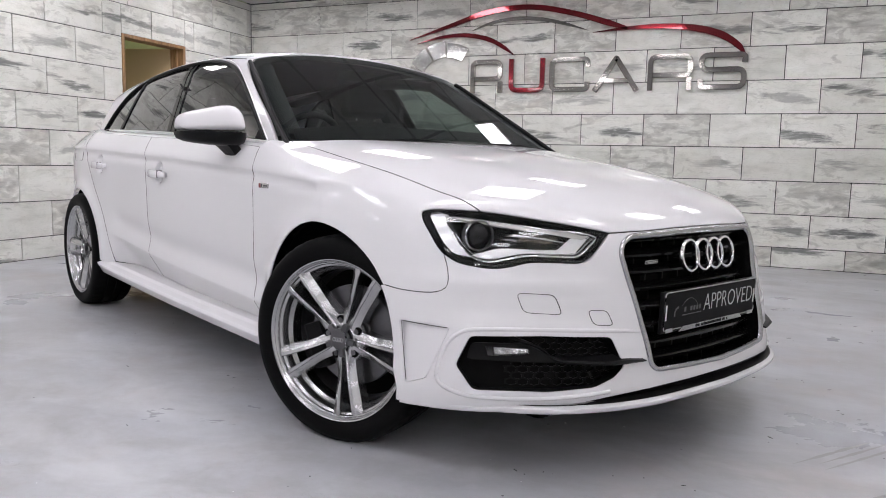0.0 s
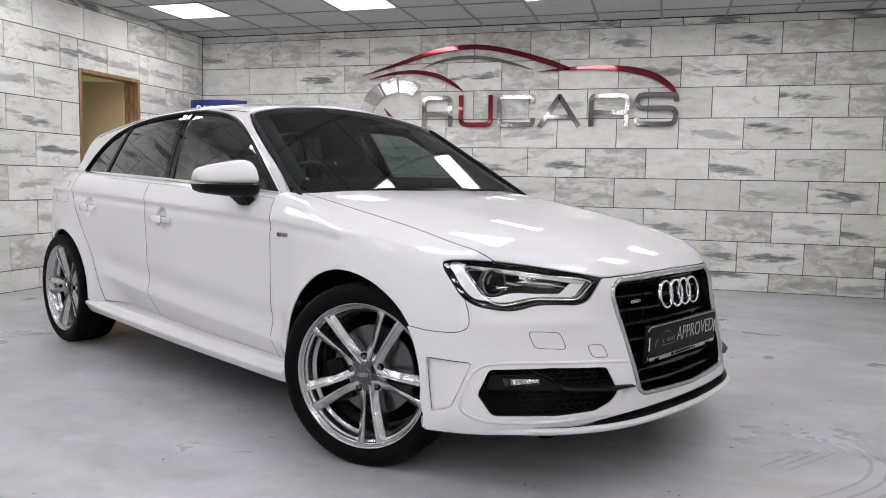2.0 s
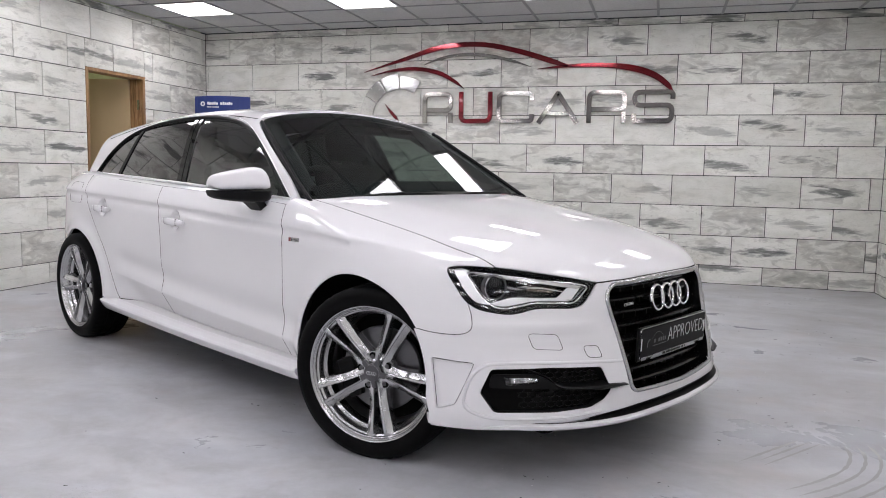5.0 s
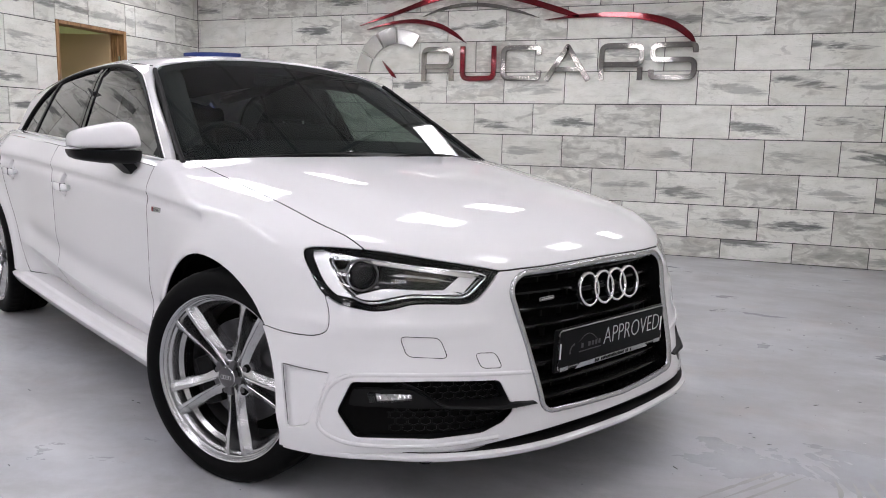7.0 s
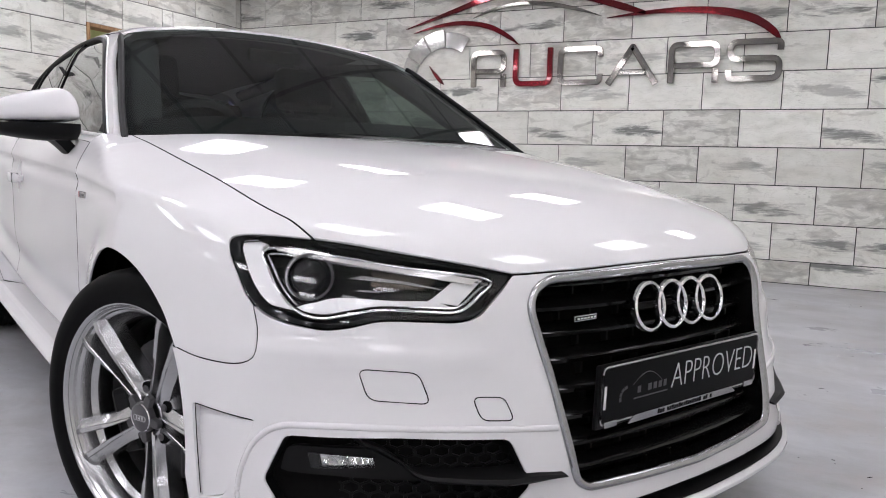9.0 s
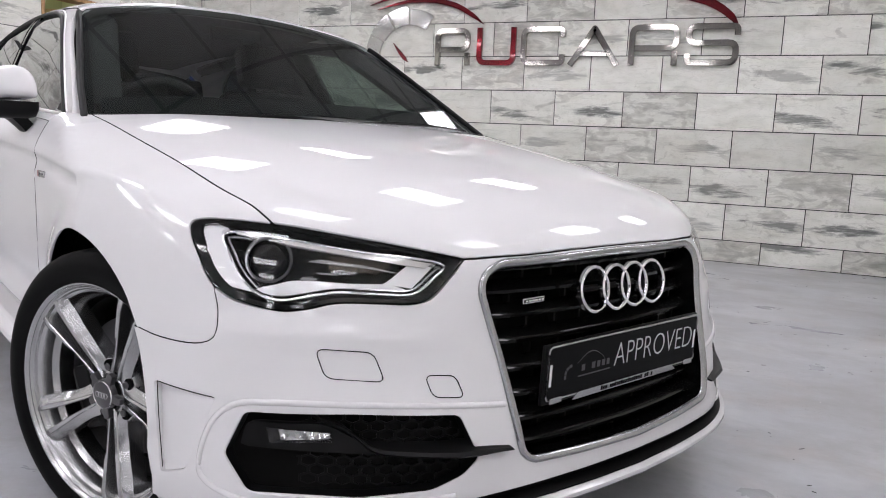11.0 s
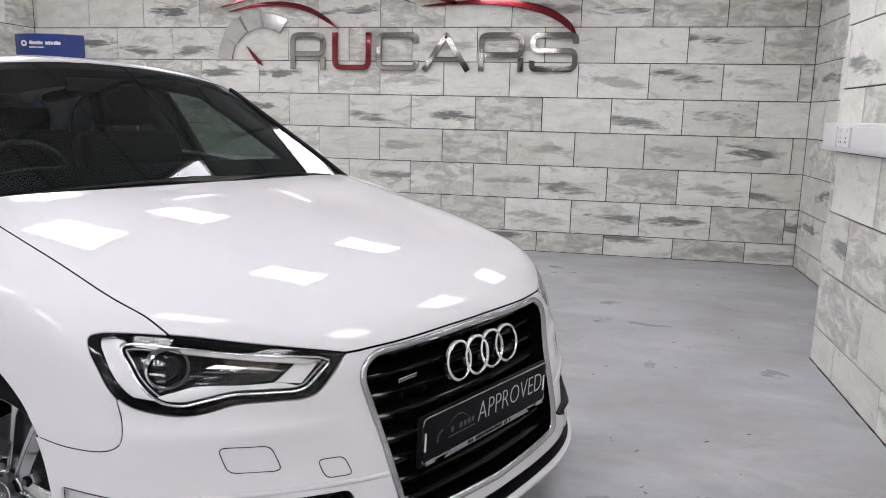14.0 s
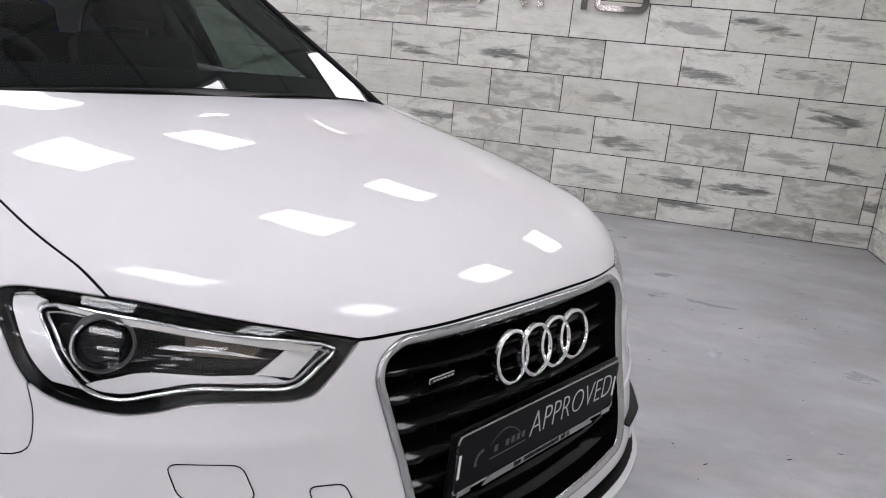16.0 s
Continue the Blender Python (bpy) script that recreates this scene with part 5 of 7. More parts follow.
# ---------------------------------------------------------------- grille
grille_ring = on_nose(rounded(GRILLE + [(-a, b) for a, b in GRILLE[1:-1]][::-1], 0.02, 6))
GR = part("grille", skin_mesh("grille", skin(NOSE, deeper(body_f, 0.075), inner_loop(NOSE, grille_ring, -0.002), step=0.05, flange=0), 1), M_DARK, CAR, "black single-frame grille with a silver surround")
gv, gn = NOSE.lift(NOSE.to2(even(grille_ring, 0.012)), body_f)
gin, _ = NOSE.lift(NOSE.to2(inner_loop(NOSE, even(grille_ring, 0.012), 0.014)), body_f)
n = len(gv)
layers = [gv - gn * 0.012, gv + gn * 0.003, gv * 0.65 + gin * 0.35 + gn * 0.0075, gv * 0.25 + gin * 0.75 + gn * 0.006, gin - gn * 0.004]
vv = np.concatenate(layers)
ff = [(k * n + i, k * n + (i + 1) % n, (k + 1) * n + (i + 1) % n, (k + 1) * n + i) for k in range(4) for i in range(n)]
part("grille_surround", smooth(mesh_from("grille_surround", to_local(vv), ff), 60), M_ALU, GR, "matt silver surround")
gi = inner_loop(NOSE, even(grille_ring, 0.012), 0.0145)
walls = np.concatenate([NOSE.lift(NOSE.to2(gi), body_f, -0.004)[0], NOSE.lift(NOSE.to2(gi), body_f, -0.076)[0]])
part("grille_duct", mesh_from("grille_duct", to_local(walls), [(i, (i + 1) % n, n + (i + 1) % n, n + i) for i in range(n)]), M_SLAT, GR)


def grille_half(z):
    return float(np.interp(z, (0.29, 0.312, 0.49, 0.612, 0.645, 0.668), (0.285, 0.308, 0.333, 0.357, 0.344, 0.31)))


def slat(z):
    w = grille_half(z)
    bm, rows = bmesh.new(), []
    for y in np.linspace(-w, w, 25):
        x = float(front_x(np.array(abs(y)), np.array(z))) - 0.030
        x0 = x - 0.010 * (abs(y) > w * 0.93)
        prof = [(x0, z + 0.004), (x0 + 0.006, z - 0.001), (x0 + 0.004, z - 0.008), (x - 0.030, z - 0.020), (x - 0.045, z + 0.004), (x - 0.03, z + 0.014)]
        rows.append([bm.verts.new((a, y, b)) for a, b in prof])
    for a, b in zip(rows[:-1], rows[1:]):
        for i in range(6):
            bm.faces.new((a[i], b[i], b[(i + 1) % 6], a[(i + 1) % 6]))
    bm.faces.new(rows[0])
    bm.faces.new(rows[-1][::-1])
    bmesh.ops.recalc_face_normals(bm, faces=bm.faces)
    me = bpy.data.meshes.new("slat")
    bm.to_mesh(me)
    bm.free()
    return smooth(me, 25)


for z in (0.650, 0.608, 0.562, 0.514, 0.462, 0.416, 0.370, 0.324):
    part("slat", slat(z), M_SLAT, GR)
for z0, z1 in ((0.61, 0.65), (0.565, 0.605), (0.518, 0.56), (0.466, 0.51), (0.42, 0.46), (0.374, 0.414), (0.328, 0.368), (0.29, 0.322)):
    for k, y in enumerate(np.arange(-0.30, 0.31, 0.075)):
        yy = y + (0.037 if int(z0 * 1000) % 2 else 0)
        if abs(yy) < grille_half(z0) - 0.02:
            x = float(front_x(np.array(abs(yy)), np.array(z0))) - 0.068
            part("grille_rib", boxed((x - 0.02, yy - 0.003, z0), (x + 0.004, yy + 0.003, z1)), M_BLACK, GR)

# four chrome rings
ring_me = lathe([(0.0495, 0.0), (0.0485, 0.006), (0.045, 0.0085), (0.0425, 0.0075), (0.0408, 0.004), (0.0408, 0.0), (0.0410, -0.006), (0.049, -0.006), (0.0495, 0.0)], 48)
ring_me.materials.append(M_CHROME)
EMB = part("emblem", boxed((0.690, -0.115, 0.588), (0.722, 0.115, 0.600), 0.004), M_BLACK, GR, "four interlocking chrome rings")
for i in range(4):
    y = -0.0975 + 0.065 * i
    x = 0.742 - 0.03 * (abs(y) / 0.3) ** 2
    ob = part("ring", ring_me, None, EMB, m=pose(x + (0.002 if i % 2 else 0), y, 0.598, 9, 0, -90 - math.degrees(y * 0.35) * 0.6))
ba = part("grille_badge", boxed((0.699, -0.268, 0.579), (0.705, -0.206, 0.590), 0.002), M_CHROME, GR, "small chrome badge")
part("badge_face", boxed((0.7045, -0.2655, 0.5812), (0.7062, -0.2085, 0.5878), 0.0005), M_BLACK, ba)
for i in range(6):
    part("badge_mark", boxed((0.7058, -0.262 + i * 0.009, 0.5828), (0.7068, -0.2555 + i * 0.009, 0.5862)), M_CHROME, ba)

# number plate frame with the dealer's black plate
NP = part("plate_holder", boxed((-0.010, -0.268, -0.062), (0.0, 0.268, 0.060), 0.004), M_BLACK, CAR, "black dealer plate with silver writing", pose(0.756, 0.014, 0.446, 0, 2, 0))
part("plate", boxed((0.0002, -0.260, -0.050), (0.005, 0.260, 0.055), 0.002), M_PLATE, NP)
rim_line = rounded([(-0.262, -0.052), (0.262, -0.052), (0.262, 0.057), (-0.262, 0.057)], 0.012)
part("plate_rim", tube([(0.004, p[0], p[1]) for p in rim_line], 0.0028, 6, True), M_ALU, NP)
foot = rounded([(-0.185, -0.062), (0.185, -0.062), (0.165, -0.048), (-0.165, -0.048)], 0.004)
fb = prism(foot, 0.003)
part("plate_foot", fb, M_ALU, NP, m=pose(0.0045, 0, 0, 0, 0, 90))
letters("APPROVED", 0.066, M_PLATETEXT, "plate_word", NP, pose(0.0055, 0.096, 0.007, 90, 0, 90) @ Matrix.Diagonal((0.92, 1.13, 1, 1)), 0.0004, 0.0014)
for y0, y1, z0, z1 in ((-0.160, -0.150, -0.006, 0.007), (-0.128, -0.117, -0.006, 0.007), (-0.111, -0.101, -0.006, 0.007), (-0.095, -0.085, -0.006, 0.007), (-0.079, -0.070, -0.006, 0.007), (-0.170, -0.065, -0.017, -0.0145)):
    part("dealer_mark", boxed((0.0052, y0, z0), (0.0058, y1, z1)), M_GREYCAP, NP)
swish = [(0.0056, -0.175 + 0.09 * t, 0.012 + 0.022 * math.sin(math.pi * t) - 0.004 * t) for t in np.linspace(0, 1, 12)]
part("dealer_swish", tube(swish, [0.0003 + 0.0006 * math.sin(math.pi * t) for t in np.linspace(0, 1, 12)], 5), M_GREYCAP, NP)
for i, a in enumerate((100, 130, 160, 190)):
    part("dealer_dash", boxed((0.0052, -0.004, 0.015), (0.0058, 0.004, 0.021)), M_GREYCAP, NP, m=pose(0, -0.192, -0.008, a - 90, 0, 0))
for i in range(24):
    if i not in (3, 19, 22):
        part("web_mark", boxed((0.0076, -0.092 + i * 0.0078, -0.0595), (0.0082, -0.087 + i * 0.0078, -0.0515 if i % 3 else -0.050)), M_PLATE, NP)
for y in (-0.235, 0.235):
    part("plate_clip", boxed((0.005, y - 0.018, -0.058), (0.008, y + 0.018, -0.046), 0.001), M_ALU, NP)
for y in (-0.254, 0.254):
    part("plate_edge_strip", boxed((0.0052, y - 0.003, -0.022), (0.006, y + 0.003, 0.022)), M_PRINT, NP)

# ---------------------------------------------------------------- headlights
hl_ring = np.concatenate([HL_OUT[:-1], lamp_low[::-1][:-1], LAMP_TOP[::-1][:-1]])
hl_frame = spline([(0.330, 0.746, 0.7150), (0.357, 0.724, 0.7190), (0.443, 0.651, 0.7150), (0.552, 0.548, 0.6955), (0.640, 0.425, 0.6690), (0.653, 0.415, 0.648), (0.650, 0.462, 0.606), (0.640, 0.485, 0.602),
                   (0.566, 0.602, 0.603), (0.530, 0.648, 0.590), (0.506, 0.674, 0.5865), (0.468, 0.707, 0.591), (0.424, 0.738, 0.606), (0.391, 0.754, 0.635), (0.353, 0.758, 0.682), (0.333, 0.754, 0.705)], 3, True)
guide = [(0.372, 0.716, 0.7095), (0.443, 0.655, 0.7045), (0.552, 0.545, 0.686), (0.633, 0.412, 0.663), (0.640, 0.440, 0.640), (0.629, 0.477, 0.611), (0.60, 0.53, 0.610), (0.553, 0.594, 0.6115), (0.523, 0.637, 0.602), (0.493, 0.671, 0.593), (0.470, 0.695, 0.597),
         (0.450, 0.708, 0.608), (0.421, 0.722, 0.636), (0.390, 0.728, 0.675), (0.368, 0.727, 0.700)]
gl = spline(guide, 4, True)
outer_panel = np.concatenate([hl_frame[36:], hl_frame[:3], gl[:1], gl[::-1][:20]])


def headlight(s):
    e = part("headlight", skin_mesh("headlight", skin(NOSE, deeper(body_f, 0.070), inner_loop(NOSE, hl_frame, -0.008), step=0.03, flange=0), s), M_GLOSS, CAR, "clear headlight with a black bezel and projector lens")
    part("bezel", skin_mesh("bezel", skin(NOSE, deeper(body_f, 0.006), hl_ring, [hl_frame], step=0.02, flange=0.012, inset=0.002), s), M_GLOSS, e, "gloss black bezel")
    a, n = NOSE.lift(NOSE.to2(hl_frame), body_f)
    v = np.concatenate([a - n * 0.008, a - n * 0.071])
    k = len(a)
    part("bowl", mesh_from("bowl", to_local(v, s), [(i, (i + 1) % k, k + (i + 1) % k, k + i) for i in range(k)]), M_GLOSS, e)
    part("outer_reflector", skin_mesh("outer_reflector", skin(NOSE, deeper(body_f, 0.018), outer_panel, step=0.02, flange=0.008), s), M_SATIN, e, "satin silver panel")
    line = lifted_line(NOSE, body_f, gl, -0.014)
    part("light_guide", smooth(tube(to_local(line, s), 0.0033, 8, True), 60), M_CHROME, e, "clear light guide")
    line2 = lifted_line(NOSE, body_f, inner_loop(NOSE, gl, 0.008), -0.020)
    part("inner_guide", tube(to_local(line2, s), 0.0022, 6, True), M_ALU, e)
    strip = [(0.38, 0.712, 0.708), (0.552, 0.545, 0.6840), (0.622, 0.425, 0.6605), (0.612, 0.442, 0.6490), (0.548, 0.555, 0.6690), (0.39, 0.712, 0.698)]
    part("top_reflector", skin_mesh("top_reflector", skin(NOSE, deeper(body_f, 0.022), strip, step=0.02, flange=0.004), s), M_BAND, e, "pale silver band")
    low = spline([(0.448, 0.700, 0.608), (0.470, 0.670, 0.619), (0.495, 0.645, 0.628), (0.56, 0.575, 0.626), (0.598, 0.504, 0.624), (0.616, 0.478, 0.612), (0.60, 0.53, 0.612), (0.553, 0.594, 0.613), (0.523, 0.637, 0.604), (0.490, 0.668, 0.596), (0.465, 0.695, 0.599)], 3, True)
    part("lower_reflector", skin_mesh("lower_reflector", skin(NOSE, deeper(body_f, 0.022), low, step=0.02, flange=0.01), s), M_SATIN, e, "smooth silver reflector")
    blk = [(0.590, 0.470, 0.656), (0.622, 0.420, 0.658), (0.622, 0.474, 0.613), (0.585, 0.520, 0.621)]
    part("inner_reflector", skin_mesh("inner_reflector", skin(NOSE, deeper(body_f, 0.030), blk, step=0.02, flange=0.01), s), M_SATIN, e)
    sig = [(0.492, 0.618, 0.660), (0.503, 0.598, 0.6655), (0.560, 0.535, 0.6565), (0.595, 0.486, 0.6435), (0.592, 0.492, 0.6405), (0.55, 0.55, 0.6495), (0.497, 0.617, 0.656)]
    part("signal_bar", skin_mesh("signal_bar", skin(NOSE, deeper(body_f, 0.028), sig, step=0.02, flange=0.006), s), M_REFLECT, e)
    sigb = [(0.515, 0.590, 0.6690), (0.575, 0.520, 0.6610), (0.590, 0.490, 0.6560), (0.575, 0.520, 0.6350), (0.515, 0.590, 0.6420)]
    part("signal_reflector", skin_mesh("signal_reflector", skin(NOSE, deeper(body_f, 0.050), sigb, step=0.02, flange=0.006), s), M_RIBDARK, e)
    # projector
    centre, nn = NOSE.lift(NOSE.to2(np.array([(0.443, 0.672, 0.668)])), body_f, -0.026)
    c, ax = to_local(centre[0], s), Vector((0.93, -s * 0.36, 0.02)).normalized()
    q = ax.to_track_quat("Y", "Z").to_matrix().to_4x4()
    m = Matrix.Translation(tuple(c)) @ q
    part("projector_ring", lathe([(0.0415, -0.02), (0.0425, 0.004), (0.0415, 0.009), (0.0390, 0.009), (0.0380, 0.004), (0.0375, -0.02)], 40), M_GREYCAP, e, "dark metal ring", m)
    part("projector_arc", lathe([(0.0425, 0.002), (0.0432, 0.0085), (0.0405, 0.0105)], 20, -0.9, 0.9), M_CHROME, e, "bright arc", m)
    part("projector_shroud", lathe([(0.038, 0.002), (0.0365, -0.004), (0.036, -0.02)], 40), M_GLOSS, e, m=m)
    part("projector_lens", lathe([(0.0005, 0.014)] + [(0.0365 * math.sin(t), -0.008 + 0.022 * math.cos(t)) for t in np.linspace(0.08, 1.55, 10)], 40), M_PROJ, e, "dark projector lens", m)
    part("projector_side", lathe([(0.054, -0.022), (0.047, 0.000), (0.0428, 0.005)], 30, 2.2, 4.0), M_REFLECT, e, m=m)
    lens = part("lens", skin_mesh("lens", skin(NOSE, body_f, hl_ring, step=0.025, offset=-0.001, flange=0.003, inset=0.0025), s), M_LENS, e, "clear plastic lens")
    lens.visible_shadow = False


M_SATIN = material("satin_silver", (0.82, 0.82, 0.83), 0.3, metal=0.35)
M_PROJ = material("projector_glass", (0.003, 0.003, 0.004), 0.02, coat=0.3, spec=0.2)


def ribbed(name, color, scale, rough):
    mat = material(name, color, rough, metal=1.0)
    k = Nodes(mat)
    w = k.add("TexWave", Vector=k.coords((1, 1, 1)), Scale=scale)
    k.bump(w.outputs[0], 0.8, 0.002)
    return mat


M_BAND = material("pale_silver_band", (0.55, 0.54, 0.52), 0.4, metal=0.6)
M_RIBDARK = ribbed("ribbed_amber_reflector", (0.30, 0.26, 0.22), 120.0, 0.2)
headlight(1)
headlight(-1)

# ---------------------------------------------------------------- wheels
def tyre_mesh():
    half = [(0.236, 0.070), (0.2435, 0.090), (0.2468, 0.1030), (0.250, 0.103), (0.264, 0.110), (0.285, 0.1115), (0.300, 0.107), (0.3095, 0.098), (0.3140, 0.090), (0.3160, 0.080), (0.3165, 0.060)]
    groove = [(0.3175, 0.046), (0.3105, 0.0445), (0.3105, 0.0365), (0.318, 0.035), (0.3185, 0.012), (0.311, 0.0105), (0.311, 0.0)]
    prof = half + groove
    prof = prof + [(r, -y) for r, y in prof[::-1][1:]]
    seg = 144
    n, verts, faces = len(prof), [], []
    for k in range(seg):
        for i, (r, y) in enumerate(prof):
            w = 2 * math.pi * (k + 6.0 * abs(y) * (1 if abs(y) < 0.06 else 1.0)) / seg
            if k % 3 == 0 and 0.05 < abs(y) < 0.095 and r > 0.310:
                r -= 0.0028
            verts.append((r * math.cos(w), y, r * math.sin(w)))
    for k in range(seg):
        j = (k + 1) % seg
        for i in range(n - 1):
            faces.append((k * n + i, k * n + i + 1, j * n + i + 1, j * n + i))
    return smooth(mesh_from("tyre", verts, faces), 28)


def rim_mesh():
    """Lip, a bright step, a narrow ledge and a second step; the barrel behind is a part of its own."""
    prof = [(0.2300, 0.082), (0.2370, 0.094), (0.2440, 0.104), (0.2470, 0.1055), (0.2475, 0.1035), (0.2465, 0.1005), (0.2395, 0.0985), (0.2385, 0.0935), (0.2335, 0.0905), (0.2310, 0.0840), (0.2250, 0.0790), (0.2225, 0.0730), (0.2200, 0.0560), (0.2160, 0.0500), (0.2110, 0.0440), (0.2075, 0.018), (0.2070, 0.008)]
    return smooth(lathe(prof, 120), 22)


def dish(r):
    return float(np.interp(r, (0.0, 0.05, 0.08, 0.14, 0.21, 0.236), (0.066, 0.069, 0.074, 0.084, 0.094, 0.0925)))


def spoke_mesh(lean):
    """One of a pair: a narrow bright face that turns at mid length, and a broad flank that falls away and spreads to the hub and the rim."""
    bm, rows = bmesh.new(), []
    for r in np.linspace(0.036, 0.2375, 40):
        t = (r - 0.036) / 0.2015
        a_in = 0.0040 + 0.0075 * min(t / 0.5, 1) + 0.0120 * max(t - 0.5, 0) / 0.5
        face = float(np.interp(t, (0, 0.2, 0.46, 0.56, 0.85, 1.0), (0.003, 0.0045, 0.0060, 0.0085, 0.0100, 0.0110)))
        flank = float(np.interp(t, (0, 0.12, 0.3, 0.6, 0.85, 0.95, 1.0), (0.030, 0.023, 0.0185, 0.0180, 0.0190, 0.023, 0.030)))
        y = dish(r)
        fall = float(np.interp(t, (0, 0.15, 0.4, 0.8, 0.95, 1.0), (0.004, 0.008, 0.013, 0.015, 0.009, 0.004)))
        tilt = float(np.interp(t, (0.47, 0.53), (0.0024, 0.0008)))
        a_face, a_out = a_in + 0.003 + face, a_in + 0.003 + face + flank
        pts = [(a_in, y - 0.046), (a_in + 0.0004, y - 0.006), (a_in + 0.0014, y - 0.0015), (a_in + 0.003, y), (a_face - 0.0008, y - tilt), (a_face + 0.0006, y - tilt - 0.0022),
               (a_face + flank * 0.35, y - tilt - fall * 0.45), (a_out, y - tilt - 0.003 - fall), (a_out + 0.001, y - 0.052)]
        rows.append([bm.verts.new((r, b2, lean * a2)) for a2, b2 in pts])
    n = len(rows[0])
    for a, b in zip(rows[:-1], rows[1:]):
        for i in range(n):
            bm.faces.new((a[i], a[(i + 1) % n], b[(i + 1) % n], b[i]))
    bm.faces.new(rows[0])
    bm.faces.new(rows[-1])
    bmesh.ops.recalc_face_normals(bm, faces=bm.faces)
    me = bpy.data.meshes.new("spoke")
    bm.to_mesh(me)
    bm.free()
    me.materials.append(M_ALLOY)
    return smooth(me, 20)


def cap_mesh():
    """Hub cover: a five-armed star."""
    pts = []
    for k in range(5):
        a = 2 * math.pi * k / 5
        for r, d in ((0.033, -0.50), (0.033, -0.30), (0.052, -0.17), (0.0545, -0.09), (0.0545, 0.09), (0.052, 0.17), (0.033, 0.30), (0.033, 0.50)):
            pts.append((r * math.cos(a + d), r * math.sin(a + d)))
    bm = prism(pts, 0.012, 0.002)
    return bm


WHEEL_MESHES = dict(tyre=tyre_mesh(), rim=rim_mesh(), a=spoke_mesh(1), b=spoke_mesh(-1))
WHEEL_MESHES["tyre"].materials.append(M_RUBBER)
WHEEL_MESHES["rim"].materials.append(M_ALLOY)
ring_small = lathe([(0.0065, 0.0), (0.0062, 0.0012), (0.0052, 0.0012), (0.005, 0.0)], 20)
ring_small.materials.append(M_CHROME)


# alloy with the shade behind the spokes put into its base colour
M_BARREL = material("shaded_barrel", (0.055, 0.055, 0.057), 0.45, metal=0.5, spec=0.2)


def wheel(x, y, turn, spin, outward):
    """outward: -1 for the right side of the car, 1 for the left."""
    m = pose(x, y, 0.312, 0, 0, turn + (180 if outward < 0 else 0)) @ pose(0, 0, 0, 0, spin, 0)
    w = empty("wheel", m, CAR)
    w["label"] = "silver double-spoke alloy wheel with a low tyre"
    part("tyre", WHEEL_MESHES["tyre"], None, w, "black tyre")
    part("rim", WHEEL_MESHES["rim"], None, w)
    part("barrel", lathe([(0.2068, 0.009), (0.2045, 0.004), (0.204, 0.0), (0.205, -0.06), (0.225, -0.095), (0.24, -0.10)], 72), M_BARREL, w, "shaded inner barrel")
    for k in range(5):
        for key in "ab":
            part("spoke", WHEEL_MESHES[key], None, w, m=pose(0, 0, 0, 0, -72 * k, 0))
    hub = lathe([(0.024, 0.066), (0.043, 0.066), (0.050, 0.060), (0.074, 0.056), (0.080, 0.048), (0.080, 0.02)], 40)
    part("hub", hub, M_ALLOY, w)
    part("hub_cap", cap_mesh(), M_GREYCAP, w, "grey hub cover", pose(0, 0.071, 0, 0, 36, 180))
    disc_cap = lathe([(0.0005, 0.0865), (0.026, 0.086), (0.0285, 0.085), (0.029, 0.083)], 36)
    part("cap_disc", disc_cap, M_GREYCAP, w)
    part("cap_ring", lathe([(0.0285, 0.084), (0.0295, 0.0862), (0.0308, 0.084)], 36), M_CHROME, w)
    for i in range(4):
        part("cap_emblem", ring_small, None, w, m=pose(0, 0, 0, 0, -spin, 0) @ pose(-0.0135 + 0.009 * i, 0.0864, 0))
    for k in range(5):
        a = math.radians(72 * k + 36)
        bolt = lathe([(0.0005, 0.066), (0.007, 0.066), (0.008, 0.064), (0.008, 0.05)], 12)
        part("bolt_pocket", lathe([(0.0005, 0.0625), (0.0135, 0.0625), (0.0145, 0.058)], 16), M_DARK, w, m=pose(0.058 * math.cos(a), 0, 0.058 * math.sin(a)))
        part("wheel_bolt", bolt, M_GREYCAP, w, m=pose(0.056 * math.cos(a), 0, 0.056 * math.sin(a)))
    part("brake_disc", lathe([(0.07, 0.008), (0.156, 0.008), (0.156, -0.014), (0.07, -0.014)], 60), M_DISC, w, "steel brake disc")
    cal = bmesh.new()
    box(cal, (0.095, -0.04, -0.075), (0.170, 0.035, 0.075), 0.015)
    part("brake_caliper", cal, M_BLACK, w, m=pose(0, 0, 0, 0, -spin + (20 if outward < 0 else 160), 0))
    # added dark disc that stands for the shade inside the wheel
    part("wheel_back_shade", lathe([(0.203, -0.05), (0.001, -0.055)], 40), M_DARK, w)
    return w


wheel(0.0, -0.7675, 20, 27, -1)
wheel(0.0, 0.7675, 20, 40, 1)
wheel(-2.636, -0.757, 0, 2, -1)
wheel(-2.636, 0.757, 0, 25, 1)

# arch liners and underbody
for ax, az, ar in ARCHES:
    for s in (1, -1):
        bm = bmesh.new()
        rows = []
        for a in np.linspace(math.radians(8), math.radians(184), 30):
            rows.append([bm.verts.new((ax + (ar + 0.012 + d) * math.cos(a), -s * y, az + (ar + 0.012 + d) * math.sin(a))) for y, d in ((0.815, 0.006), (0.80, 0.03), (0.56, 0.03))])
        for a, b in zip(rows[:-1], rows[1:]):
            for i in range(2):
                bm.faces.new((a[i], a[i + 1], b[i + 1], b[i]))
        bm.faces.new([r[2] for r in rows])
        part("arch_liner", bm, M_DARK, CAR)
part("underbody", boxed((-3.25, -0.60, 0.17), (0.62, 0.60, 0.26), 0.02), M_DARK, CAR)
under = bmesh.new()
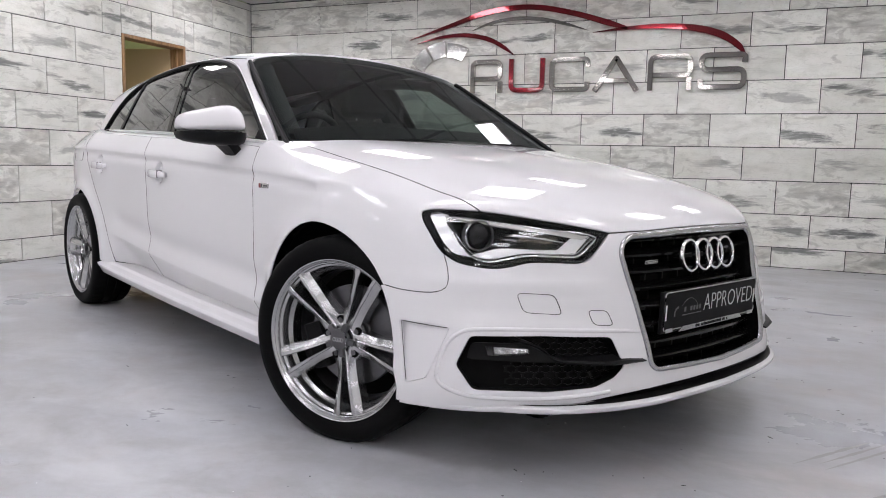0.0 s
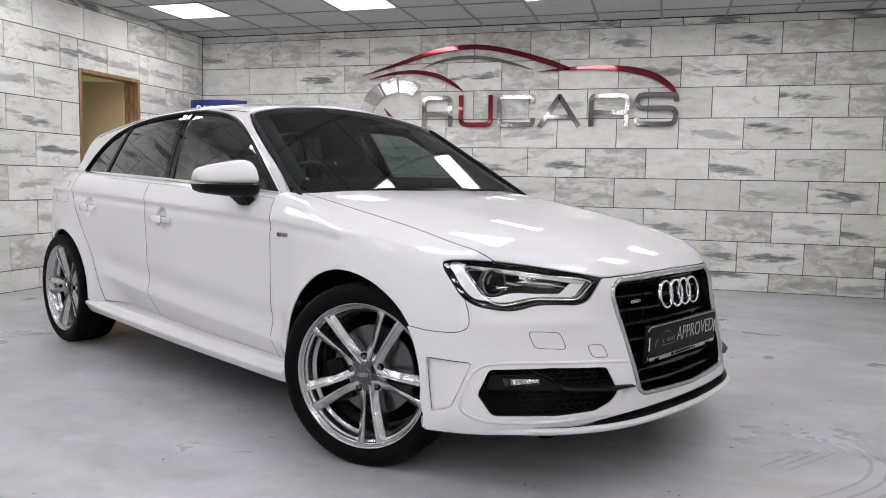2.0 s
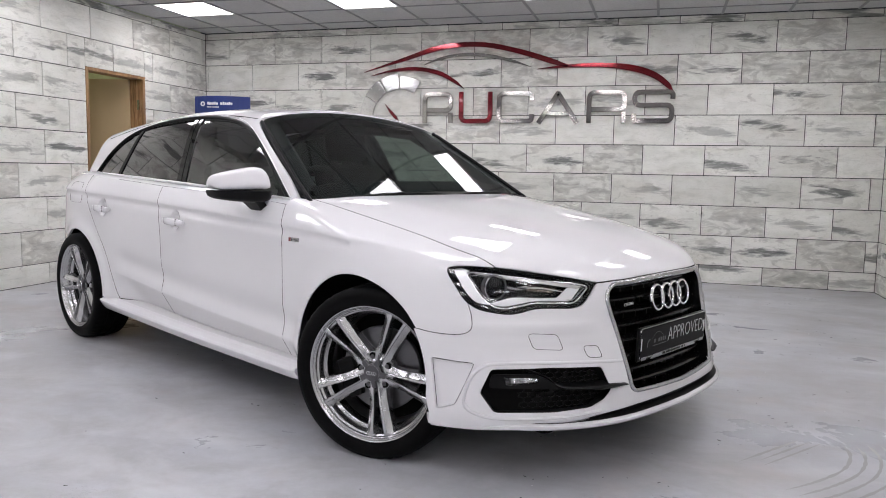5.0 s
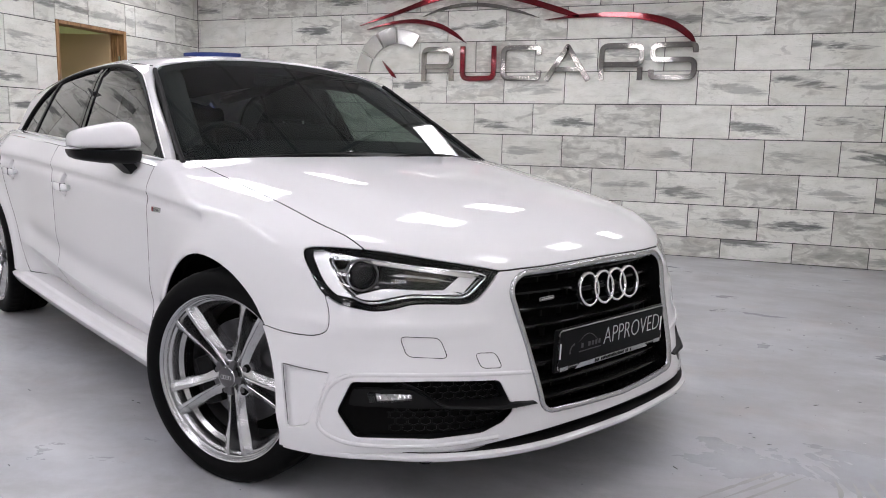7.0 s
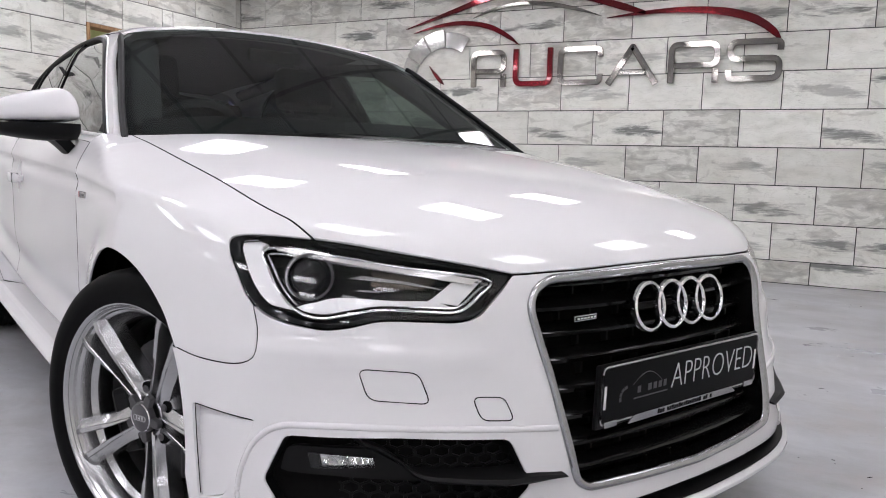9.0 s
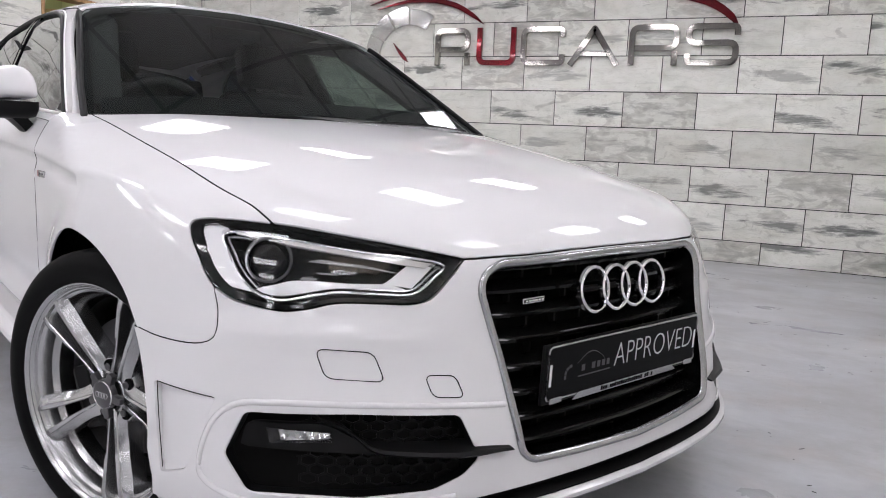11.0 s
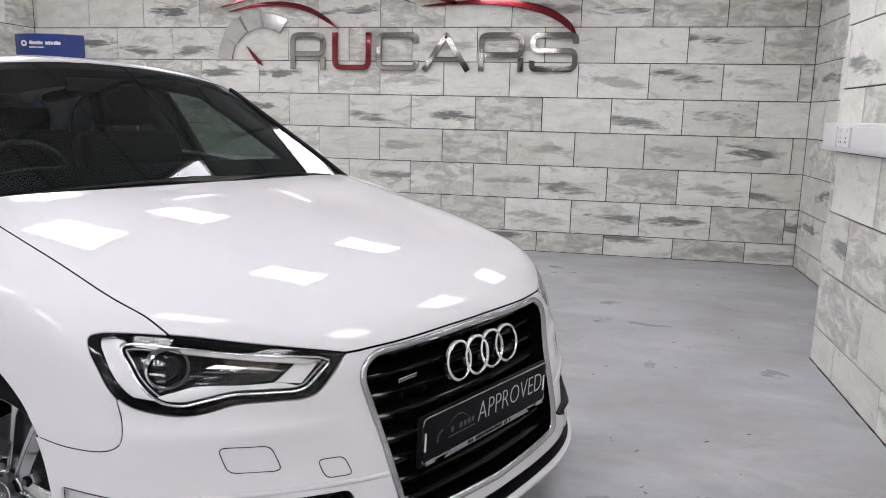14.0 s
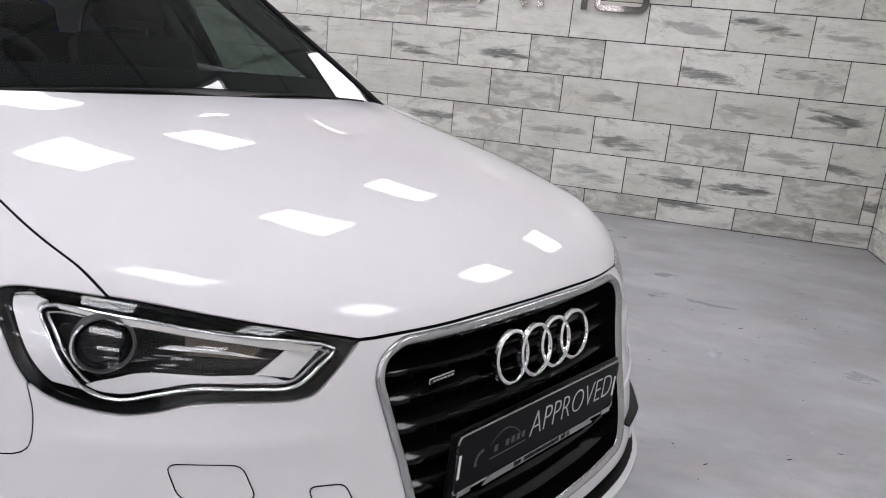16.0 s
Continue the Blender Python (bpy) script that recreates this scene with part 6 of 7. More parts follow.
box(under, (-2.2, -0.80, 0.195), (-0.43, 0.80, 0.25), 0.01)
part("floor_pan", under, M_DARK, CAR)
part("engine_bay", boxed((-0.42, -0.55, 0.26), (0.55, 0.55, 0.62), 0.03), M_DARK, CAR)

# ---------------------------------------------------------------- door mirrors
def mirror(s):
    secs = []
    # outboard sections: distance out, centre x, half depth, rise over the seam, drop below it
    for y, cx, dx, up, down in ((0.794, -0.722, 0.045, 0.048, 0.028), (0.803, -0.722, 0.066, 0.078, 0.043), (0.828, -0.727, 0.080, 0.101, 0.050), (0.860, -0.738, 0.087, 0.099, 0.050),
                                (0.900, -0.757, 0.087, 0.090, 0.047), (0.940, -0.782, 0.081, 0.079, 0.042), (0.972, -0.804, 0.072, 0.069, 0.036), (0.988, -0.818, 0.060, 0.058, 0.028), (0.994, -0.826, 0.040, 0.038, 0.016)):
        ring = []
        for a in np.linspace(0, 2 * math.pi, 29)[:-1]:
            ca, sa = math.cos(a), math.sin(a)
            px = math.copysign(abs(ca) ** 0.55, ca)
            pz = math.copysign(abs(sa) ** 0.75, sa)
            # flatter behind, where the glass sits; the top falls away forwards
            ring.append((cx + dx * (px * (1 - 0.14 * max(pz, 0)) if px > 0 else px * 0.75), y, 0.943 + (up if pz > 0 else down) * pz))
        secs.append(ring)
    bm = bmesh.new()
    rows = [[bm.verts.new(to_local(p, s)) for p in r] for r in secs]
    for a, b in zip(rows[:-1], rows[1:]):
        for i in range(28):
            bm.faces.new((a[i], a[(i + 1) % 28], b[(i + 1) % 28], b[i]))
    bm.faces.new(rows[0])
    bm.faces.new(rows[-1])
    bmesh.ops.recalc_face_normals(bm, faces=bm.faces)
    # the far mirror is folded back against its window
    fold_back = pose(-0.745, 0.755, -0.034, 0, 0, 72) @ pose(0.745, -0.80, 0) if s == -1 else None
    e = empty("door_mirror", fold_back, CAR)
    e["label"] = "white door mirror with a black lower half"
    for name, up, mat in (("mirror_cap", True, M_PAINT), ("mirror_housing", False, M_BLACK)):
        b2 = bm.copy()
        r = bmesh.ops.bisect_plane(b2, geom=b2.verts[:] + b2.edges[:] + b2.faces[:], plane_co=(0, 0, 0.9435 if up else 0.9425), plane_no=(0, 0, 1), clear_inner=up, clear_outer=not up)
        es = [g for g in r["geom_cut"] if isinstance(g, bmesh.types.BMEdge)]
        bmesh.ops.edgeloop_fill(b2, edges=es)
        me = bpy.data.meshes.new(name)
        b2.to_mesh(me)
        b2.free()
        ob = part(name, smooth(me, 50), mat, e)
        if up:
            mod = ob.modifiers.new("soft", "SUBSURF")
            mod.levels = mod.render_levels = 1
    bm.free()
    arm = bmesh.new()
    rows = []
    for t in np.linspace(0, 1, 8):
        y = 0.795 + 0.082 * t ** 1.2
        z = 0.846 + 0.085 * t
        rows.append([arm.verts.new(to_local((-0.745 + 0.005 * t + dx * (0.042 + 0.034 * t), y + dy * 0.030, z + 0.010 * dy * (1 - t)), s)) for dx, dy in ((-1, -0.6), (-0.9, 0.9), (0.0, 1.0), (0.9, 0.9), (1, -0.6), (0, -1))])
    for a, b in zip(rows[:-1], rows[1:]):
        for i in range(6):
            arm.faces.new((a[i], a[(i + 1) % 6], b[(i + 1) % 6], b[i]))
    arm.faces.new(rows[0])
    arm.faces.new(rows[-1])
    bmesh.ops.recalc_face_normals(arm, faces=arm.faces)
    part("mirror_arm", arm, M_BLACK, e)
    gm = lathe([(0.001, 0.0), (0.060, 0.0), (0.062, -0.002)], 32)
    part("mirror_glass", gm, M_CHROME, e, m=pose(-0.818, -s * 0.885, 0.966, 0, 0, 90) @ Matrix.Diagonal((1.2, 1, 0.95, 1)))


mirror(1)
mirror(-1)

# ---------------------------------------------------------------- wipers and scuttle
scuttle = []
for y in np.linspace(-0.70, 0.70, 29):
    scuttle.append((y, float(np.interp(abs(y), (0, 0.25, 0.45, 0.62, 0.70), (-0.40, -0.405, -0.43, -0.475, -0.505))), float(np.interp(abs(y), (0, 0.25, 0.45, 0.62, 0.70), (0.925, 0.92, 0.912, 0.902, 0.896)))))
bm = bmesh.new()
rows = [[bm.verts.new((x + 0.03, y, z - 0.02)), bm.verts.new((x - 0.005, y, z + 0.001)), bm.verts.new((x - 0.06, y, z + 0.015)), bm.verts.new((x - 0.12, y, z + 0.02))] for y, x, z in scuttle]
for a, b in zip(rows[:-1], rows[1:]):
    for i in range(3):
        bm.faces.new((a[i], b[i], b[i + 1], a[i + 1]))
part("scuttle_panel", bm, M_BLACK, CAR)
for y0, y1 in ((-0.50, 0.14), (0.05, 0.62)):
    pts = [(float(screen_x(np.array(abs(y)), np.array(z))) + 0.02, y, z) for y, z in ((y0, 0.922), ((y0 + y1) / 2, 0.934), (y1, 0.918))]
    part("wiper_blade", tube(spline(pts, 6), 0.006, 6), M_BLACK, CAR)
    ax = (-0.44, y1 - 0.03, 0.912)
    part("wiper_arm", tube([ax, (-0.46, (y0 + y1) / 2 + 0.1, 0.932), pts[1]], 0.006, 6), M_BLACK, CAR)

# ---------------------------------------------------------------- cabin
def seat(x, y, parent):
    e = part("front_seat", boxed((x - 0.25, y - 0.25, 0.40), (x + 0.25, y + 0.25, 0.54), 0.06, 3), M_SEAT, parent, "dark cloth front seat")
    back = boxed((-0.07, -0.245, 0.0), (0.07, 0.245, 0.58), 0.06, 3)
    part("seat_back", back, M_SEAT, e, m=pose(x - 0.24, y, 0.50, 0, -17, 0))
    head = boxed((-0.05, -0.135, 0.0), (0.05, 0.135, 0.19), 0.045, 3)
    part("headrest", head, M_SEAT, e, m=pose(x - 0.42, y, 1.085, 0, -12, 0))
    for dy in (-0.06, 0.06):
        part("headrest_post", tube([(x - 0.405, y + dy, 1.03), (x - 0.42, y + dy, 1.10)], 0.006, 6), M_CHROME, e)


seat(-1.15, -0.36, CAR)
seat(-1.15, 0.36, CAR)
part("rear_bench", boxed((-2.35, -0.60, 0.42), (-1.85, 0.60, 0.55), 0.05, 3), M_SEAT, CAR)
part("rear_backrest", boxed((-0.07, -0.60, 0.0), (0.07, 0.60, 0.56), 0.05, 3), M_SEAT, CAR, m=pose(-2.38, 0, 0.50, 0, -22, 0))
for y in (-0.36, 0.0, 0.36):
    part("rear_headrest", boxed((-0.04, -0.12, 0.0), (0.04, 0.12, 0.13), 0.035, 3), M_SEAT, CAR, m=pose(-2.60, y, 1.03, 0, -15, 0))
# dashboard: a long rounded form with a hood over the instruments
bm = bmesh.new()
rows = []
for y in np.linspace(-0.70, 0.70, 29):
    hood = 0.045 * math.exp(-((y + 0.36) / 0.17) ** 4)
    prof = [(-0.46 - 0.1 * y * y, 0.900), (-0.60, 0.925 + hood * 0.2), (-0.74, 0.930 + hood), (-0.83, 0.915 + hood), (-0.86, 0.86), (-0.84, 0.72), (-0.78, 0.55), (-0.50, 0.50)]
    rows.append([bm.verts.new((x, y, z)) for x, z in prof])
for a, b in zip(rows[:-1], rows[1:]):
    for i in range(7):
        bm.faces.new((a[i], b[i], b[i + 1], a[i + 1]))
bm.faces.new(rows[0])
bm.faces.new(rows[-1][::-1])
bmesh.ops.recalc_face_normals(bm, faces=bm.faces)
me = bpy.data.meshes.new("dashboard")
bm.to_mesh(me)
bm.free()
part("dashboard", smooth(me, 50), M_DASH, CAR, "dark soft-touch dashboard")
sw = lathe([(0.172 + 0.0145 * math.cos(t), 0.0145 * math.sin(t)) for t in np.linspace(0, 2 * math.pi, 13)], 48)
SWH = part("steering_wheel", sw, M_DASH, CAR, "black three-spoke steering wheel", pose(-0.985, -0.36, 0.885, 0, 0, 90) @ pose(0, 0, 0, 24, 0, 0))
part("wheel_boss", boxed((-0.055, -0.02, -0.055), (0.055, 0.03, 0.05), 0.02), M_DASH, SWH)
for a in (0, 180, 270):
    part("wheel_spoke", boxed((0.05, -0.008, -0.018), (0.165, 0.008, 0.018), 0.005), M_ALU if a == 270 else M_DASH, SWH, m=pose(0, 0, 0, 0, -a, 0))
part("centre_console", boxed((-1.35, -0.11, 0.30), (-0.80, 0.11, 0.60), 0.03), M_DASH, CAR)
part("rear_view_mirror", boxed((-1.140, -0.105, 1.225), (-1.115, 0.105, 1.275), 0.012), M_BLACK, CAR)
part("headlining", skin_mesh("headlining", skin(TOP, deeper(cabin_f, 0.035), both([(-1.22, 0.0, 1.34), (-1.20, 0.42, 1.31), (-1.5, 0.50, 1.34), (-2.2, 0.48, 1.33), (-2.9, 0.40, 1.25), (-2.95, 0.0, 1.27)][::-1]), step=0.08, flange=0), 1), M_DASH, CAR)
for s in (1, -1):
    part("door_card", boxed((-2.45, min(-s * 0.70, -s * 0.76), 0.35), (-0.62, max(-s * 0.70, -s * 0.76), 0.905), 0.02), M_DASH, CAR)
    belt = tube([(-1.62, -s * 0.66, 1.19), (-1.50, -s * 0.56, 0.95), (-1.40, -s * 0.58, 0.60)], 0.012, 6, squash=0.2)
    part("seat_belt", belt, M_SEAT, CAR)
# inner trim of the pillars and roof rails
for s in (1, -1):
    for name, line, r in (("front_pillar_trim", [(-0.60, 0.655, 0.915), (-0.85, 0.585, 1.075), (-1.14, 0.500, 1.245)], 0.060),
                          ("centre_pillar_trim", [(-1.60, 0.665, 0.85), (-1.64, 0.600, 1.06), (-1.70, 0.505, 1.265)], 0.064),
                          ("roof_rail_trim", [(-1.10, 0.490, 1.235), (-1.45, 0.490, 1.272), (-1.9, 0.480, 1.275), (-2.5, 0.445, 1.21)], 0.045)):
        part(name, tube([(a, -s * b, c) for a, b, c in spline(line, 5)], r, 10, squash=0.6), M_DASH, CAR)
part("boot_floor", boxed((-3.2, -0.62, 0.45), (-2.42, 0.62, 0.52), 0.02), M_DASH, CAR)
part("cabin_floor", boxed((-2.4, -0.70, 0.26), (-0.5, 0.70, 0.30), 0.01), M_DASH, CAR)

# ---------------------------------------------------------------- wall sign: bent steel shapes
SIGN = empty("wall_sign", pose(0, 0, 0))
tagged(SIGN, "polished steel and red dealer sign fixed to the tiled back wall", "sign")


def sign_part(name, outline, mat, depth=0.030, stand=0.006):
    """Thicken a band; its outline runs along one edge and back along the other."""
    o = np.array(outline, float)
    n = len(o) // 2
    a, b = o[:n], o[n:][::-1]
    e = 0.0025
    d = b - a
    d = d / np.maximum(np.linalg.norm(d, axis=1), 1e-6)[:, None]
    w = np.linalg.norm(b - a, axis=1)[:, None]
    k = np.minimum(e, w * 0.3)
    layers = [(a, 0.0), (a, e - depth), (a + d * k, -depth), (b - d * k, -depth), (b, e - depth), (b, 0.0)]
    verts = [(p[0], y, p[1]) for q, y in layers for p in q]
    faces = [(k2 * n + i, k2 * n + i + 1, (k2 + 1) * n + i + 1, (k2 + 1) * n + i) for k2 in range(5) for i in range(n - 1)]
    faces += [tuple(k2 * n for k2 in range(6)), tuple(k2 * n + n - 1 for k2 in range(6))[::-1]]
    me = mesh_from(name, verts, faces)
    bm = bmesh.new()
    bm.from_mesh(me)
    bmesh.ops.recalc_face_normals(bm, faces=bm.faces)
    bm.to_mesh(me)
    bm.free()
    return part(name, smooth(me, 30), mat, SIGN, m=pose(0, -stand, 0))


def ribbon(pts, widths, n=10):
    """A band of changing width along a line, as an outline."""
    c = spline(pts, n)
    w = np.interp(np.linspace(0, 1, len(c)), np.linspace(0, 1, len(widths)), widths)
    t = np.gradient(c, axis=0)
    nn = np.stack([-t[:, 1], t[:, 0]], 1) / np.linalg.norm(t, axis=1)[:, None]
    return np.concatenate([c + nn * w[:, None] / 2, (c - nn * w[:, None] / 2)[::-1]])


def stroke(pts, w, r=0.03):
    """A bent bar of even width with rounded or mitred bends, as an outline."""
    p = [np.array(q, float) for q in pts]
    line = [p[0]]
    for a, b, c in zip(p[:-2], p[1:-1], p[2:]):
        u, v = (a - b) / np.linalg.norm(a - b), (c - b) / np.linalg.norm(c - b)
        d = min(r, np.linalg.norm(a - b) * 0.5, np.linalg.norm(c - b) * 0.5)
        for t in np.linspace(0, 1, 7):
            line.append((1 - t) ** 2 * (b + u * d) + 2 * t * (1 - t) * b + t * t * (b + v * d))
    line.append(p[-1])
    c = np.array([q for i, q in enumerate(line) if i == 0 or np.linalg.norm(q - line[i - 1]) > 1e-5])
    seg = np.diff(c, axis=0)
    seg = seg / np.linalg.norm(seg, axis=1)[:, None]
    t = np.concatenate([seg[:1], seg[:-1] + seg[1:], seg[-1:]])
    t = t / np.linalg.norm(t, axis=1)[:, None]
    stretch = np.concatenate([[1.0], 1 / np.maximum((t[1:-1] * seg[1:]).sum(1), 0.35), [1.0]])
    nn = np.stack([-t[:, 1], t[:, 0]], 1) * stretch[:, None]
    return np.concatenate([c + nn * w / 2, (c - nn * w / 2)[::-1]])


Z0, Z1, SW = 1.535, 1.855, 0.046
ZM = 1.655
def shape(name, x, w, pts, mat, r=0.06, width=SW):
    sign_part(name, stroke([(x + a * w, Z0 + b * (Z1 - Z0)) for a, b in pts], width, r), mat)


# loop-topped frames, channel, bracket, peak and double bend, in polished steel and red
shape("sign_bar", -3.13, 0.33, [(0.07, 0.0), (0.07, 0.93), (0.93, 0.93), (0.93, 0.42), (0.14, 0.42)], M_STEEL)
shape("sign_bar", -3.13, 0.33, [(0.93, 0.34), (0.93, 0.0)], M_STEEL)
shape("sign_channel", -2.735, 0.36, [(0.07, 1.0), (0.07, 0.07), (0.93, 0.07), (0.93, 1.0)], M_RED)
shape("sign_bracket", -2.33, 0.385, [(0.94, 0.72), (0.94, 0.93), (0.06, 0.93), (0.06, 0.07), (0.94, 0.07), (0.94, 0.28)], M_STEEL)
shape("sign_peak", -1.925, 0.44, [(0.06, 0.0), (0.50, 0.93), (0.94, 0.0)], M_STEEL, 0.004, 0.048)
shape("sign_bar", -1.925, 0.44, [(0.26, 0.30), (0.74, 0.30)], M_STEEL, 0.02, 0.042)
shape("sign_bar", -1.42, 0.39, [(0.06, 0.0), (0.06, 0.93), (0.94, 0.93), (0.94, 0.42), (0.12, 0.42)], M_STEEL)
shape("sign_bar", -1.42, 0.39, [(0.92, 0.34), (0.92, 0.0)], M_STEEL)
shape("sign_bend", -0.985, 0.40, [(0.95, 0.72), (0.95, 0.93), (0.06, 0.93), (0.06, 0.54), (0.94, 0.54), (0.94, 0.07), (0.05, 0.07), (0.05, 0.28)], M_STEEL)
# roof line of a car in red and steel
sign_part("sign_roof_line", ribbon([(-3.80, 2.075), (-3.35, 2.20), (-3.0, 2.30), (-2.72, 2.335), (-2.45, 2.325), (-2.1, 2.25), (-1.8, 2.155), (-1.62, 2.095)], (0.004, 0.038, 0.052, 0.05, 0.05, 0.05, 0.055, 0.03)), M_RED, 0.028)
sign_part("sign_tail_line", ribbon([(-1.93, 2.072), (-1.65, 2.095), (-1.3, 2.10), (-1.0, 2.065), (-0.80, 2.0), (-0.66, 1.90), (-0.595, 1.81)], (0.004, 0.028, 0.045, 0.06, 0.062, 0.05, 0.004)), M_RED, 0.028)
sign_part("sign_front_line", ribbon([(-3.72, 2.035), (-3.45, 2.09), (-3.2, 2.10), (-2.95, 2.05), (-2.78, 1.96), (-2.68, 1.885)], (0.003, 0.028, 0.04, 0.045, 0.036, 0.003)), M_RED, 0.028)
sign_part("sign_glass_line", ribbon([(-3.13, 2.14), (-2.95, 2.20), (-2.7, 2.235), (-2.45, 2.22), (-2.2, 2.165), (-1.98, 2.095)], (0.003, 0.026, 0.034, 0.034, 0.028, 0.003)), M_STEEL, 0.02)
# dial: five curved plates and a red needle
DX, DZ = -3.385, 1.60
for a0, a1, r0, r1 in ((176, 151, 0.31, 0.455), (149, 122, 0.30, 0.46), (119, 93, 0.295, 0.455), (90, 58, 0.29, 0.43)):
    aa = np.radians(np.linspace(a0, a1, 9))
    out = [(DX + r1 * math.cos(t), DZ + r1 * math.sin(t)) for t in aa] + [(DX + r0 * math.cos(t), DZ + r0 * math.sin(t)) for t in aa[::-1]]
    sign_part("sign_dial_plate", out, M_STEELMIRROR, 0.024)
sign_part("sign_needle", ribbon([(-3.555, 1.735), (-3.49, 1.655), (-3.44, 1.60), (-3.405, 1.565)], (0.003, 0.03, 0.034, 0.003)), M_RED, 0.022)

# ---------------------------------------------------------------- doorway and open door
DOORSET = empty("doorway", pose(0, 0, 0))
tagged(DOORSET, "oak door frame in the tiled wall with a brown door standing open", "door", kind="structure")
bm = bmesh.new()
x0, x1 = LEFT - 0.14, LEFT + 0.006
box(bm, (x0, DOOR_Y0, 0), (x1, DOOR_Y0 + 0.030, DOOR_Z), 0.003)
part("frame_post", bm, M_OAK, DOORSET)
part("frame_post", boxed((x0, DOOR_Y1 - 0.035, 0), (x1, DOOR_Y1, DOOR_Z), 0.003), M_OAK, DOORSET)
part("frame_stop", boxed((x0, DOOR_Y1 - 0.052, 0), (x0 + 0.075, DOOR_Y1 - 0.0355, DOOR_Z - 0.032), 0.002), M_OAK, DOORSET)
part("frame_head", boxed((x0, DOOR_Y0 + 0.031, DOOR_Z - 0.030), (x1, DOOR_Y1 - 0.036, DOOR_Z), 0.003), M_OAK, DOORSET)
leaf = empty("door_leaf", pose(x0 + 0.0, DOOR_Y1 - 0.060, 0.01, 0, 0, 199), DOORSET)
part("leaf_panel", boxed((0.0, -0.02, 0.0), (0.76, 0.02, 1.89), 0.003), M_DOORLEAF, leaf)
part("door_knob", lathe([(0.001, 0.06), (0.02, 0.058), (0.026, 0.045), (0.02, 0.03), (0.01, 0.02), (0.012, 0.0)], 20), M_ALU, leaf, m=pose(0.70, 0.02, 1.0))
for z in (0.22, 1.65):
    part("hinge", boxed((x0 + 0.078, DOOR_Y1 - 0.046, z - 0.05), (x0 + 0.10, DOOR_Y1 - 0.0352, z + 0.05), 0.002), M_ALU, DOORSET, "steel hinge")
# the passage behind
slab("wall_passage", (LEFT - 2.2, -2.6, 0), (LEFT - 2.1, 0.2, ROOM_H), M_GREENWALL, "pale green painted passage wall")
slab("wall_passage_end", (LEFT - 2.1, 0.1, 0), (LEFT - 0.2, 0.2, ROOM_H), M_GREENWALL, "pale green painted passage wall")
slab("wall_passage_near", (LEFT - 2.1, -2.6, 0), (LEFT - 0.2, -2.5, ROOM_H), M_GREENWALL, "pale green painted passage wall")
slab("ceiling_passage", (LEFT - 2.2, -2.6, ROOM_H), (LEFT - 0.2, 0.2, ROOM_H + 0.1), M_GREENWALL, "pale green passage ceiling", "ceiling")
# out of sight above the door head: added to brighten leaf and passage
pl = empty("passage_light", pose(LEFT - 1.1, -1.2, ROOM_H - 0.03))
tagged(pl, "unseen round lamp added to brighten the passage", "ceiling light")
part("lamp_base", lathe([(0.001, 0.03), (0.14, 0.03), (0.145, 0.0), (0.14, 0.0)], 32), M_PVC, pl, m=pose(0, 0, 0, 90, 0, 0))
part("lamp_shade", lathe([(0.14, 0.0), (0.125, -0.03), (0.08, -0.05), (0.001, -0.055)], 32), emitting("warm_fill_glow", (1.0, 0.86, 0.64), 70.0), pl, "warm white glowing shade of the added lamp", pose(0, 0, 0, 90, 0, 0))

# ---------------------------------------------------------------- blue banner stand in the corner
BAN = empty("banner_stand", pose(-5.33, -0.40, 0, 0, 0, 12))
tagged(BAN, "blue curved advertising banner with white print, standing in the corner", "banner")
bm = bmesh.new()
W = 0.62
cols = []
for t in np.linspace(-0.5, 0.5, 13):
    yy = 0.10 * (t * t * 4) - 0.05
    cols.append([(t * W, yy), (t * W, yy + 0.02)])
vr = [[bm.verts.new((p[0], p[1], z)) for p in c for z in (0.03, 1.80)] for c in cols]
for a, b in zip(vr[:-1], vr[1:]):
    bm.faces.new((a[0], b[0], b[1], a[1]))
    bm.faces.new((a[2], a[3], b[3], b[2]))
    bm.faces.new((a[1], b[1], b[3], a[3]))
    bm.faces.new((a[0], a[2], b[2], b[0]))
bm.faces.new((vr[0][0], vr[0][1], vr[0][3], vr[0][2]))
bm.faces.new((vr[-1][0], vr[-1][2], vr[-1][3], vr[-1][1]))
bmesh.ops.recalc_face_normals(bm, faces=bm.faces)
part("banner_sheet", bm, M_BLUE, BAN)
part("banner_base", boxed((-0.30, -0.10, 0.0), (0.30, 0.14, 0.03), 0.008), M_ALU, BAN)
part("banner_mark", lathe([(0.012, 0.0), (0.026, 0.0), (0.026, 0.003), (0.012, 0.003)], 24), M_PRINT, BAN, m=pose(-0.185, -0.039, 1.715))
for i, (a, b) in enumerate(((-0.13, -0.105), (-0.10, -0.09), (-0.085, -0.06), (-0.055, -0.035), (-0.03, -0.01), (0.015, 0.04), (0.045, 0.06), (0.065, 0.085), (0.09, 0.10), (0.105, 0.125), (0.13, 0.148))):
    part("banner_print", boxed((a, -0.0545 if abs(a) < 0.07 else -0.0505, 1.705), (b, -0.0485 if abs(a) < 0.07 else -0.043, 1.730 if i % 3 else 1.736)), M_PRINT, BAN)
for a, b in ((-0.13, -0.09), (-0.08, -0.06), (-0.05, 0.0)):
    part("banner_small_print", boxed((a, -0.055, 1.675), (b, -0.0485 if a > -0.1 else -0.043, 1.686)), M_PRINT, BAN)

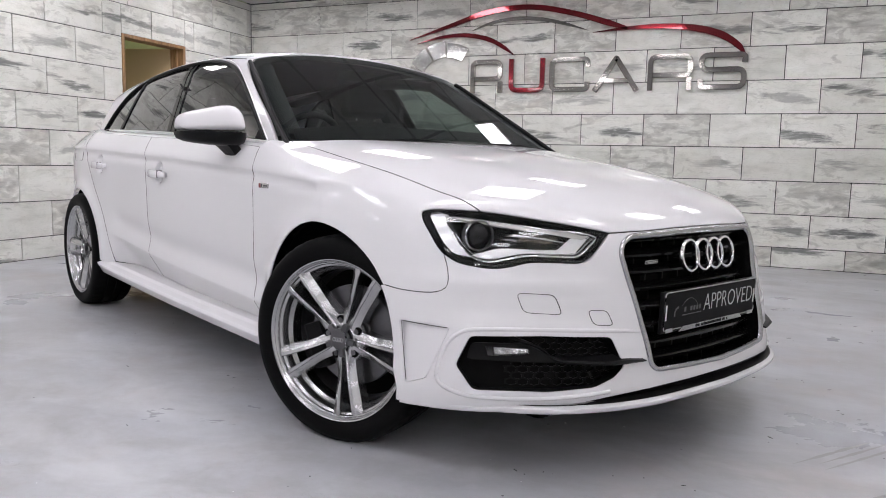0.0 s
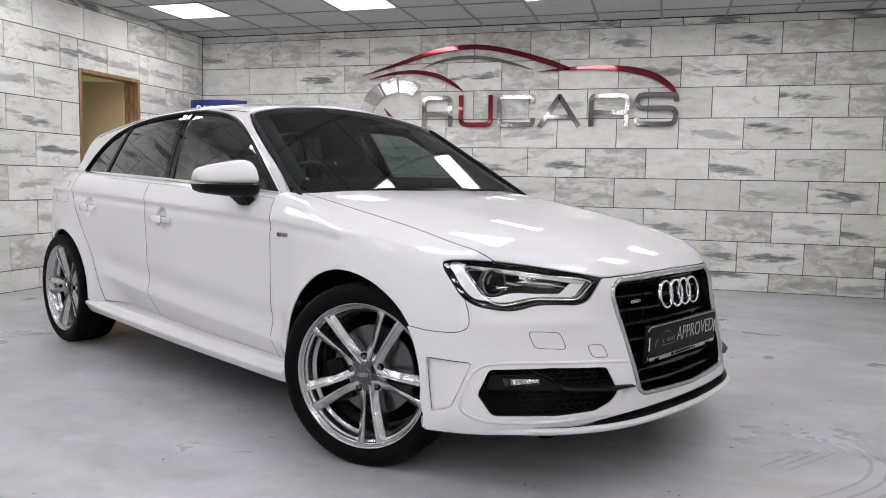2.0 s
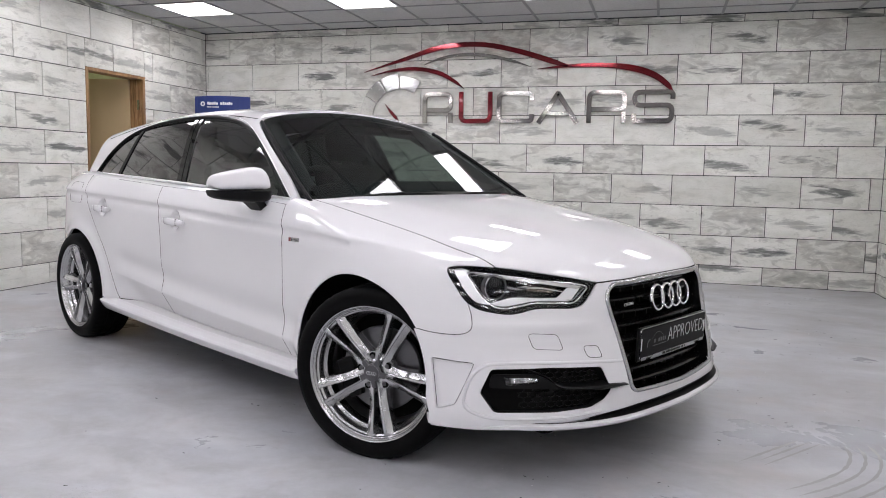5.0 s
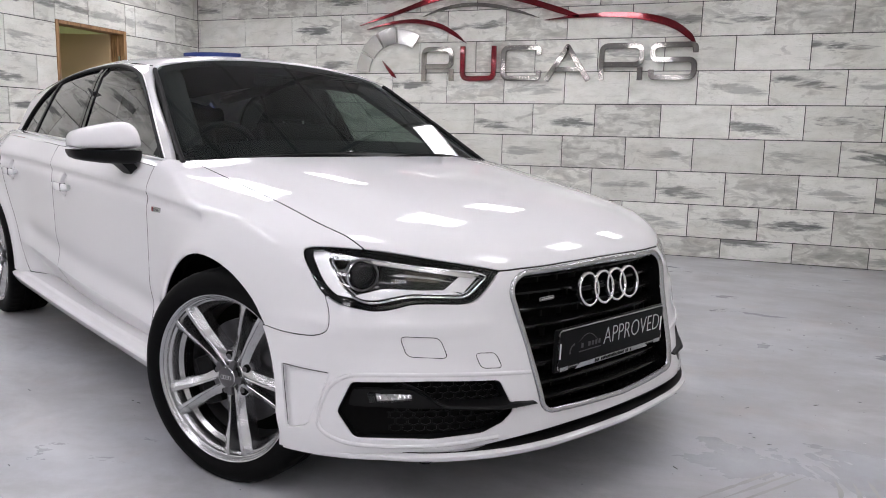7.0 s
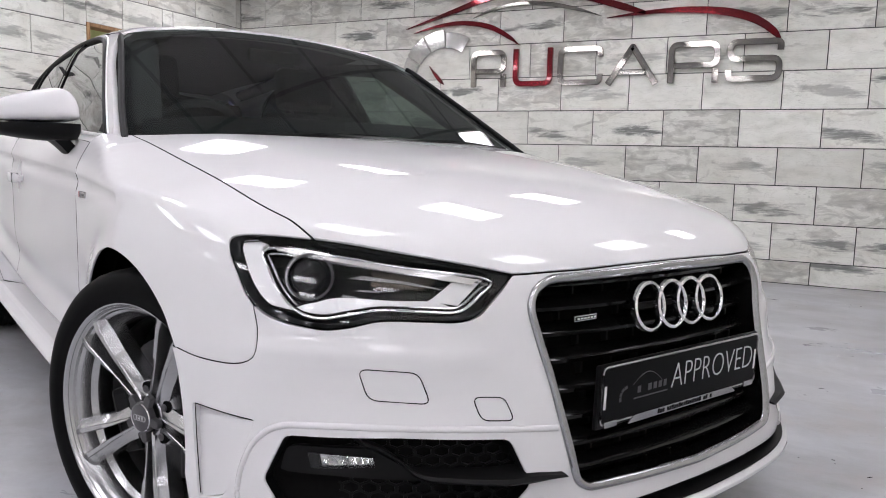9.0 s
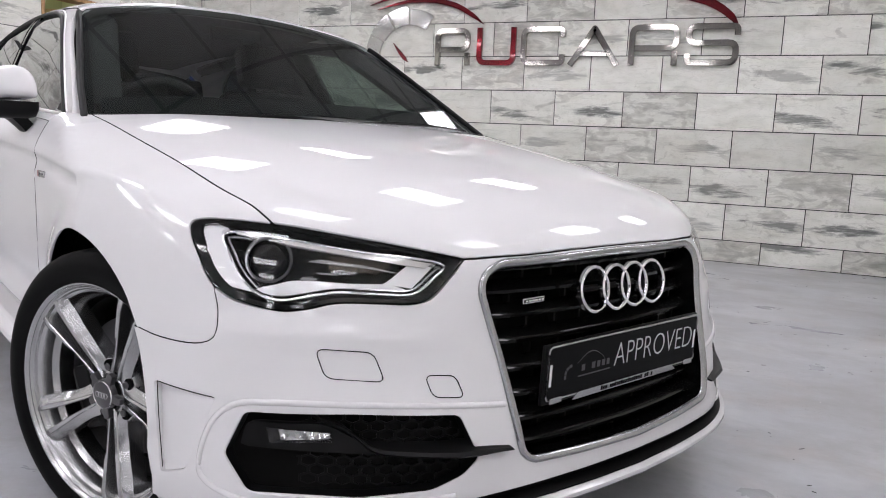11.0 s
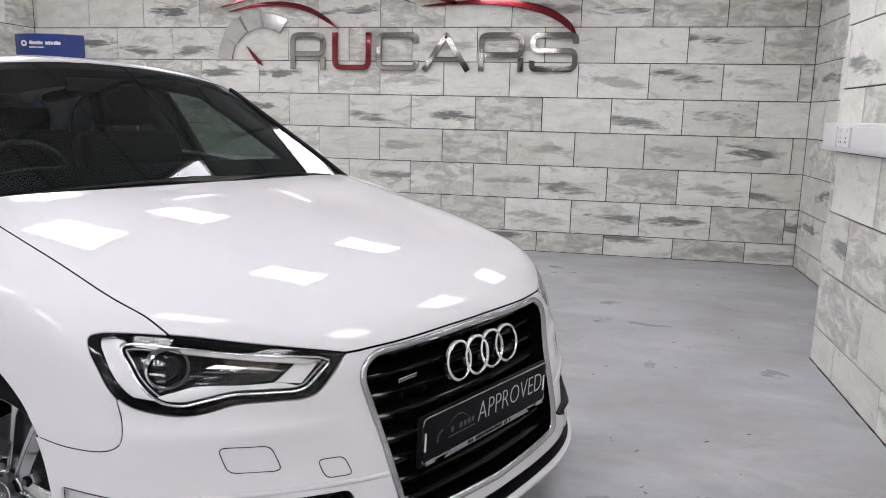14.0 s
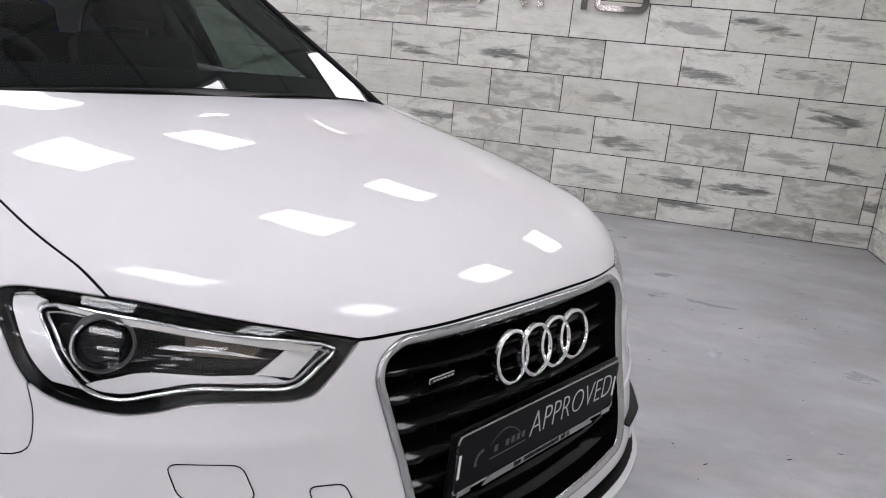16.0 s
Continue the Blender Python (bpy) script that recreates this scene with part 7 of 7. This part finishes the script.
# ---------------------------------------------------------------- dado trunking with a socket
TR = empty("cable_trunking", pose(0, 0, 0))
tagged(TR, "white plastic cable trunking with a switched socket on tiles", "trunking")
tb0, tb1 = PIER_Y - 0.02, -8.6
bm = boxed((PIER - 0.062, tb1, 1.045), (PIER - 0.001, tb0, 1.172), 0.008)
part("trunking_body", bm, M_PVC, TR)
part("trunking_lid", boxed((PIER - 0.0655, tb1 + 0.05, 1.062), (PIER - 0.0605, -3.02, 1.155), 0.002), M_PVC, TR)
part("trunking_lid", boxed((PIER - 0.0655, -2.79, 1.062), (PIER - 0.0605, tb0 - 0.03, 1.155), 0.002), M_PVC, TR)
so = part("socket", boxed((PIER - 0.070, -2.985, 1.066), (PIER - 0.0605, -2.82, 1.152), 0.003), M_PVC, TR, "white switched socket")
for y in (-2.955, -2.88):
    part("socket_switch", boxed((PIER - 0.0735, y, 1.130), (PIER - 0.0695, y + 0.016, 1.145), 0.001), M_PVC, so)
    for dy, dz in ((0.0, 1.085), (0.022, 1.085), (0.011, 1.102)):
        part("socket_hole", boxed((PIER - 0.0708, y + dy, dz), (PIER - 0.0695, y + dy + 0.006, dz + 0.008)), M_DARK, so)

# small litter on the floor
rl = random.Random(5)
chip = bmesh.new()
bmesh.ops.create_icosphere(chip, subdivisions=1, radius=0.004)
for v in chip.verts:
    v.co.z = max(-0.002, v.co.z * 0.6) + 0.002
chip_me = bpy.data.meshes.new("grit")
chip.to_mesh(chip_me)
chip.free()
chip_me.materials.append(M_PRINT)
grit_v, grit_f = [], []
cv = [tuple(v.co) for v in chip_me.vertices]
cf = [tuple(p.vertices) for p in chip_me.polygons]
for i in range(60):
    gx, gy, gs = rl.uniform(-2.2, 0.7), rl.uniform(-6.0, -0.5), rl.uniform(0.3, 1.2)
    b = len(grit_v)
    grit_v += [(gx + a * gs, gy + c * gs * 0.8, d * gs) for a, c, d in cv]
    grit_f += [tuple(b + k for k in f) for f in cf]
grit = tagged(part("grit", mesh_from("grit", grit_v, grit_f), M_PRINT), "small white specks of grit on the painted floor", "grit", kind="stuff")

# dark crumbs, and the grimy joint where the walls meet the floor
dark_v, dark_f = [], []
for i in range(260):
    if i % 5 == 0:
        hub = (rl.uniform(-2.6, 0.65), rl.uniform(-6.6, -0.4))
    near = i % 5 < 3
    gx, gy = (hub[0] + rl.gauss(0, 0.07), hub[1] + rl.gauss(0, 0.05)) if near else (rl.uniform(-3.2, 0.7), rl.uniform(-7.0, -0.3))
    gs, stretch, w = rl.uniform(0.25, 0.9), rl.choice((1, 1.3, 2.2, 4.0)), rl.uniform(-0.9, 0.9)
    b = len(dark_v)
    for a, c, d in cv:
        a, c = a * gs * stretch, c * gs * 0.7
        dark_v.append((gx + a * math.cos(w) - c * math.sin(w), gy + a * math.sin(w) + c * math.cos(w), d * gs * 0.5))
    dark_f += [tuple(b + k for k in f) for f in cf]
tagged(part("crumbs", mesh_from("crumbs", dark_v, dark_f), M_BLACK), "dark crumbs and rubber flakes on the painted floor", "crumbs", kind="stuff")


def tyre_marks():
    """Thin films of rubber left by a turning tyre: two sets of grooves, one bent and one straight."""
    r3 = random.Random(9)
    verts, faces = [], []
    sets = [([(-0.27, -5.00), (-0.10, -4.84), (0.02, -4.68), (0.07, -4.52), (0.06, -4.40)], 4, 0.050), ([(-0.36, -4.76), (-0.20, -4.56), (-0.05, -4.37)], 3, 0.035)]
    for line, count, gap in sets:
        c = spline(line, 10)
        t = np.gradient(c, axis=0)
        nn = np.stack([t[:, 1], -t[:, 0]], 1) / np.linalg.norm(t, axis=1)[:, None]
        for i in range(count):
            cut = r3.randrange(0, 5)
            mid = (c + nn * gap * i)[cut:len(c) - r3.randrange(0, 4)]
            side = nn[cut:cut + len(mid)]
            b = len(verts)
            for j, (p, q) in enumerate(zip(mid, side)):
                w = (0.004 + 0.004 * r3.random()) * min(1.0, j / 5 + 0.1, (len(mid) - 1 - j) / 5 + 0.1)
                verts += [(p[0] - q[0] * w, p[1] - q[1] * w, 0.0007), (p[0] + q[0] * w, p[1] + q[1] * w, 0.0007)]
            faces += [(b + 2 * j, b + 2 * j + 1, b + 2 * j + 3, b + 2 * j + 2) for j in range(len(mid) - 1)]
    ob = part("tyre_marks", mesh_from("tyre_marks", verts, faces), plastic("rubber_film", (0.32, 0.315, 0.31), 0.5))
    tagged(ob, "faint grey rubber tyre marks on the painted floor", "tyre marks", kind="stuff")


tyre_marks()


def floor_joint(name, a, b, seed):
    """A narrow, uneven bead of dirt and old sealant."""
    r2 = random.Random(seed)
    n = int(math.dist(a, b) / 0.03)
    pts = [(a[0] + (b[0] - a[0]) * i / n + r2.uniform(-0.001, 0.001), a[1] + (b[1] - a[1]) * i / n, 0.001) for i in range(n + 1)]
    ob = part(name, tube(pts, [r2.uniform(0.002, 0.0055) for _ in pts], 6), M_GROUT)
    tagged(ob, "dark grimy joint along the foot of the wall", "joint", kind="structure")


floor_joint("trim_1", (LEFT, -0.001), (RIGHT, -0.001), 1)
floor_joint("trim_2", (RIGHT - 0.001, 0.0), (RIGHT - 0.001, PIER_Y), 2)
floor_joint("trim_3", (PIER - 0.001, PIER_Y), (PIER - 0.001, SOUTH), 3)
floor_joint("trim_4", (LEFT + 0.001, DOOR_Y1), (LEFT + 0.001, 0.0), 4)
floor_joint("trim_5", (LEFT + 0.001, SOUTH), (LEFT + 0.001, DOOR_Y0), 5)

# ---------------------------------------------------------------- wall tiles
TW, TH, T0, JOINT = 0.575, 0.2875, 0.176, 0.0070
TILE_MESH = {}


def tile_mesh(w, h):
    """One tile in its own plane: face towards -y, edges eased; shared between tiles of one size."""
    key = (round(w, 3), round(h, 3))
    if key not in TILE_MESH:
        bm = bmesh.new()
        a, b, e = w / 2 - JOINT / 2, h / 2 - JOINT / 2, 0.0012
        r0 = [bm.verts.new((x, 0.010, z)) for x, z in ((-a, -b), (a, -b), (a, b), (-a, b))]
        r1 = [bm.verts.new((x, e, z)) for x, z in ((-a, -b), (a, -b), (a, b), (-a, b))]
        r2 = [bm.verts.new((x, 0, z)) for x, z in ((e - a, e - b), (a - e, e - b), (a - e, b - e), (e - a, b - e))]
        for p, q in ((r0, r1), (r1, r2)):
            for i in range(4):
                bm.faces.new((p[i], p[(i + 1) % 4], q[(i + 1) % 4], q[i]))
        bm.faces.new(r2)
        me = bpy.data.meshes.new("tile")
        bm.to_mesh(me)
        bm.free()
        me.materials.append(M_TILE)
        TILE_MESH[key] = me
    return TILE_MESH[key]


rng = random.Random(11)
# the prints of the range: plain, thin streak, clouded, and dark smears in the middle, high, aside or low
PRINTS = {"p": (0.0, 0.5, 0.5, 0.15), "t": (0.55, 0.5, 0.45, 0.4), "c": (0.25, 0.6, 0.5, 1.0), "d": (1.0, 0.52, 0.5, 0.55),
          "l": (0.95, 0.30, 0.68, 0.55), "r": (0.85, 0.74, 0.55, 0.6), "k": (0.9, 0.32, 0.26, 0.45)}


def laid(rows):
    """Courses written out as strings of print letters, each from its first tile's number."""
    return {(course, first + i): ch for course, (first, word) in rows.items() for i, ch in enumerate(word)}


def clad(wall, m, u0, u1, shift, opening=None, prints=None):
    """Lay courses in half bond on a wall: m takes (u, 0, z) to the room, u runs from u0 to u1, joints fall at shift + n * TW."""
    course = -1
    while True:
        z0 = 0.0 if course < 0 else T0 + course * TH
        z1 = T0 if course < 0 else min(T0 + (course + 1) * TH, ROOM_H)
        if z0 >= ROOM_H - 0.01:
            break
        s = shift + (TW / 2 if course % 2 else 0.0)
        n = math.floor((u0 - s) / TW)
        while s + n * TW < u1 - 0.003:
            a, b = max(u0, s + n * TW), min(u1, s + (n + 1) * TW)
            boxes = [(a, b, z0, z1)]
            if opening:
                o0, o1, oz = opening
                cut = []
                for p, q, r, t in boxes:
                    if q <= o0 or p >= o1 or r >= oz:
                        cut.append((p, q, r, t))
                        continue
                    if p < o0:
                        cut.append((p, o0, r, t))
                    if q > o1:
                        cut.append((o1, q, r, t))
                    if t > oz:
                        cut.append((max(p, o0), min(q, o1), oz, t))
                boxes = cut
            kind = (prints or {}).get((course, n)) or rng.choice("ppptttccdlrk")
            smear, along, up, clouds = PRINTS[kind]
            tint = (smear, along + rng.uniform(-0.06, 0.06), up + rng.uniform(-0.05, 0.05), clouds)
            for p, q, r, t in boxes:
                if q - p < 0.012 or t - r < 0.012:
                    continue
                ob = new("tile", tile_mesh(q - p, t - r))
                ob.parent = wall
                ob.matrix_basis = m @ Matrix.Translation(((p + q) / 2, rng.uniform(-0.0004, 0.0004), (r + t) / 2))
                ob.color = tint
            n += 1
        course += 1


clad(wall_north, pose(0, 0, 0), LEFT, RIGHT, 0.0, None, laid({7: (-6, "cccrpdcp"), 6: (-5, "dcprdccc"), 5: (-6, "pcttpplc"), 4: (-5, "ctpptltc"), 3: (-5, "kdcpkdp"), 2: (-3, "ctptdp"), 1: (-3, "tkctk"), 0: (-2, "trdcd"), -1: (-2, "clctc")}))
clad(wall_east, pose(RIGHT, 0, 0, 0, 0, -90), 0.0, -PIER_Y, 0.11)
clad(wall_pier, pose(PIER, 0, 0, 0, 0, -90), -PIER_Y, -CLAD_END, 0.31)
clad(wall_west, pose(LEFT, 0, 0, 0, 0, 90), CLAD_END, 0.0, 0.215, (DOOR_Y0, DOOR_Y1, DOOR_Z))
